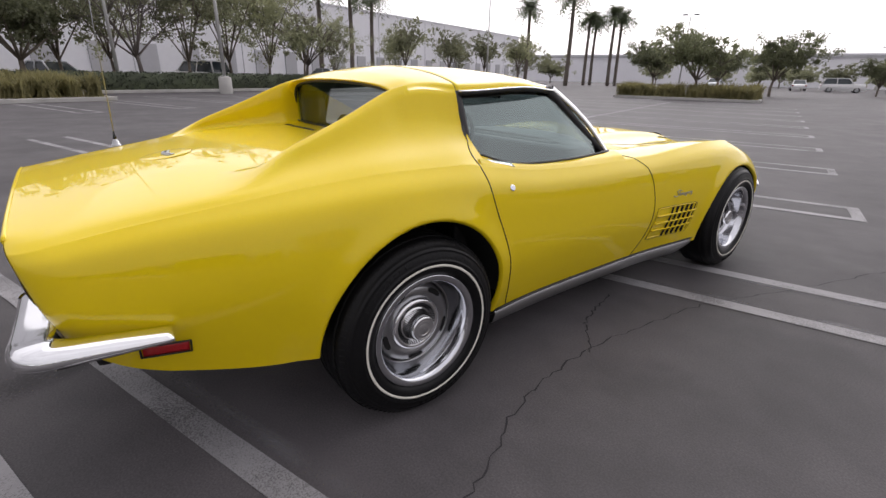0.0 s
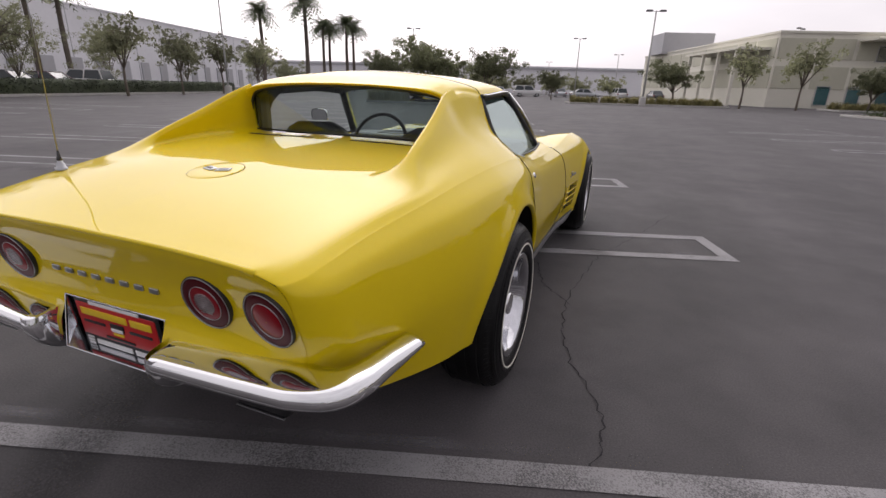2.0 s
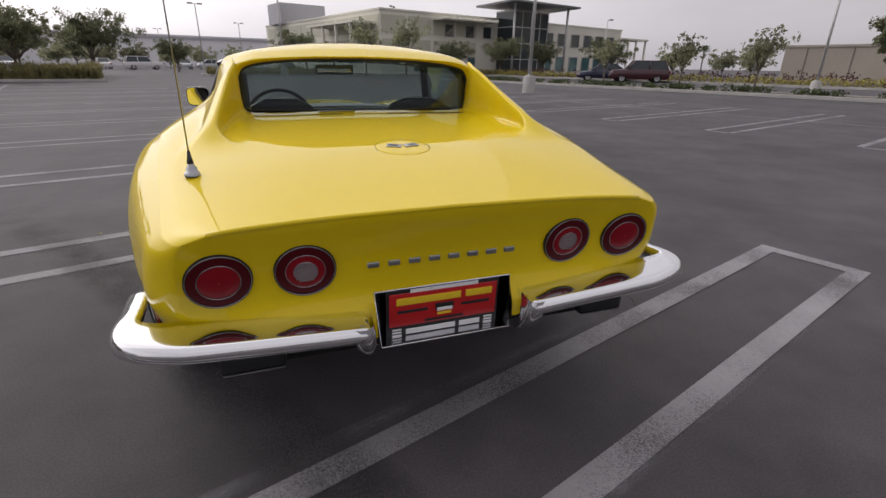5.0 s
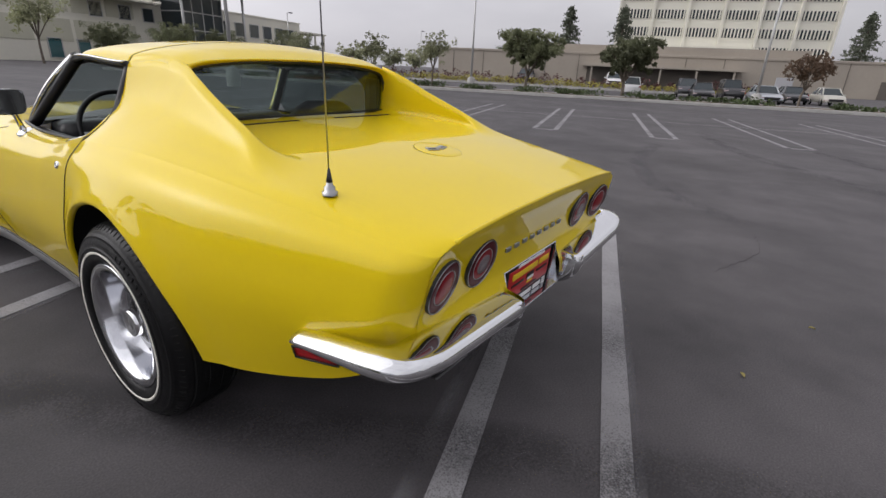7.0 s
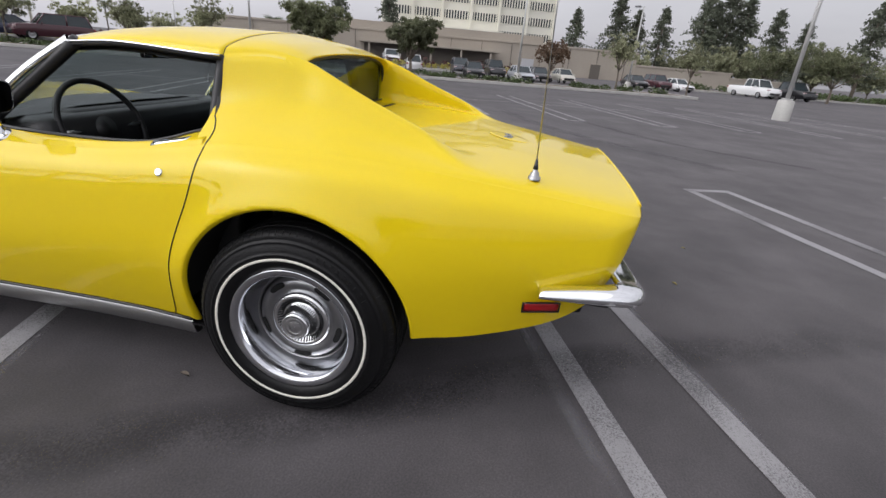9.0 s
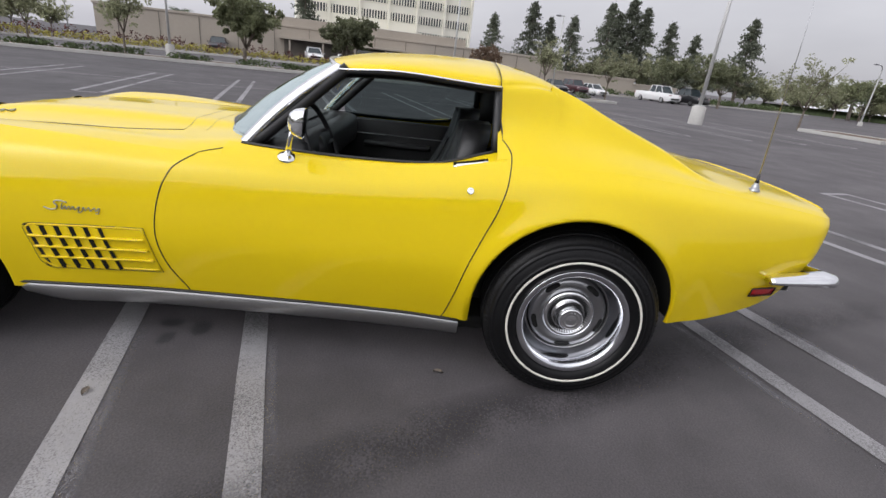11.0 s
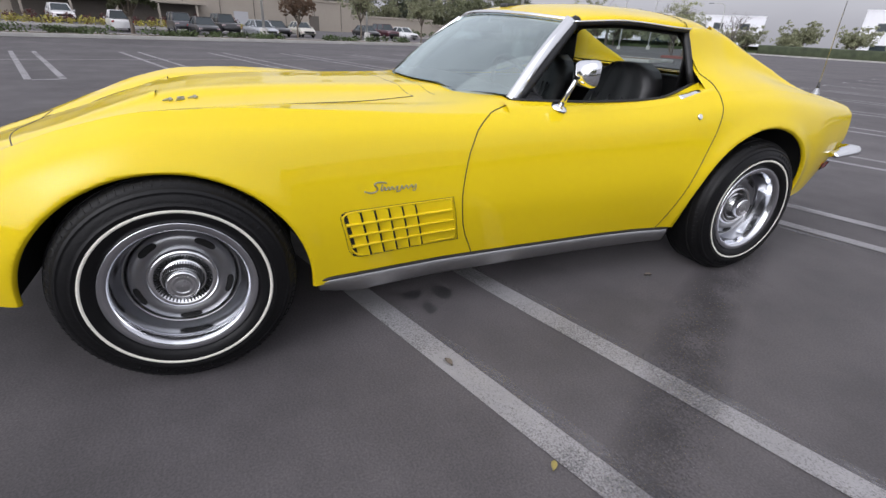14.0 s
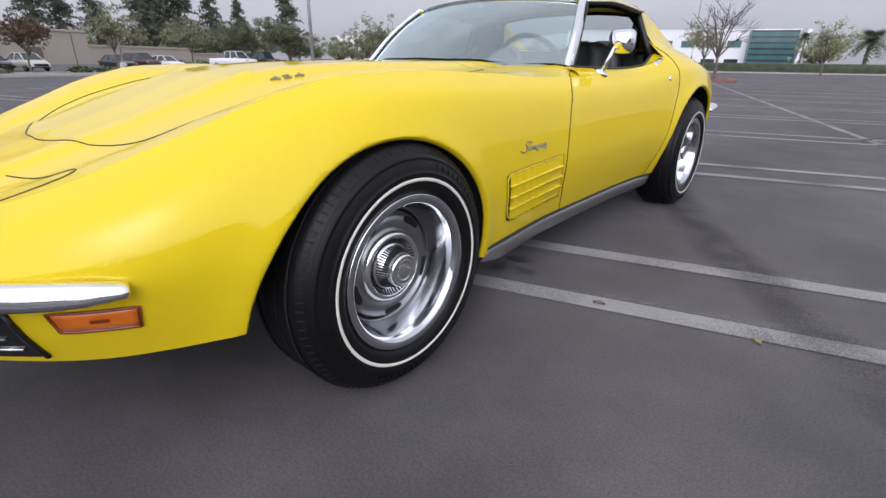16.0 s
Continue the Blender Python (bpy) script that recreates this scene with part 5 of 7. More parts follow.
# displacement badges and rear-facing scoops on the bonnet bulge
for s in (-1, 1):
    fc = bpy.data.curves.new("badge_text", "FONT")
    fc.body, fc.size, fc.extrude, fc.align_x, fc.align_y, fc.space_character = "454", .046, .0025, "CENTER", "CENTER", 1.12
    fo = bpy.data.objects.new("badge_text", fc)
    scene.collection.objects.link(fo)
    me = bpy.data.meshes.new_from_object(fo.evaluated_get(bpy.context.evaluated_depsgraph_get()))
    bpy.data.objects.remove(fo)
    me.materials.clear()
    me.materials.append(M["satin"])
    ob = new("displacement_badge", me)
    ob.parent = car
    ob["label"] = "small metal 454 badge"
    hit, nrm = shell.ray_cast(Vector((s * .325, 1.192, 2)), Vector((0, 0, -1)))[:2]
    nrm = nrm if nrm.z > 0 else -nrm
    ax = Vector((0, s, 0))
    ax = (ax - nrm * ax.dot(nrm)).normalized()
    ay = nrm.cross(ax)
    at = hit + nrm * .003
    ob.matrix_basis = Matrix(((ax.x, ay.x, nrm.x, at.x), (ax.y, ay.y, nrm.y, at.y), (ax.z, ay.z, nrm.z, at.z), (0, 0, 0, 1))) @ Matrix.Diagonal((1.55, .8, 1, 1))
    bm = bmesh.new()
    rows = []
    for k in range(9):
        y = 1.36 - .085 * k / 8
        lift = .010 * (k / 8) ** 2
        rows.append([on_top(s * (.245 + e * .05), y, lift * (1 - e * e) ** 1.5 - .0006) for e in (-1, -.7, -.35, 0, .35, .7, 1)])
    grid(bm, rows)
    bmesh.ops.recalc_face_normals(bm, faces=bm.faces)
    hood = part("scoop_hood", bm, M["paint"], car, "rear-facing scoop on the bonnet bulge")
    # no mouth is cut; this black face is its shade
    bm = bmesh.new()
    grid(bm, [[on_top(s * (.245 + e * .047), 1.277, z * (1 - e * e) ** 1.5) for e in (-1, -.7, -.35, 0, .35, .7, 1)] for z in (-.004, .0088)])
    part("scoop_opening", bm, M["well"], hood)

# interior: tub, seats, dash, steering wheel, door cards
bm = bmesh.new()
box(bm, (0, -.45, .30), (1.22, 1.15, .04), .01)
box(bm, (0, -1.035, .60), (1.16, .06, .60), .02)
box(bm, (0, -.40, .45), (.20, 1.1, .26), .04)
part("cabin_tub", bm, M["vinyl"], car)
for s in (-1, 1):
    bm = bmesh.new()
    box(bm, (s * .640, -.42, .545), (.035, 1.02, .52), .012)
    box(bm, (s * .60, -.40, .66), (.05, .42, .035), .014)
    part("door_card", bm, M["vinyl"], car)
    bm = bmesh.new()
    tube(bm, [(s * .618, y, .715) for y in span(-.85, .02, .1)], .003, 5)
    part("door_card_trim", bm, M["satin"], car)
    st = bmesh.new()
    rows = []
    for k in range(15):
        t = k / 14
        z, y = .52 + .43 * t, -.62 - .18 * t - .03 * math.sin(t * math.pi)
        w = .215 * (1 - .10 * t) if t < .62 else .193 * math.sqrt(max(.03, 1 - ((t - .62) / .40) ** 2.6))
        rows.append([(a * w, y + .065 * d - .02 * math.cos(a * 11) * (d > .5) * .25, z) for a, d in [(q, 1 - .5 * q * q) for q in [j / 10 - 1 for j in range(21)]] + [(q, -1) for q in [1 - j / 5 for j in range(11)]]])
    vs = grid(st, rows, close=True)
    st.faces.new(vs[-1])
    bmesh.ops.recalc_face_normals(st, faces=st.faces)
    seat = part("seat_back", st, M["vinyl"], car, "pleated black vinyl bucket seat")
    seat.location.x = s * .335
    bm = bmesh.new()
    for q in range(-3, 4):
        tube(bm, [(q * .042, -.565 - .18 * t - .03 * math.sin(t * math.pi) - .003, .54 + .43 * t) for t in [j / 8 * .6 for j in range(9)]], .006, 5)
    part("pleat_panel", bm, M["vinyl"], seat)
    bm = bmesh.new()
    box(bm, (0, -.40, .46), (.43, .46, .16), .05)
    part("seat_cushion", bm, M["vinyl"], seat)
    bm = bmesh.new()
    box(bm, (0, -.735, .865), (.09, .012, .012), .003)
    part("belt_buckle", bm, M["satin"], seat)
bm = bmesh.new()
box(bm, (0, -.06, .755), (1.18, .20, .16), .05)
box(bm, (0, .05, .78), (.86, .30, .13), .05)
part("dashboard", bm, M["vinyl"], car)
bm = bmesh.new()
rows = []
for k in range(25):
    q = k / 12 - 1
    far = .055 + .240 * (1 - q * q) - .012
    rows.append([on_top(.615 * q, y, .008) if y > .062 else Vector((.615 * q, y, on_top(.615 * q, .075, .008).z)) for y in (-.03, .02, .06, .06 + .34 * (far - .06), .06 + .67 * (far - .06), max(far, .062))])
grid(bm, rows)
bmesh.ops.recalc_face_normals(bm, faces=bm.faces)
part("dash_top", bm, M["vinyl"], car)
sw = bmesh.new()
C0, tilt = Vector((-.335, -.16, .78)), Matrix.Rotation(radians(68), 3, "X")
tube(sw, [C0 + tilt @ Vector((.19 * math.cos(a), .19 * math.sin(a), 0)) for a in [k * math.pi / 20 for k in range(41)]], .012, 8, caps=False)
wheel_s = part("steering_wheel", sw, M["black"], car, "thin-rimmed black steering wheel")
for a in (radians(0), radians(180), radians(270)):
    bm = bmesh.new()
    tube(bm, [C0 + tilt @ Vector((.03 * math.cos(a), .03 * math.sin(a), -.02)), C0 + tilt @ Vector((.185 * math.cos(a), .185 * math.sin(a), 0))], .009, 6)
    part("spoke", bm, M["satin"], wheel_s)
bm = bmesh.new()
tube(bm, [C0 + tilt @ Vector((0, 0, .01)), C0 + tilt @ Vector((0, 0, -.20))], [.045, .03], 14)
part("column", bm, M["black"], wheel_s)
bm = bmesh.new()
box(bm, (0, -.18, 1.075), (.22, .018, .055), .012)
mi = part("inside_mirror", bm, M["black"], car, "wide inside rear-view mirror")
bm = bmesh.new()
box(bm, (0, -.191, 1.075), (.205, .003, .045), .001)
part("mirror_glass", bm, M["chrome"], mi)
bm = bmesh.new()
tube(bm, [(0, -.18, 1.09), (0, -.16, 1.14)], .007, 6)
part("mirror_stem", bm, M["satin"], mi)
bm = bmesh.new()
box(bm, (0, -.55, 1.165), (.07, .62, .03), .01)
part("roof_bar", bm, M["black"], car)
bm = bmesh.new()
lining = []
for y in span(-1.05, -.25, .05):
    pr = [(x - .015, z - .018) for x, z in inner(y, "roof") if z > .88] if y < -.868 else [(x - .012, z - .020) for x, z in roof_row(y)]
    pr = evenly([(max(0, x), z) for x, z in pr], 24)
    lining.append([(-x, y, z) for x, z in pr] + [(x, y, z) for x, z in reversed(pr[:-1])])
grid(bm, lining)
part("headliner", bm, M["vinyl"], car)
# dark grille opening across the nose below the bumper, with bright edges
def on_nose(x, z, out=.004):
    hit = shell.ray_cast(Vector((x, 3, z)), Vector((0, -1, 0)))[0]
    return Vector((x, (hit.y if hit else 2.0) + out, z))


bm = bmesh.new()
grid(bm, [[on_nose(q / 20 * (.600 + .22 * (z - .30)), z) for z in (.30, .32, .34, .36, .38, .40, .42)] for q in range(-20, 21)])
bmesh.ops.recalc_face_normals(bm, faces=bm.faces)
grille_face = part("front_grille", bm, M["black_gloss"], car, "black front grille below the bumper")
for s in (-1, 1):
    bm = bmesh.new()
    tube(bm, [on_nose(s * (.598 + .22 * (z - .30)), z, .006) for z in (.30, .33, .36, .39, .42)], .005, 6)
    part("grille_edge", bm, M["black"], grille_face)
for z in (.325, .355, .385):
    bm = bmesh.new()
    tube(bm, [on_nose(q / 20 * .585, z, .007) for q in range(-20, 21)], .003, 6)
    part("grille_trim", bm, M["chrome"] if z < .33 else M["satin"], grille_face)

# ---- plants ----
rnd = random.Random(7)


def leaf_quad(bm, p, size, r, long=1.0, mat=0):
    a = Vector((r.uniform(-1, 1), r.uniform(-1, 1), r.uniform(-.7, .7))).normalized()
    b = a.orthogonal().normalized()
    b = Matrix.Rotation(r.uniform(0, 6.28), 3, a) @ b
    c = a.cross(b)
    vs = [bm.verts.new(p + b * size * long), bm.verts.new(p + c * size * .5), bm.verts.new(p - b * size * long), bm.verts.new(p - c * size * .5)]
    bm.faces.new(vs).material_index = mat


def tree(label, height, spread, seed, leaf="leaf", leaves=2600, crown_from=.35, trunk=.14, size=.16, lean=0.0, loose=1.0, bark="bark"):
    """Tapered trunk, forked limbs, and a crown of small leaf clumps held by the limb ends."""
    r = random.Random(seed)
    ob = thing("tree", label, "tree")
    bm = bmesh.new()
    h0 = height * crown_from
    top = Vector((lean * h0, r.uniform(-.1, .1), h0))
    tube(bm, spline([(0, 0, -.1), (lean * h0 * .4, .03, h0 * .5), top], 3), [trunk * (1.25 - .5 * k / 6) for k in range(7)], 8)
    ends = []
    n = 8
    for k in range(n):
        a = 2 * math.pi * (k + r.uniform(-.45, .45)) / n
        out = spread * r.uniform(.35, 1.0)
        tip = top + Vector((math.cos(a) * out, math.sin(a) * out, (height - h0) * r.uniform(.25, .92)))
        mid = top + (tip - top) * .5 + Vector((0, 0, r.uniform(-.02, .10) * height))
        tube(bm, spline([top - Vector((0, 0, .2)), mid, tip], 3), [trunk * .55 * (1 - .8 * j / 6) for j in range(7)], 6)
        ends += [(tip, 1.0), (mid, .8), ((tip + mid) / 2, .9)]
        for q in range(4):
            t2 = mid + Vector((r.uniform(-1, 1) * spread * .5, r.uniform(-1, 1) * spread * .5, r.uniform(-.08, .42) * (height - h0)))
            tube(bm, [mid, (mid + t2) / 2 + Vector((0, 0, .08)), t2], [trunk * .25, trunk * .15, trunk * .05], 5)
            ends += [(t2, 1.0), ((mid + t2) / 2, .7)]
            for w in range(0 if leaves else 5):
                t3 = t2 + Vector((r.gauss(0, .3), r.gauss(0, .3), r.uniform(0, .55))) * spread * .4
                tube(bm, [(mid + t2) / 2 if w % 2 else t2, (t2 + t3) / 2 + Vector((0, 0, .05)), t3], [trunk * .12, trunk * .08, trunk * .03], 4)
    ends.append((top + Vector((0, 0, (height - h0) * .85)), 1.0))
    part("trunk", bm, M[bark], ob)
    if leaves:
        bm = bmesh.new()
        clumps = []
        for e, w in ends:
            for q in range(2):
                c = e + Vector((r.gauss(0, 1), r.gauss(0, 1), r.gauss(0, .8))) * spread * .13 * loose
                clumps.append((c, spread * r.uniform(.07, .23) * w, r.uniform(.5, 1.6)))
        total = sum(c[2] for c in clumps)
        for c, s, w in clumps:
            for i in range(int(leaves * w / total)):
                d = Vector((r.gauss(0, 1), r.gauss(0, 1), r.gauss(0, .7)))
                p = c + d.normalized() * s * r.random() ** .5
                p.z = min(p.z, height * 1.05)
                if p.z > h0 * .8:
                    leaf_quad(bm, p, size * r.uniform(.5, 1.25), r)
        part("crown", bm, M[leaf], ob, smooth=False)
    return ob


def conifer(label, height, spread, seed, ragged=.62):
    r = random.Random(seed)
    ob = thing("conifer", label, "tree")
    bm = bmesh.new()
    tube(bm, [(0, 0, -.1), (.05, 0, height * .5), (0, .05, height * .98)], [.22, .14, .03], 7)
    part("trunk", bm, M["bark"], ob)
    bm = bmesh.new()
    for k in range(120):
        t = .16 + .84 * k / 119
        z = height * t
        reach = spread * (1 - t) ** .85 * r.uniform(1 - ragged, 1.15) + .18
        a = r.uniform(0, 6.28)
        for q in range(44):
            u = r.random() ** .6
            w = .12 + .10 * u
            p = Vector((math.cos(a) * reach * u, math.sin(a) * reach * u, z + .10 * reach * u - .22 * reach * u * u)) + Vector((r.gauss(0, w), r.gauss(0, w), r.gauss(0, w * .7)))
            leaf_quad(bm, p, .16 * r.uniform(.6, 1.3), r)
    part("crown", bm, M["needle"], ob, smooth=False)
    return ob


def palm(label, height, seed):
    r = random.Random(seed)
    ob = thing("palm_tree", label, "tree")
    bm = bmesh.new()
    tube(bm, spline([(0, 0, -.1), (.1, .05, height * .5), (.05, -.05, height)], 6), [.27 - .07 * k / 12 + (.02 if k % 2 else 0) for k in range(13)], 10)
    part("trunk", bm, M["palm_bark"], ob)
    bm = bmesh.new()
    top = Vector((.05, -.05, height))
    for k in range(84):
        a, up = r.uniform(0, 6.28), r.uniform(-.35, 1.4)
        ln = r.uniform(2.5, 3.6)
        axis = Vector((math.cos(a), math.sin(a), 0))
        pts = [top + axis * ln * t * math.cos(up * (1 - .2 * t)) + Vector((0, 0, ln * t * math.sin(up) - .55 * ln * t * t)) for t in [j / 8 for j in range(9)]]
        sidev = Vector((-axis.y, axis.x, 0))
        for j in range(1, 9):
            w = .72 * math.sin(math.pi * min(1, .15 + .8 * j / 9))
            for e in (-1, 1):
                q = pts[j] + sidev * e * w + Vector((0, 0, -.22 * w)) + axis * .16
                bm.faces.new([bm.verts.new(pts[j - 1]), bm.verts.new(pts[j - 1] * .5 + pts[j] * .5), bm.verts.new(q)])
    part("crown", bm, M["frond"], ob, smooth=False)
    return ob


def shrubs(name, label, spots, mat, h, w, blades=60, seed=1, size=.10, upright=False):
    """Uncountable low planting as one object."""
    r = random.Random(seed)
    bm = bmesh.new()
    for p in spots:
        p = Vector(p)
        s = r.uniform(.75, 1.25)
        for k in range(blades):
            if upright:
                a = r.uniform(0, 6.28)
                base = p + Vector((r.gauss(0, .12), r.gauss(0, .12), 0))
                tip = p + Vector((math.cos(a) * w * s * r.random(), math.sin(a) * w * s * r.random(), h * s * r.uniform(.55, 1.1)))
                mid = (base + tip) / 2 + Vector((0, 0, h * .18))
                d = Vector((-math.sin(a), math.cos(a), 0)) * .022
                vs = [bm.verts.new(base - d), bm.verts.new(base + d), bm.verts.new(mid + d), bm.verts.new(mid - d)]
                bm.faces.new(vs)
                bm.faces.new([vs[3], vs[2], bm.verts.new(tip)])
            else:
                d = Vector((r.gauss(0, 1), r.gauss(0, 1), r.gauss(0, 1))).normalized() * r.random() ** .35
                q = p + Vector((d.x * w * s, d.y * w * s, max(.02, h * s * .5 * (1 + d.z))))
                leaf_quad(bm, q, size * r.uniform(.6, 1.4), r)
    return tagged(link(name, bm, M[mat], smooth=False), label, "plants", kind="stuff")


def copies(ob, spots):
    """The thing itself at the first spot, copies at the others: (place, turn, scale)."""
    for k, (p, turn, sc) in enumerate(spots):
        m = pose(p[0], p[1], p[2] if len(p) > 2 else 0, 0, 0, turn)
        c = ob if k == 0 else copy_thing(ob, m)
        c.matrix_basis = m @ Matrix.Scale(sc, 4)


round_tree = tree("leafy green rounded parking-lot tree in a planting strip", 3.1, 1.75, 3, "leaf", 15000, .34, .09, .095)
copies(round_tree, [((24.4, 9.9), 20, 1.0), ((25.4, 4.8), 140, .92)])
sparse = tree("thin young staked tree with light green leaves", 3.2, 1.25, 11, "leaf_young", 2000, .40, .05, .085)
copies(sparse, [((21.3, 14.2), 0, .92), ((20.1, 17.6), 70, .88), ((30.2, -7.1), 200, 1.05), ((31.2, -11.6), 30, 1.0), ((13.5, 48.5), 10, 1.75), ((25.0, 30.5), 60, 1.0),
                ((-31, 20), 100, 1.6), ((-33, 26), 240, 1.5), ((-36, 33), 330, 1.6), ((-31.5, 12), 160, 1.5), ((9.0, 47.5), 250, 1.6), ((-38, 40), 20, 1.7)])
red_tree = tree("small tree with reddish dry leaves in the planting strip", 2.5, 1.15, 21, "leaf_dry", 1400, .42, .05, .10)
copies(red_tree, [((27.7, -2.9), 0, 1.0)])
lot_tree = tree("broad dark green tree on a grassed island", 5.2, 3.2, 31, "leaf", 14000, .30, .12, .105)
copies(lot_tree, [((-13.6, 31.3), 0, .82), ((-13.5, 44), 120, .86), ((-22.0, 54), 200, .78), ((-9.8, 60), 45, .62), ((4.0, 58), 300, .85), ((19.2, 50.5), 60, .66), ((27.0, 54), 190, .82), ((33.5, 55), 20, .75),
                  ((31.0, 37.5), 250, .70), ((-29.5, -3.0), 90, 1.05), ((-31, 57), 10, 1.0), ((52, -44), 77, .8), ((58, -52), 15, .9), ((45, -27), 210, .85), ((48, -23), 110, .8)])
leafy = tree("tall sparse grey-green tree behind the hedge", 6.6, 2.9, 41, "leaf_young", 11000, .22, .075, .075, loose=1.9)
copies(leafy, [((-33.5, 7.6), 0, 1.3), ((-34.5, 10.6), 120, 1.15), ((-31.0, 4.6), 230, 1.2), ((-34.0, 15.5), 300, .8), ((-32, -1.5), 50, 1.15), ((-33, -4.5), 140, 1.2), ((-36, 1.2), 10, 1.3), ((-40, 25), 180, .8), ((-44, 36), 90, .85), ((-52, 55), 10, 1.0), ((-58, 63), 10, 1.0)])
bare_tree = tree("leafless branching tree with a grey trunk", 4.6, 2.2, 51, "leaf_dry", 0, .32, .085, .1, bark="bare")
copies(bare_tree, [((-30.6, 2.0), 0, 1.35), ((-33.0, 12.8), 140, 1.25), ((5.6, -29.5), 60, .95), ((24.6, -28.0), 200, .75), ((41, -55), 100, 1.0)])
thin_green = tree("open-crowned tree with thin grey-green leaves on an island", 4.2, 2.0, 61, "leaf_young", 4200, .30, .06, .07)
copies(thin_green, [((21.5, -18.2), 30, .82), ((22.8, -27.0), 120, .85), ((14, -60), 60, 1.4), ((3, -58), 150, 1.2), ((36, -40), 10, 1.1)])
dark_fir = conifer("tall dark conifer behind the low wall", 10.0, 3.7, 71)
copies(dark_fir, [((92, -8.6), 0, 1.05), ((92, -15.5), 70, 1.3), ((93, -19), 40, 1.1), ((92, -23), 130, 1.15), ((92, -29.5), 210, 1.42), ((93, -31.5), 250, 1.3), ((94, -34), 300, 1.55), ((95, -37), 20, 1.45), ((90, -40), 80, 1.2), ((72, -44), 20, 1.15), ((96, 37), 100, 1.3), ((94, 26), 200, 1.25), ((80, -40), 70, .95)])
tall_palm = palm("tall slender palm with a feathery crown", 10.4, 81)
copies(tall_palm, [(polar(131.6, 76), 0, 1.0), (polar(127, 74), 50, 1.12), (polar(125.2, 82), 100, .92), (polar(124.5, 84), 150, .90), (polar(122.6, 82), 200, .98), (polar(121.9, 84), 250, .95),
                   (polar(151.2, 52), 30, .86), (polar(154.6, 52), 90, .9), (polar(148.8, 53), 160, .8), (polar(-84.5, 95), 0, .5), (polar(43.5, 120), 60, .5)])
broad_palm = palm("low bushy palm behind a hedge", 4.2, 91)
copies(broad_palm, [(polar(-89.5, 85), 0, 1.0), (polar(-92.5, 80), 90, .9), (polar(-40, 75), 50, .8), (polar(29, 75), 120, .8)])
back_tree = tree("dense green leafy tree beyond the lot", 5.6, 3.4, 101, "leaf_young", 3600, .22, .12, .24, loose=1.5)
copies(back_tree, [((86, -33), 0, 1.1), ((84, -39), 120, 1.0), ((80, -43), 60, .9), ((74, -47), 200, .8), ((70, -53), 300, .8), ((64, -60), 30, .8), ((88, -19), 10, .8), ((88, -26), 100, .9), (polar(-86, 100), 33, .9), (polar(-62, 120), 20, .9),
                   (polar(-58, 105), 70, .9), (polar(-33, 96), 15, .8), (polar(-38.5, 100), 75, .62), (polar(-44.5, 98), 195, .55), (polar(-51.5, 99), 310, .6), (polar(-41.5, 81), 135, .5), (polar(-46.5, 80), 255, .55), (polar(-49.5, 82), 80, .45), (polar(-53.5, 80), 20, .6), (polar(-57, 82), 300, .5), (polar(-35.6, 84), 30, .55), (polar(-66, 102), 40, .7), (polar(46, 95), 140, .8), (polar(41.5, 100), 260, .75), (polar(39, 90), 100, .7), (polar(107, 110), 60, .9), (polar(99, 112), 20, .8), (polar(118, 105), 10, .9), (polar(129, 100), 80, .9), (polar(93, 86), 10, .62), (polar(96.5, 92), 60, .6), (polar(99.5, 88), 130, .55), (polar(102.5, 94), 200, .66), (polar(105, 89), 250, .58), (polar(108.5, 93), 310, .66), (polar(112, 96), 30, .6)])


# ---- kerbed planting strips ----
def strip(name, u0, u1, v0, v1, label, kerb="concrete", h=.15):
    ob = tagged(placed(new(name), LOT), label, "planting strip", kind="structure")
    bm = bmesh.new()
    box(bm, ((u0 + u1) / 2, (v0 + v1) / 2, h * .4), (u1 - u0 - .3, v1 - v0 - .3, h * .9), 0)
    part("soil", bm, M["soil"], ob, smooth=False)
    for c, s in ((((u0 + .075), (v0 + v1) / 2), (.15, v1 - v0)), (((u1 - .075), (v0 + v1) / 2), (.15, v1 - v0)), (((u0 + u1) / 2, v0 + .075), (u1 - u0 - .3, .15)), (((u0 + u1) / 2, v1 - .075), (u1 - u0 - .3, .15))):
        bm = bmesh.new()
        box(bm, (c[0], c[1], h / 2), (s[0], s[1], h), .02)
        part("kerb", bm, M[kerb], ob, smooth=False)
    return ob


strip("planting_strip_1", 23.3, 25.4, -19.6, 30, "long kerbed planting strip with mulch and shrubs")
strip("planting_strip_2", 39.5, 42.0, -14, 42, "kerbed bed of shrubs along the far drive")
strip("planting_strip_3", -32.0, -25.2, -22, 60, "kerbed hedge bed along the lot edge")
strip("island_1", -7.6, .6, 30.6, 33.8, "grassed parking island with kerb")
strip("island_2", 8.5, 22.5, 42.5, 45.5, "grassed island beside the office")
strip("island_3", 31.5, 47.0, 42.0, 45.0, "grassed island beside the office entrance")
strip("island_4", 10.5, 14.0, -25.5, -22.8, "small kerbed tree island")
strip("island_5", -4.8, -2.2, -31.5, -28.3, "small kerbed tree island", "red_kerb")
strip("island_6", 11.5, 14.5, -34.5, -32.2, "red-painted kerb island with a tree", "red_kerb")
strip("island_7", -24.0, -19.2, 1.0, 6.0, "kerbed corner island with tall grass")
strip("planting_strip_4", 40.0, 44.0, -60, -27, "kerbed verge with low hedge")
strip("planting_strip_5", -60, 30, -74, -70, "far kerbed verge with hedge")

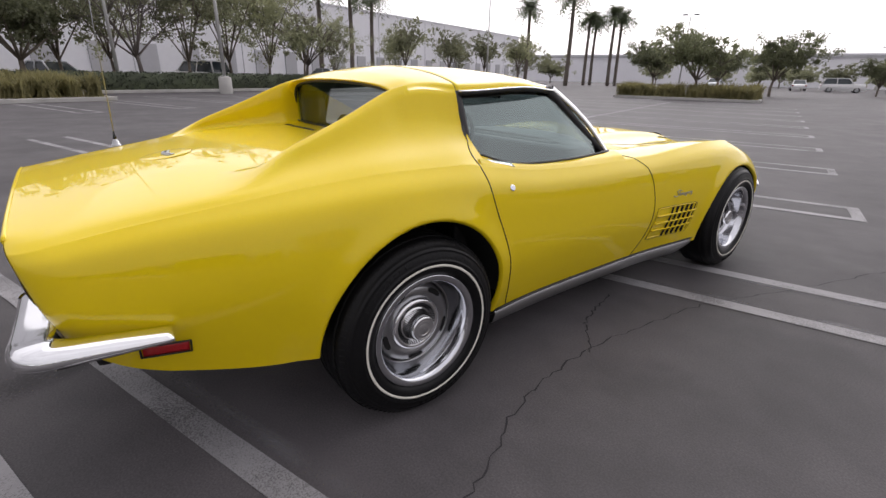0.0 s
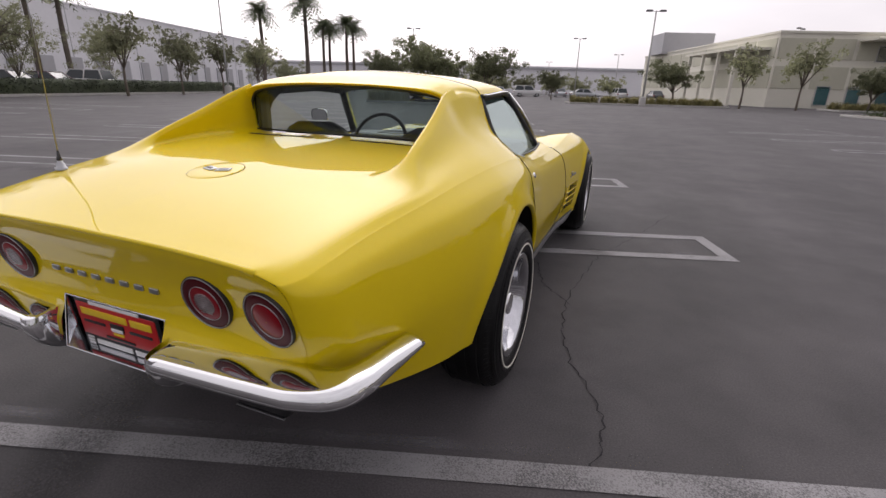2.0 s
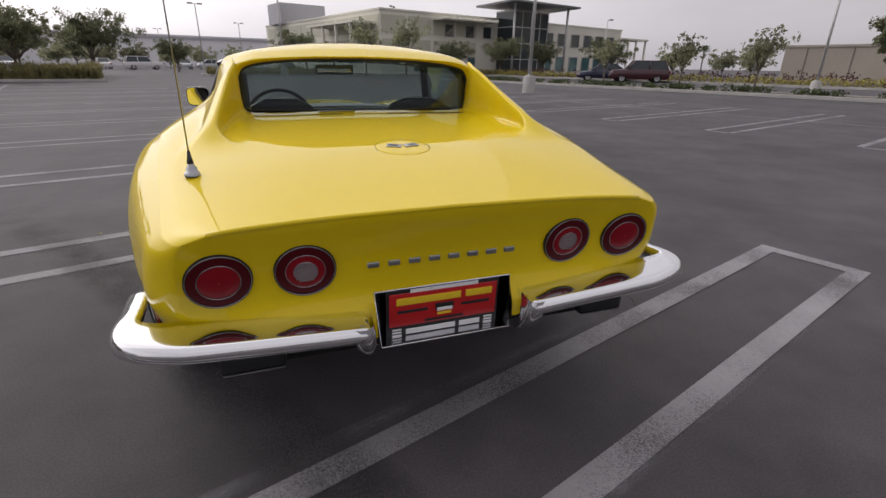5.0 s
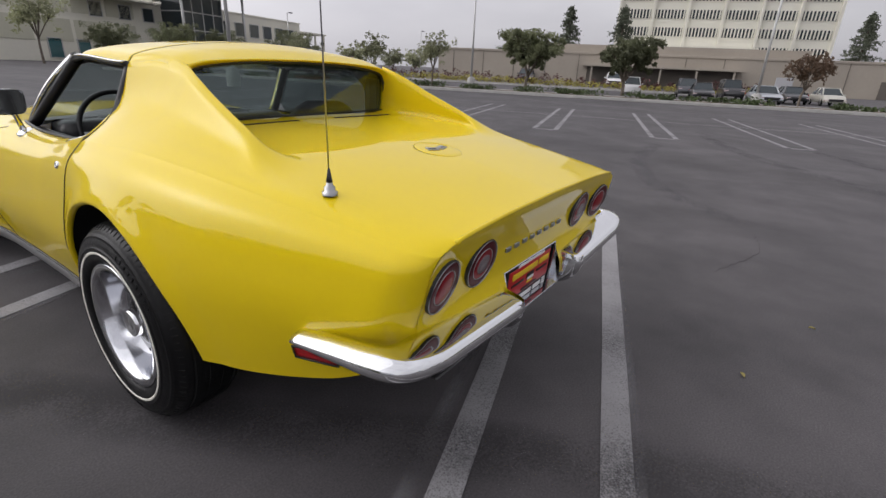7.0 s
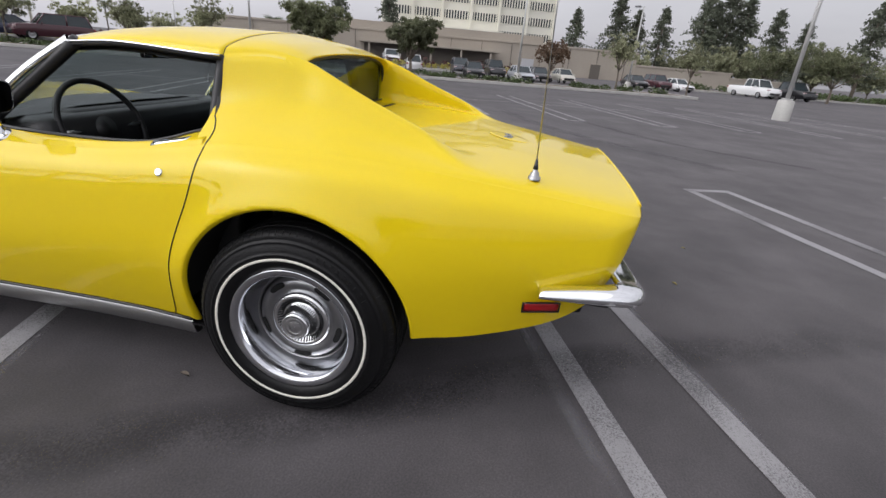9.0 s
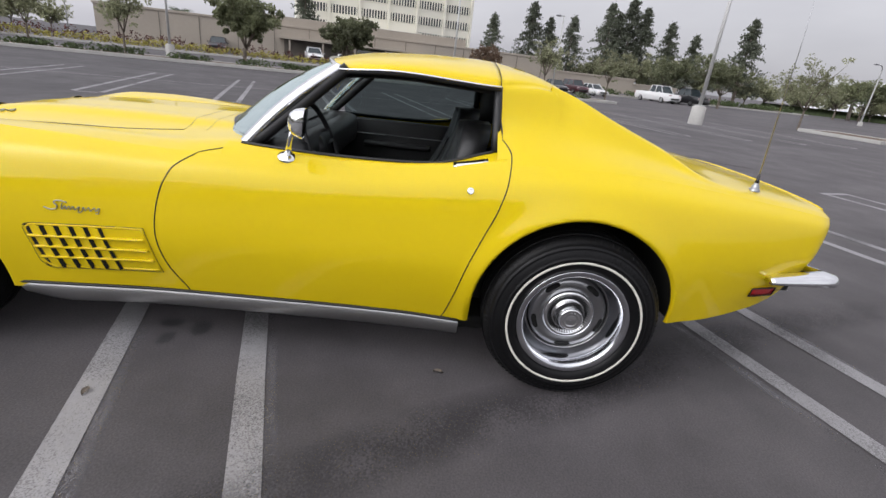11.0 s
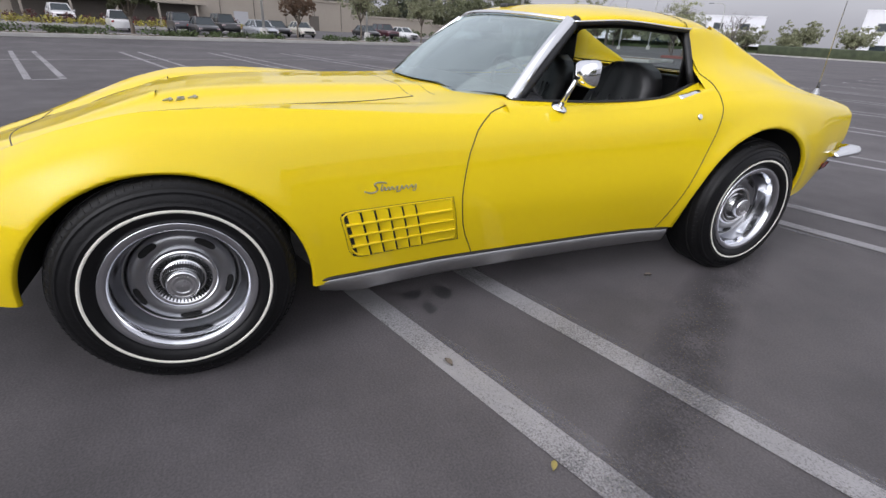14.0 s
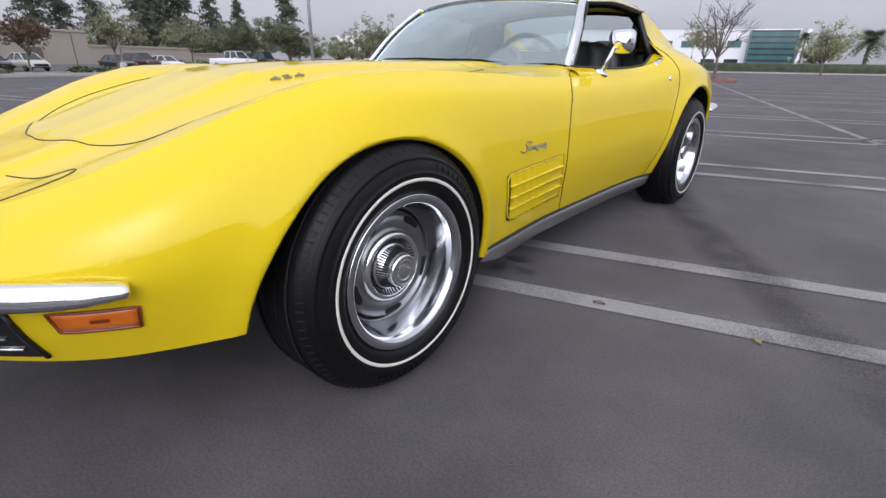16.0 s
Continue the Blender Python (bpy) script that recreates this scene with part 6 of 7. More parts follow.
r = random.Random(5)
shrubs("bunch_grass", "dry tall bunch grass on the islands", [lot(r.uniform(-7.3, .3), r.uniform(31, 33.4), .12) for k in range(64)] + [lot(r.uniform(-23.5, -19.6), r.uniform(1.4, 5.6), .12) for k in range(60)], "grass", .75, .55, 150, 2, upright=True)
shrubs("low_grass", "dry low grass on the far islands", [lot(r.uniform(8.8, 22.2), r.uniform(42.8, 45.2), .12) for k in range(110)] + [lot(r.uniform(31.8, 46.6), r.uniform(42.3, 44.7), .12) for k in range(120)], "grass", .6, .5, 45, 3, upright=True)
shrubs("groundcover", "low green shrubs in the planting strip", [lot(r.uniform(23.9, 24.9), r.uniform(-18, 29), .1) for k in range(90)], "low_green", .32, .42, 70, 4, .07)
shrubs("flowering_shrubs", "yellow-green flowering shrubs in a row", [lot(40.2 + .25 * r.random(), -13.5 + 55 * k / 95, .1) for k in range(95)], "flower", .55, .36, 70, 5, .08)
shrubs("red_shrubs", "dark red shrubs behind the yellow row", [lot(41.2 + .4 * r.random(), -13.5 + 55 * k / 55, .1) for k in range(55)], "red_shrub", .85, .48, 80, 6, .09)
shrubs("verge_shrubs", "low green verge planting", [lot(r.uniform(40.6, 43.5), r.uniform(-59, -28), .1) for k in range(70)], "low_green", .6, .7, 60, 7, .12)


def hedge(label, u0, u1, v0, v1, h, seed):
    """Clipped hedge: a rough box with leaves standing off its faces."""
    q = random.Random(seed)
    bm = bmesh.new()
    ob = tagged(new("hedge"), label, "hedge")
    ob.matrix_basis = LOT
    n = int((v1 - v0) / .35)
    rows = []
    for i in range(n + 1):
        v = v0 + (v1 - v0) * i / n
        w = lambda: q.uniform(-.05, .05)
        rows.append([(u1 + w(), v, 0.1), (u1 + w(), v, h * .5), (u1 - .08 + w(), v, h + w()), ((u0 + u1) / 2, v, h + .03 + w()), (u0 + .08 + w(), v, h + w()), (u0 + w(), v, .1)])
    grid(bm, rows)
    bmesh.ops.recalc_face_normals(bm, faces=bm.faces)
    part("foliage_core", bm, M["hedge"], ob)
    bm = bmesh.new()
    for k in range(int((v1 - v0) * 130)):
        v = q.uniform(v0, v1)
        if q.random() < .55:
            p = Vector((u1 + q.uniform(-.04, .06), v, q.uniform(.12, h)))
        else:
            p = Vector((q.uniform(u0, u1), v, h + q.uniform(-.03, .07)))
        leaf_quad(bm, p, .07 * q.uniform(.6, 1.5), q)
    part("leaves", bm, M["leaf_dark"], ob, smooth=False)
    return ob


hedge("clipped dark green hedge along the lot edge", -28.0, -26.2, -12, 11.0, .92, 1)
hedge("clipped dark green hedge along the lot edge", -28.0, -26.2, 11.02, 49, .92, 2)
hedge("low clipped hedge on the far verge", -50, -48.5, -3, -2, .8, 3)
bm = bmesh.new()
far_hedge = tagged(new("hedge"), "long low clipped hedge on the far verge", "hedge")
box(bm, lot(-8, -72, .6), (58, 1.4, 1.15), .12, 0, LOT.to_3x3())
part("foliage_core", bm, M["hedge"], far_hedge)
bm = bmesh.new()
verge_hedge = tagged(new("hedge"), "low clipped hedge before the white offices", "hedge")
p, q = polar(-33, 84), polar(-62, 88)
box(bm, (p + q) / 2 + Vector((0, 0, .4)), ((q - p).length, 1.6, .8), .12, 0, Matrix.Rotation(math.atan2((q - p).y, (q - p).x), 3, "Z"))
part("foliage_core", bm, M["low_green"], verge_hedge)


# ---- lamp posts ----
def lamp_post(label, height, heads, base=.75):
    ob = thing("street_lamp", label, "street lamp")
    bm = bmesh.new()
    lathe(bm, [(0, .30), (base - .03, .28), (base, .25), (base, .001)], 20, "z")
    part("base", bm, M["concrete"], ob, "round concrete base")
    bm = bmesh.new()
    tube(bm, [(0, 0, base), (0, 0, height)], [.085, .055], 10)
    part("pole", bm, M["metal"], ob)
    bm = bmesh.new()
    box(bm, (0, 0, base + .03), (.28, .28, .05), .01)
    part("base_plate", bm, M["metal"], ob)
    for s in heads:
        bm = bmesh.new()
        tube(bm, [(0, 0, height - .05), (s * .35, 0, height - .02)], .03, 6)
        part("arm", bm, M["metal"], ob)
        bm = bmesh.new()
        box(bm, (s * .55, 0, height), (.5, .32, .14), .02)
        part("lamp_head", bm, M["lamp_head"], ob)
    return ob


double = lamp_post("grey double-headed parking-lot lamp on a round concrete base", 7.6, (-1, 1))
copies(double, [((1.0, 44.0), 15, 1.0), ((10.6, 16.6), 15, .95), ((-7.8, 66), 20, 1.0), (polar(115, 60), 30, 1.0), (polar(92.6, 98), 10, 1.0), (polar(100, 118), 0, .95), (polar(76.5, 66), 60, 1.05)])
single = lamp_post("slim grey parking-lot lamp on a concrete base", 7.4, (1,))
copies(single, [((-25.6, 5.1), 200, 1.1), ((-28.4, .7), 180, 1.05), ((-31.6, 29.3), 20, 1.0), ((26.6, 15.0), 130, .82), ((17.1, -10.8), 100, .92), ((27.6, -1.1), 100, .78), ((34, -8.5), 60, .7), (polar(53, 62), 0, .85), (polar(38.5, 62), 0, .7)])


def arm_lamp(label, height):
    ob = thing("street_lamp", label, "street lamp")
    bm = bmesh.new()
    lathe(bm, [(0, .22), (.4, .2), (.42, .001)], 16, "z")
    part("base", bm, M["concrete"], ob)
    bm = bmesh.new()
    tube(bm, spline([(0, 0, .4), (0, 0, height * .8), (.25, 0, height), (1.5, 0, height + .15)], 5), [.08 - .003 * k for k in range(16)], 8)
    part("pole", bm, M["metal"], ob)
    bm = bmesh.new()
    box(bm, (1.75, 0, height + .13), (.6, .2, .1), .03)
    part("lamp_head", bm, M["lamp_head"], ob)
    return ob


arm = arm_lamp("white curved-arm street lamp on the verge", 5.6)
copies(arm, [((40, -37), 120, .85), ((52, -66), 40, 1.1), ((44, -45), 200, 1.0), (polar(-71, 60), 30, 1.0)])


# ---- buildings ----
def facade(name, label, a, along, length, depth, height, wall="wall_white"):
    """A building with its front's foot line from a, in metres along and behind."""
    ob = thing(name, label, "building")
    ang = math.degrees(math.atan2(along[1], along[0]))
    ob.matrix_basis = pose(a[0], a[1], 0, 0, 0, ang)
    bm = bmesh.new()
    box(bm, (length / 2, depth / 2, height / 2), (length, depth, height), 0)
    part("wall", bm, M[wall], ob, smooth=False)
    bm = bmesh.new()
    box(bm, (length / 2, depth / 2, height + .12), (length + .2, depth + .2, .24), .03)
    part("parapet", bm, M[wall], ob, smooth=False)
    return ob


def window(ob, x, z, w, h, mat="pane", y=-.02, frame="metal"):
    bm = bmesh.new()
    box(bm, (x, y, z), (w, .10, h), 0)
    p = part("window", bm, M[mat], ob, smooth=False)
    bm = bmesh.new()
    for c, s in (((x, y - .04, z + h / 2), (w + .1, .12, .08)), ((x, y - .04, z - h / 2), (w + .1, .12, .08)), ((x - w / 2, y - .04, z), (.08, .12, h)), ((x + w / 2, y - .04, z), (.08, .12, h))):
        box(bm, c, s, 0)
    part("window_frame", bm, M[frame], p, smooth=False)
    return p


# long white warehouse behind the hedge: front runs along the rows of stalls
wh = facade("warehouse", "long white tilt-up warehouse with grey lower wall panels", (-40, -37), (V.x, V.y), 126, 40, 9.3)
for k in range(30):
    bm = bmesh.new()
    box(bm, (3 + 4.2 * k, -.06, 1.7), (1.7, .16, 3.4), .02)
    part("grey_panel", bm, M["wall_grey"], wh, smooth=False)
for k in range(22):
    bm = bmesh.new()
    box(bm, (3 + 5.8 * k, -.02, 4.8), (.06, .06, 8.6), 0)
    part("panel_joint", bm, M["wall_grey"], wh, smooth=False)
for k in range(5):
    bm = bmesh.new()
    box(bm, (12 + 24 * k, -.2, 6.6), (.3, .3, .3), .03)
    part("wall_light", bm, M["lamp_head"], wh, smooth=False)

far_b = facade("far_warehouse", "long pale low building beyond the trees", lot(-80, 138), (U.x, U.y), 190, 30, 7.0, "wall_white")
bm = bmesh.new()
box(bm, (95, -.1, 6.6), (190.2, .3, .5), 0)
part("roof_band", bm, M["wall_grey"], far_b, smooth=False)

# two-storey cream office with olive panels, a glass pavilion and a colonnade
c0 = Vector((13.1, 59.1, 0))
off = facade("office_building", "two-storey cream office building with pale olive panels and glass entrance", c0, (U.x, U.y), 50, 42, 7.3, "wall_cream")
for k in range(4):
    for zc, h in ((5.85, 2.0), (3.05, 2.2)):
        bm = bmesh.new()
        box(bm, (1.9 + 3.9 * k, -.02, zc), (3.5, .10, h), .02)
        part("panel", bm, M["wall_olive"], off, smooth=False)
for k in range(10):
    for zc, h in ((5.85, 2.0), (3.05, 2.2)):
        bm = bmesh.new()
        box(bm, (-.02, 2.1 + 4.1 * k, zc), (.10, 3.7, h), .02)
        part("panel", bm, M["wall_olive"], off, smooth=False)
for x in (10.6, 14.2, 17.4):
    window(off, x, 5.5, 1.5, 1.5)
for x in (5.5, 8.6, 11.6, 14.6):
    window(off, x, 1.3, 1.4, 1.9, "pane_teal")
for x in (30.5, 33.8, 37.1, 40.4, 43.6, 46.8):
    window(off, x, 5.2, 2.1, 1.9)
    window(off, x, 1.6, 2.1, 2.2, "pane_teal")
bm = bmesh.new()
box(bm, (23, -1.4, 4.2), (7.0, 3.6, 8.4), 0)
pav = part("glass_pavilion", bm, M["pane"], off, "dark glass entrance pavilion", smooth=False)
for z in (.1, 2.1, 4.2, 6.3, 8.3):
    bm = bmesh.new()
    box(bm, (23, -1.4, z), (7.1, 3.7, .12), 0)
    part("mullion", bm, M["metal"], pav, smooth=False)
for x in (19.5, 21.2, 23, 24.8, 26.5):
    bm = bmesh.new()
    box(bm, (x, -3.22, 4.2), (.12, .1, 8.4), 0)
    part("mullion", bm, M["metal"], pav, smooth=False)
bm = bmesh.new()
box(bm, (23, -2.6, 9.0), (13.5, 7.5, .25), .03, 0, Matrix.Rotation(radians(-2), 3, "X"))
part("canopy", bm, M["lamp_head"], off, smooth=False)
for x in (17.6, 28.4):
    bm = bmesh.new()
    tube(bm, [(x, -5.2, 0), (x, -5.2, 9)], .16, 10)
    part("column", bm, M["metal"], off)
bm = bmesh.new()
box(bm, (12.5, -1.3, 6.7), (9.5, 2.4, .18), 0)
for k in range(8):
    box(bm, (8.4 + 1.2 * k, -2.4, 6.85), (.12, 1.2, .22), 0)
part("trellis", bm, M["wall_cream"], off, smooth=False)
bm = bmesh.new()
box(bm, (53.5, 1.5, 6.0), (8, 5, .3), 0)
part("colonnade_roof", bm, M["wall_cream"], off, smooth=False)
for x in (51.5, 54, 57):
    bm = bmesh.new()
    box(bm, (x, -.7, 3), (.3, .3, 6), .03)
    part("column", bm, M["wall_cream"], off, smooth=False)
bm = bmesh.new()
box(bm, (-1.6, 8, 5.9), (3.4, 14, .25), 0)
for k in range(4):
    box(bm, (-3.0, 2 + 4 * k, 2.9), (.3, .3, 5.8), 0)
part("side_arcade", bm, M["wall_cream"], off, smooth=False)
bm = bmesh.new()
box(bm, (3, 34, 8.9), (8, 6, 3.2), .03)
part("penthouse", bm, M["wall_grey"], off, smooth=False)

# tan block building with a shade-toned slab for its loading recess, in line with the rows
tan = facade("block_building", "long low tan block building with a shaded recess", (50.6, 35.3), (-V.x, -V.y), 53, 14, 3.3, "wall_tan")
# nothing is cut in: the slab's dark colour is the recess's shade
bm = bmesh.new()
box(bm, (26, -.05, 1.0), (15.5, .14, 2.0), 0)
part("recess", bm, M["wall_dark"], tan, smooth=False)
bm = bmesh.new()
box(bm, (26, -1.0, 2.15), (16.5, 2.2, .22), .02)
part("canopy", bm, M["wall_tan"], tan, smooth=False)
for k in range(5):
    bm = bmesh.new()
    box(bm, (18.8 + 3.6 * k, -1.9, 1.0), (.18, .18, 2.1), 0)
    part("post", bm, M["wall_tan"], tan, smooth=False)
# the doorway's shaded inside is likewise a dark slab on the wall
bm = bmesh.new()
box(bm, (47.5, -.05, .85), (1.3, .14, 1.7), 0)
part("doorway", bm, M["wall_dark"], tan, smooth=False)
bm = bmesh.new()
box(bm, (38.4, -.05, .95), (1.6, .14, 1.5), 0)
part("door", bm, M["wall_grey"], tan, smooth=False)
for k in range(14):
    bm = bmesh.new()
    box(bm, (2 + 3.8 * k, -.03, 1.65), (.05, .07, 3.2), 0)
    part("joint", bm, M["wall_dark"], tan, smooth=False)
bm = bmesh.new()
box(bm, (26.5, 4, 3.9), (28, 6, 1.0), 0)
part("upper_wall", bm, M["wall_tan"], tan, smooth=False)
low_wall = facade("block_wall", "low tan block wall beside the drive", (67, -15.1), (-V.x, -V.y), 14, .4, 1.9, "wall_tan")
low_wall2 = facade("block_wall", "low tan block wall beside the drive", (71.3, -28.4), (-V.x, -V.y), 8, .4, 1.3, "wall_tan")

# office tower with rows of narrow windows
tw = facade("office_tower", "pale concrete office tower with rows of dark slit windows", (118, 34.5), (-V.x, -V.y), 42.5, 20, 32, "wall_cream")
for row in range(7):
    zc = 7.2 + 3.55 * row
    for bay in range(6):
        if row == 0 and 1 <= bay <= 3:
            continue
        x = 3.6 + 7.05 * bay
        bm = bmesh.new()
        box(bm, (x, -.02, zc), (6.0, .12, 1.75), 0)
        band = part("window_band", bm, M["pane"], tw, smooth=False)
        bm = bmesh.new()
        for k in range(9):
            box(bm, (x - 2.7 + .68 * k, -.14, zc), (.26, .2, 1.75), 0)
        part("mullion_grid", bm, M["wall_cream"], band, smooth=False)
for bay in range(7):
    bm = bmesh.new()
    box(bm, (.1 + 7.05 * bay, -.3, 16), (.5, .6, 32), 0)
    part("rib", bm, M["wall_cream"], tw, smooth=False)
bm = bmesh.new()
box(bm, (17, -3, 6.3), (22, 6, 2.6), 0)
part("podium", bm, M["wall_cream"], tw, smooth=False)

# white buildings beyond the far verge
wb = facade("white_office", "long white two-storey office with teal windows and a slanted glass front", polar(-62, 135), (-.93, -.37), 52, 20, 8.6)
for k in range(9):
    window(wb, 4 + 5 * k, 5.6, 3.0, 1.5, "pane_teal" if k > 2 else "pane")
    window(wb, 4 + 5 * k, 1.5, 3.0, 1.6, "pane")
bm = bmesh.new()
box(bm, (46.5, -1.0, 4.2), (9.5, 2.2, 8.4), 0)
gf = part("glass_front", bm, M["pane_teal"], wb, smooth=False)
for k in range(7):
    bm = bmesh.new()
    box(bm, (46.5, -2.12, .8 + 1.25 * k), (9.5, .1, .35), 0)
    part("mullion", bm, M["pane"], gf, smooth=False)
bm = bmesh.new()
box(bm, (52.3, -1.2, 4.2), (.9, 3.2, 9.0), 0, 0, Matrix.Rotation(radians(8), 3, "Y"))
part("slanted_wall", bm, M["wall_white"], wb, smooth=False)
wb2 = facade("white_office", "white two-storey office with small dark windows behind trees", polar(-36, 125), (-.80, -.60), 40, 18, 6.2)
for k in range(8):
    window(wb2, 3 + 4.8 * k, 4.4, 1.8, 1.2)
bm = bmesh.new()
box(bm, (20, -.6, 2.6), (5.5, 1.4, 5.2), 0)
part("entrance", bm, M["pane"], wb2, smooth=False)


# ---- parked vehicles ----
def vehicle(name, label, paint, kind="sedan"):
    ob = thing(name, label, "car" if kind != "pickup" else "truck")
    L, W, H = {"sedan": (4.6, 1.78, 1.45), "suv": (4.7, 1.85, 1.72), "pickup": (5.6, 1.95, 1.85), "beetle": (4.0, 1.72, 1.48), "jeep": (4.2, 1.8, 1.8)}[kind]
    belt = H * (.62 if kind in ("sedan", "beetle") else .60)
    low = curve((-L / 2, .34), (-L / 2 + .3, .25), (L / 2 - .3, .25), (L / 2, .36))
    if kind == "sedan":
        up = curve((-L / 2, belt * .86), (-L / 2 + .25, belt * .98), (-.9, belt), (.9, belt * .97), (L / 2 - .3, belt * .80), (L / 2, belt * .55))
    elif kind == "beetle":
        up = curve((-L / 2, belt * .6), (-L / 2 + .5, belt), (0, belt), (L / 2 - .7, belt * .98), (L / 2, belt * .5))
    else:
        up = curve((-L / 2, belt * .95), (-.9, belt), (.9, belt), (L / 2 - .25, belt * .92), (L / 2, belt * .7))
    bm = bmesh.new()
    rows = []
    for y in span(-L / 2, L / 2, .12):
        t = abs(y) / (L / 2)
        w = W / 2 * (1 - .10 * t ** 5)
        z0, z1 = low(y), up(y)
        half = spline([(w * .92, z0), (w, z0 + .45 * (z1 - z0)), (w * .96, z0 + .9 * (z1 - z0)), (w * .84, z1), (0, z1 + .03)], 3)
        rows.append([(-x, y, z) for x, z in half] + [(x, y, z) for x, z in reversed(half[:-1])])
    vs = grid(bm, rows)
    bm.faces.new(vs[0])
    bm.faces.new(vs[-1])
    bmesh.ops.recalc_face_normals(bm, faces=bm.faces)
    part("body", bm, M[paint], ob)
    y0, y1, y2, y3 = {"sedan": (-1.75, -1.0, .35, 1.05), "suv": (-2.2, -1.95, .45, 1.0), "pickup": (-.55, -.42, 1.0, 1.5), "beetle": (-1.6, -.7, .4, 1.1), "jeep": (-1.95, -1.85, .35, .7)}[kind]
    w = W / 2
    bm = bmesh.new()
    rows = [[(-w * .86, y, z - .02), (-w * k, yy, zz), (w * k, yy, zz), (w * .86, y, z - .02)] for y, z, yy, zz, k in ((y0, up(y0), y1, H - .03, .66), (y3, up(y3), y2, H - .03, .66))]
    a, b = rows
    grid(bm, [[a[0], a[1], a[2], a[3]], [b[0], b[1], b[2], b[3]]])
    bm.faces.new([bm.verts.new(p) for p in a])
    bm.faces.new([bm.verts.new(p) for p in b])
    bmesh.ops.recalc_face_normals(bm, faces=bm.faces)
    part("cabin_glass", bm, M["pane"], ob, smooth=False)
    bm = bmesh.new()
    box(bm, (0, (y1 + y2) / 2, H - .02), (w * 1.36, y2 - y1 + .06, .07), .03)
    for s in (-1, 1):
        for q, qq in (((s * w * .87, y0, up(y0)), (s * w * .68, y1, H - .02)), ((s * w * .87, y3, up(y3)), (s * w * .68, y2, H - .02)), ((s * w * .87, (y0 + y3) / 2 - .1, belt), (s * w * .68, (y1 + y2) / 2, H - .02))):
            tube(bm, [q, qq], .045, 6)
    part("roof", bm, M[paint], ob)
    wy = L * .295
    for y in (-wy, wy):
        for s in (-1, 1):
            bm = bmesh.new()
            lathe(bm, [(s * .0, .33), (s * .10, .335), (s * .12, .30), (s * .12, .22)], 24, at=(s * (w - .13), y, .335))
            tyre = part("wheel", bm, M["rubber"], ob)
            bm = bmesh.new()
            lathe(bm, [(s * .115, .22), (s * .09, .12), (s * .11, .05), (s * .11, .001)], 20, at=(s * (w - .13), y, .335))
            part("rim", bm, M["satin"], tyre)
    for s in (-1, 1):
        bm = bmesh.new()
        box(bm, (s * w * .74, L / 2 - .14, up(L / 2 - .14) - .08), (.34, .16, .14), .03)
        part("headlight", bm, M["lamp_clear"], ob)
        bm = bmesh.new()
        box(bm, (s * w * .82, -L / 2 + .03, belt * .80), (.22, .10, .16), .02)
        part("tail_light", bm, M["lamp_red"], ob)
        bm = bmesh.new()
        box(bm, (s * (w + .08), y3 - .25, up(y3) + .05), (.16, .08, .12), .02)
        part("side_mirror", bm, M[paint], ob)
    bm = bmesh.new()
    box(bm, (0, L / 2 - .02, .52), (W * .62, .10, .20), .03)
    part("front_grille", bm, M["black"], ob)
    if kind == "pickup":
        bm = bmesh.new()
        box(bm, (0, -1.65, belt + .015), (W * .76, 1.9, .04), 0)
        part("cargo_bed", bm, M["black"], ob)
    return ob


def park(ob, x, y, turn, size=1.0):
    ob.matrix_basis = pose(x, y, 0, 0, 0, turn) @ Matrix.Scale(size, 4)


park(vehicle("pickup_truck", "white pickup truck seen from behind across the drive", "car_white", "pickup"), 33.5, 6.5, -75, .6)
park(vehicle("sedan", "black sedan parked nose out", "car_black"), 32, 2.0, 104, .68)
park(vehicle("off_roader", "boxy black off-roader parked by the shrubs", "car_black", "jeep"), 35, 0.8, 106, .68)
park(vehicle("suv", "dark grey sport utility parked behind a sedan", "car_grey", "suv"), 35.2, 3.4, 104, .68)
park(vehicle("sedan", "silver-blue sedan parked nose out", "car_silver"), 32, -1.2, 108, .68)
park(vehicle("sedan", "black sedan parked in a row", "car_black"), 35.5, -2.4, 106, .68)
park(vehicle("small_car", "rounded beige small car parked in a row", "car_beige", "beetle"), 36.2, -4.2, 108, .68)
park(vehicle("sedan", "dark sedan parked by the block wall", "car_black"), 41.5, -10.4, 104, .68)
park(vehicle("suv", "dark maroon sport utility by the block wall", "car_maroon", "suv"), 43, -12.5, 104, .68)
park(vehicle("sedan", "white sedan parked by the block wall", "car_white"), 42, -13.9, 112, .68)
park(vehicle("pickup_truck", "white pickup truck with a covered bed on the drive", "car_white", "pickup"), 45, -21, 112, .8)
park(vehicle("utility_trailer", "dark flat trailer behind the white pickup", "car_black", "pickup"), 45.5, -24, 112, .8)
park(vehicle("sedan", "white sedan in the shade of the block building", "car_white"), 54, 14, 110)
park(vehicle("sedan", "dark sedan under the building canopy", "car_grey"), 53, 24, 110)
park(vehicle("sedan", "dark blue sedan parked before the office", "car_navy"), 28.2, 35.0, 60)
park(vehicle("suv", "dark maroon sport utility before the office", "car_maroon", "suv"), 29.2, 31.6, 60)
park(vehicle("suv", "white sport utility parked far across the lot", "car_white", "suv"), -16.6, 77, -70)
park(vehicle("sedan", "grey sedan in the far rows", "car_silver"), -8, 80, -70)
park(vehicle("suv", "white van-like car in the far rows", "car_white", "suv"), -3, 82, 20)
park(vehicle("sedan", "silver sedan in the far rows", "car_silver"), -12.5, 84, 15)
park(vehicle("sedan", "dark sedan in the far rows", "car_grey"), 2.5, 83, 15)
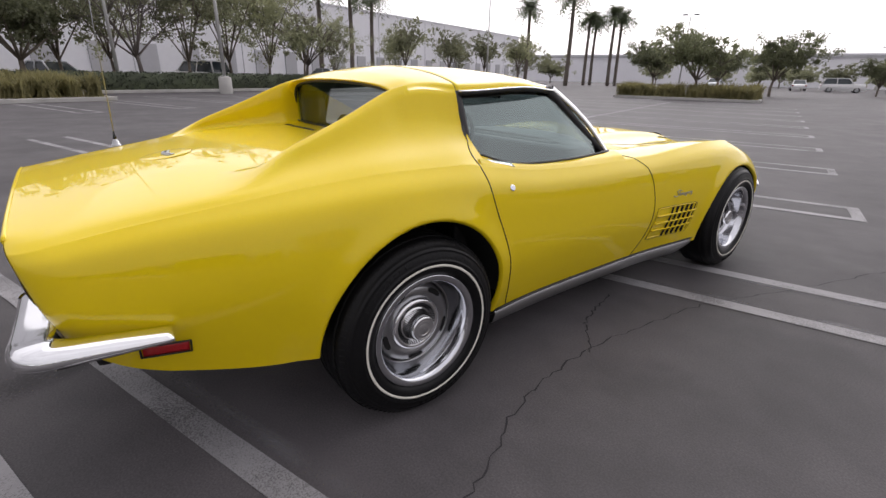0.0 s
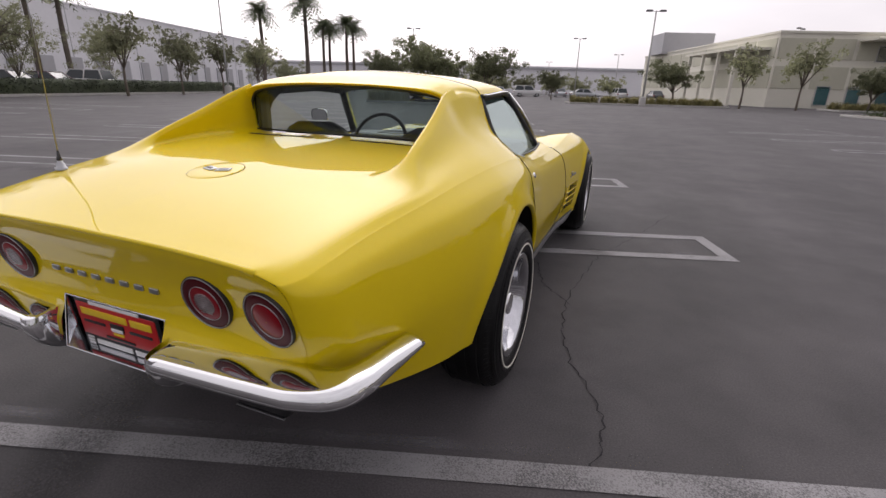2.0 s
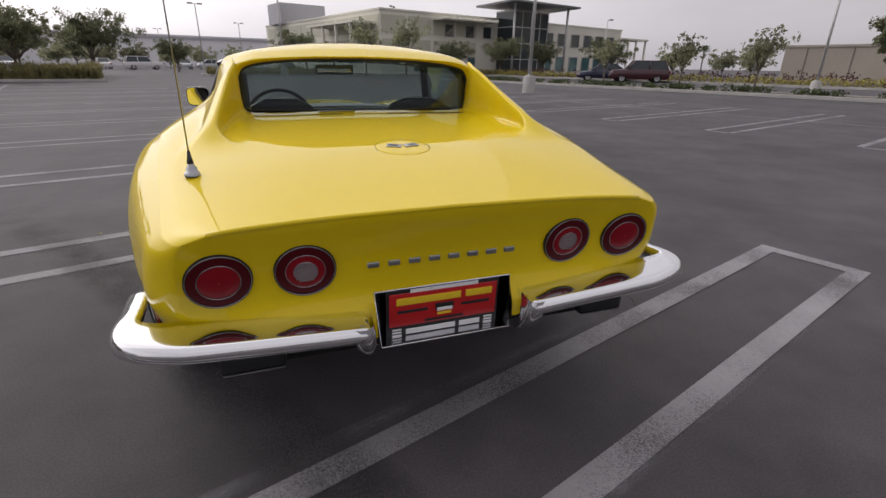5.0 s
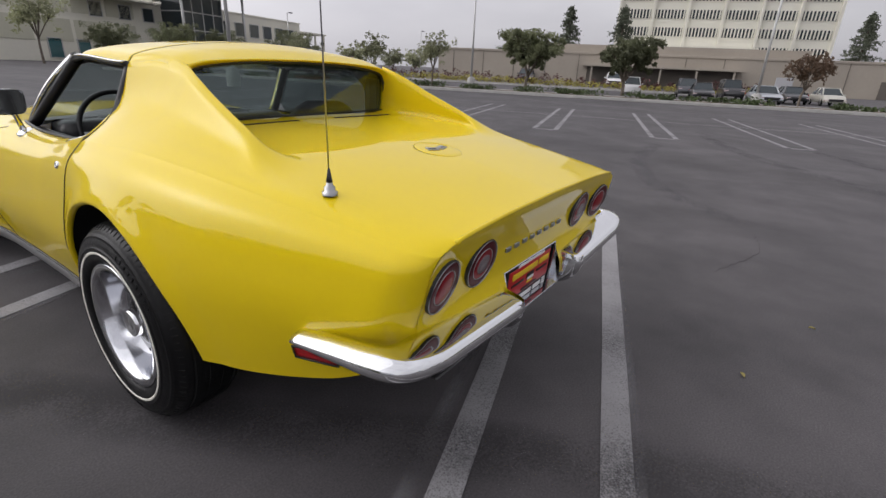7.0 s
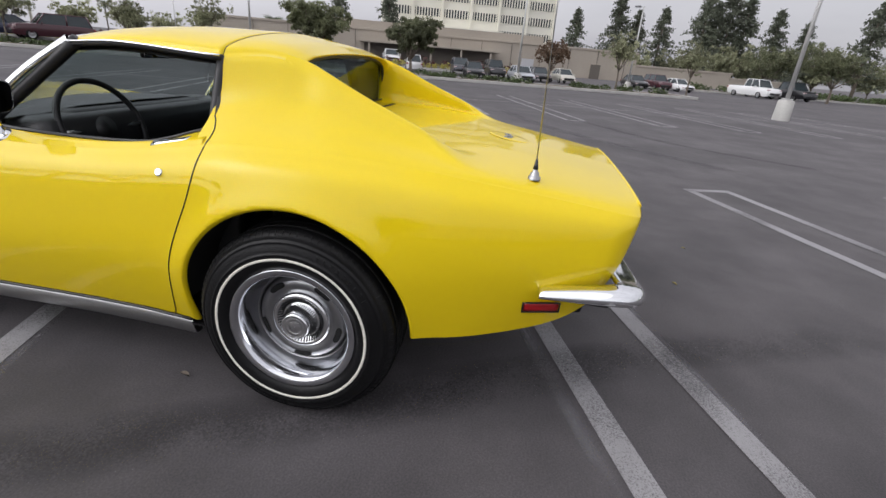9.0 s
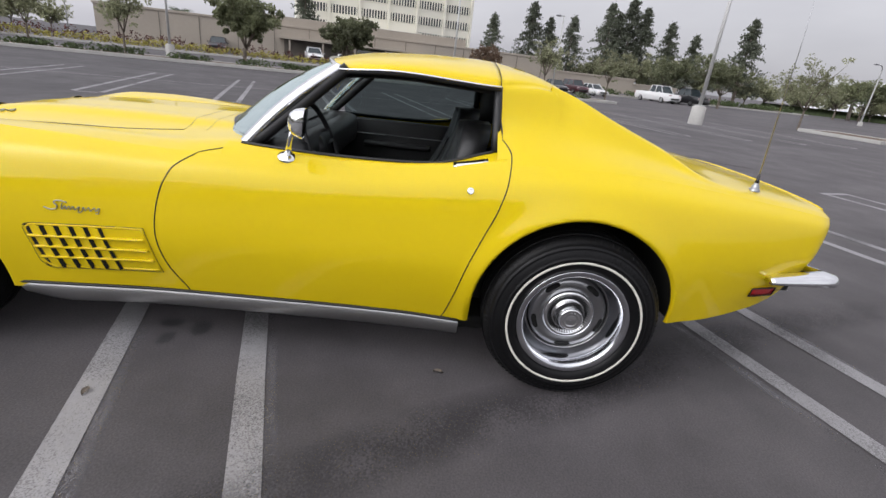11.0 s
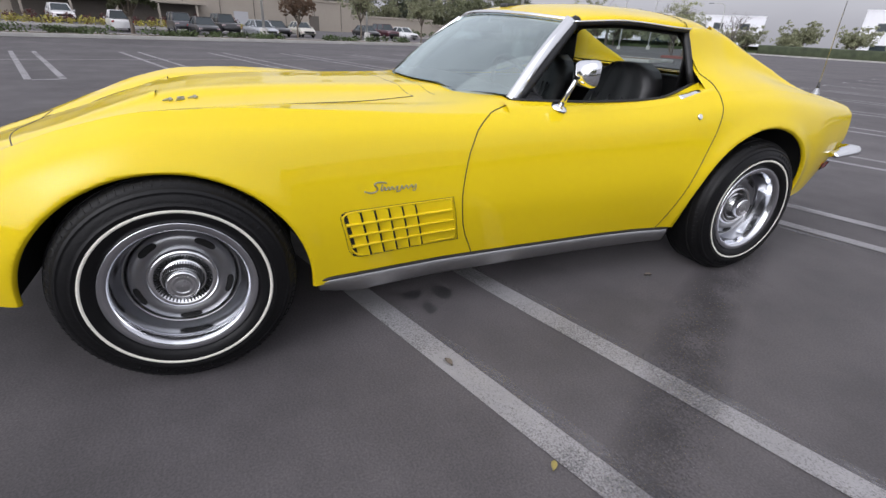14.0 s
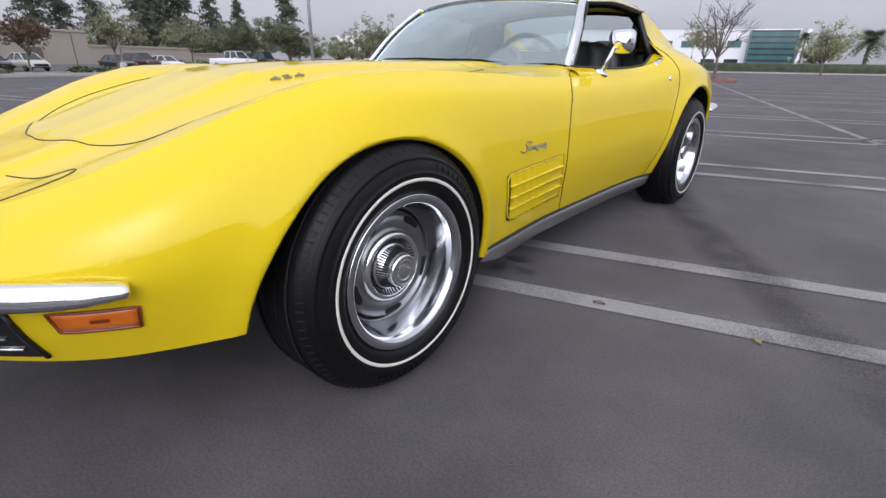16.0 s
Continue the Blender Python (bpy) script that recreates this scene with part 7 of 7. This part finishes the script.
park(vehicle("sedan", "white sedan under the far trees", "car_white"), -22, 79, 20)
park(vehicle("sedan", "silver sedan under the far trees", "car_silver"), -30, 72, 15)
park(vehicle("suv", "white sport utility behind the hedge", "car_white", "suv"), -35.5, 6.0, 120)
park(vehicle("sedan", "silver sedan behind the hedge", "car_silver"), -34.5, -2.2, 120)
park(vehicle("sedan", "maroon sedan behind the hedge", "car_maroon"), -39, 19.5, 110)
park(vehicle("suv", "white sport utility behind the hedge", "car_white", "suv"), -41, 23.5, 110)
park(vehicle("sedan", "dark sedan behind the hedge", "car_grey"), -38, 16.5, 110)

# ---- asphalt wear near the car ----
def crack(pts, seed, r0=.0032):
    q = random.Random(seed)
    bm = bmesh.new()
    rows = []
    fine = spline([(x, y, 0) for x, y in pts], 14)
    for i, p in enumerate(fine):
        w = r0 * q.uniform(.35, 1.2)
        j = Vector((q.uniform(-.012, .012), q.uniform(-.012, .012), 0))
        p = Vector(p) + j
        rows.append([(p.x - w, p.y - w * .4, .003), (p.x + w, p.y + w * .4, .003)])
    grid(bm, rows)
    for f in bm.faces:
        f.normal_update()
        if f.normal.z < 0:
            f.normal_flip()
    tagged(link("crack", bm, M["crack"], smooth=False), "thin branching crack in the asphalt", "crack", "asphalt cracks", "structure")


crack([(1.6, 2.1), (1.35, 1.3), (1.1, .58), (1.02, .1), (.98, -.4), (1.05, -.9), (1.25, -1.35), (1.22, -1.7)], 1)
crack([(2.2, 1.0), (3.2, 1.2), (4.5, 1.1)], 2, .004)
crack([(1.0, -.4), (.8, -.15), (.7, .2)], 3, .004)
crack([(1.9, -2.6), (2.5, -2.8), (3.0, -2.75)], 4, .003)


def patch(pts, label):
    """A dark tyre-smear or oil stain lying on the asphalt."""
    bm = bmesh.new()
    c = Vector((sum(p[0] for p in pts) / len(pts), sum(p[1] for p in pts) / len(pts), .0025))
    ring = [Vector((x, y, .0025)) for x, y in pts]
    for a, b in zip(ring, ring[1:] + ring[:1]):
        bm.faces.new([bm.verts.new(c), bm.verts.new(a), bm.verts.new(b)])
    for f in bm.faces:
        f.normal_update()
        if f.normal.z < 0:
            f.normal_flip()
    tagged(link("stain", bm, M["patch"], smooth=False), label, "stain", "asphalt stains", "structure")


def ribbon(pts, width, mat, name, label, z=.0055):
    """A worn band lying on the ground along points of the stall grid, its breadth in its map."""
    bm = bmesh.new()
    uv = bm.loops.layers.uv.new("band")
    fine = [lot(p[0], p[1], z) for p in spline(pts, 10)]
    rows = []
    for i, p in enumerate(fine):
        d = (fine[min(i + 1, len(fine) - 1)] - fine[max(0, i - 1)]).normalized()
        q = Vector((-d.y, d.x, 0)) * width / 2
        rows.append((bm.verts.new(p - q), bm.verts.new(p + q), i / (len(fine) - 1)))
    for (a, b, s0), (c, d, s1) in zip(rows, rows[1:]):
        f = bm.faces.new((a, c, d, b))
        for lp, t in zip(f.loops, ((s0, 0), (s1, 0), (s1, 1), (s0, 1))):
            lp[uv].uv = t
        f.normal_update()
        if f.normal.z < 0:
            f.normal_flip()
    tagged(link(name, bm, M[mat], smooth=False), label, "road marking" if "line" in name else "stain", kind="structure")


ribbon([(-.80, -3.9), (-.86, -2.86), (-.93, -2.2), (-1.18, -1.1), (-1.25, -.62), (-1.33, -.2), (-1.47, .25), (-1.57, .6), (-1.72, 1.1), (-1.95, 1.7)], .30, "smear", "tyre_smear", "dark speckled tyre-worn band across the asphalt")
ribbon([(3.0, -6.2), (5.2, -5.2), (7.4, -4.6), (10.2, -4.5)], .35, "scuff", "scuff_mark", "pale curved tyre scuff on the asphalt")
ribbon([(2.2, -3.6), (3.4, -3.0), (5.4, -2.9), (7.6, -3.4)], .28, "scuff", "scuff_mark", "pale curved tyre scuff on the asphalt")
ribbon([(3.6, -8.0), (5.6, -6.6), (8.4, -6.0)], .3, "scuff", "scuff_mark", "pale curved tyre scuff on the asphalt")
ribbon([(-6.0, 2.6), (-3.5, 2.2), (-1.6, 1.6)], .5, "scuff", "scuff_mark", "pale tyre scuff on the asphalt")
for v0, u0, u1, dv in ((.755, -2.6, -.4, -.068), (.245, -2.4, .2, -.064), (-1.915, -2.2, 1.2, .060), (-2.425, -1.8, 1.4, -.058), (.755, .9, 2.2, -.066), (.245, .8, 2.2, .06)):
    ribbon([(u0, v0 + dv), ((u0 + u1) / 2, v0 + dv * 1.1), (u1, v0 + dv)], .07, "ghost", "old_line_trace", "older worn line showing beside the newer one", .0035)

for cx, cy, a, b, sd in ((-.62, .28, .06, .045, 1), (-.72, .38, .045, .03, 2), (-.60, .42, .035, .05, 3)):
    q = random.Random(sd)
    patch([(cx + a * math.cos(t) * q.uniform(.7, 1.2), cy + b * math.sin(t) * q.uniform(.7, 1.2)) for t in [k * 2 * math.pi / 18 for k in range(18)]], "small dark oil stain on asphalt")


def fallen_leaf(x, y, turn, mat, ln=.05):
    bm = bmesh.new()
    rows = []
    for k in range(9):
        t = k / 8
        w = .22 * ln * math.sin(math.pi * t) ** .8 + .0005
        rows.append([(ln * (t - .5), e * w, .006 + .006 * abs(e) + .004 * math.sin(t * 3)) for e in (-1, 0, 1)])
    grid(bm, rows)
    ob = tagged(link("fallen_leaf", bm, mat), "small dry leaf lying on the asphalt", "leaf", "fallen leaves")
    ob.matrix_basis = pose(x, y, 0, 0, 0, turn)


fallen_leaf(-1.571, .359, -40, M["litter"], .036)
fallen_leaf(.714, -2.858, 30, M["litter"], .035)
fallen_leaf(-.79, -.745, 80, M["bark"], .04)
fallen_leaf(-1.078, .451, 10, M["bark"], .045)
fallen_leaf(-2.0, -1.0, 100, M["litter"], .05)
fallen_leaf(1.4, -3.1, 100, M["litter"], .03)
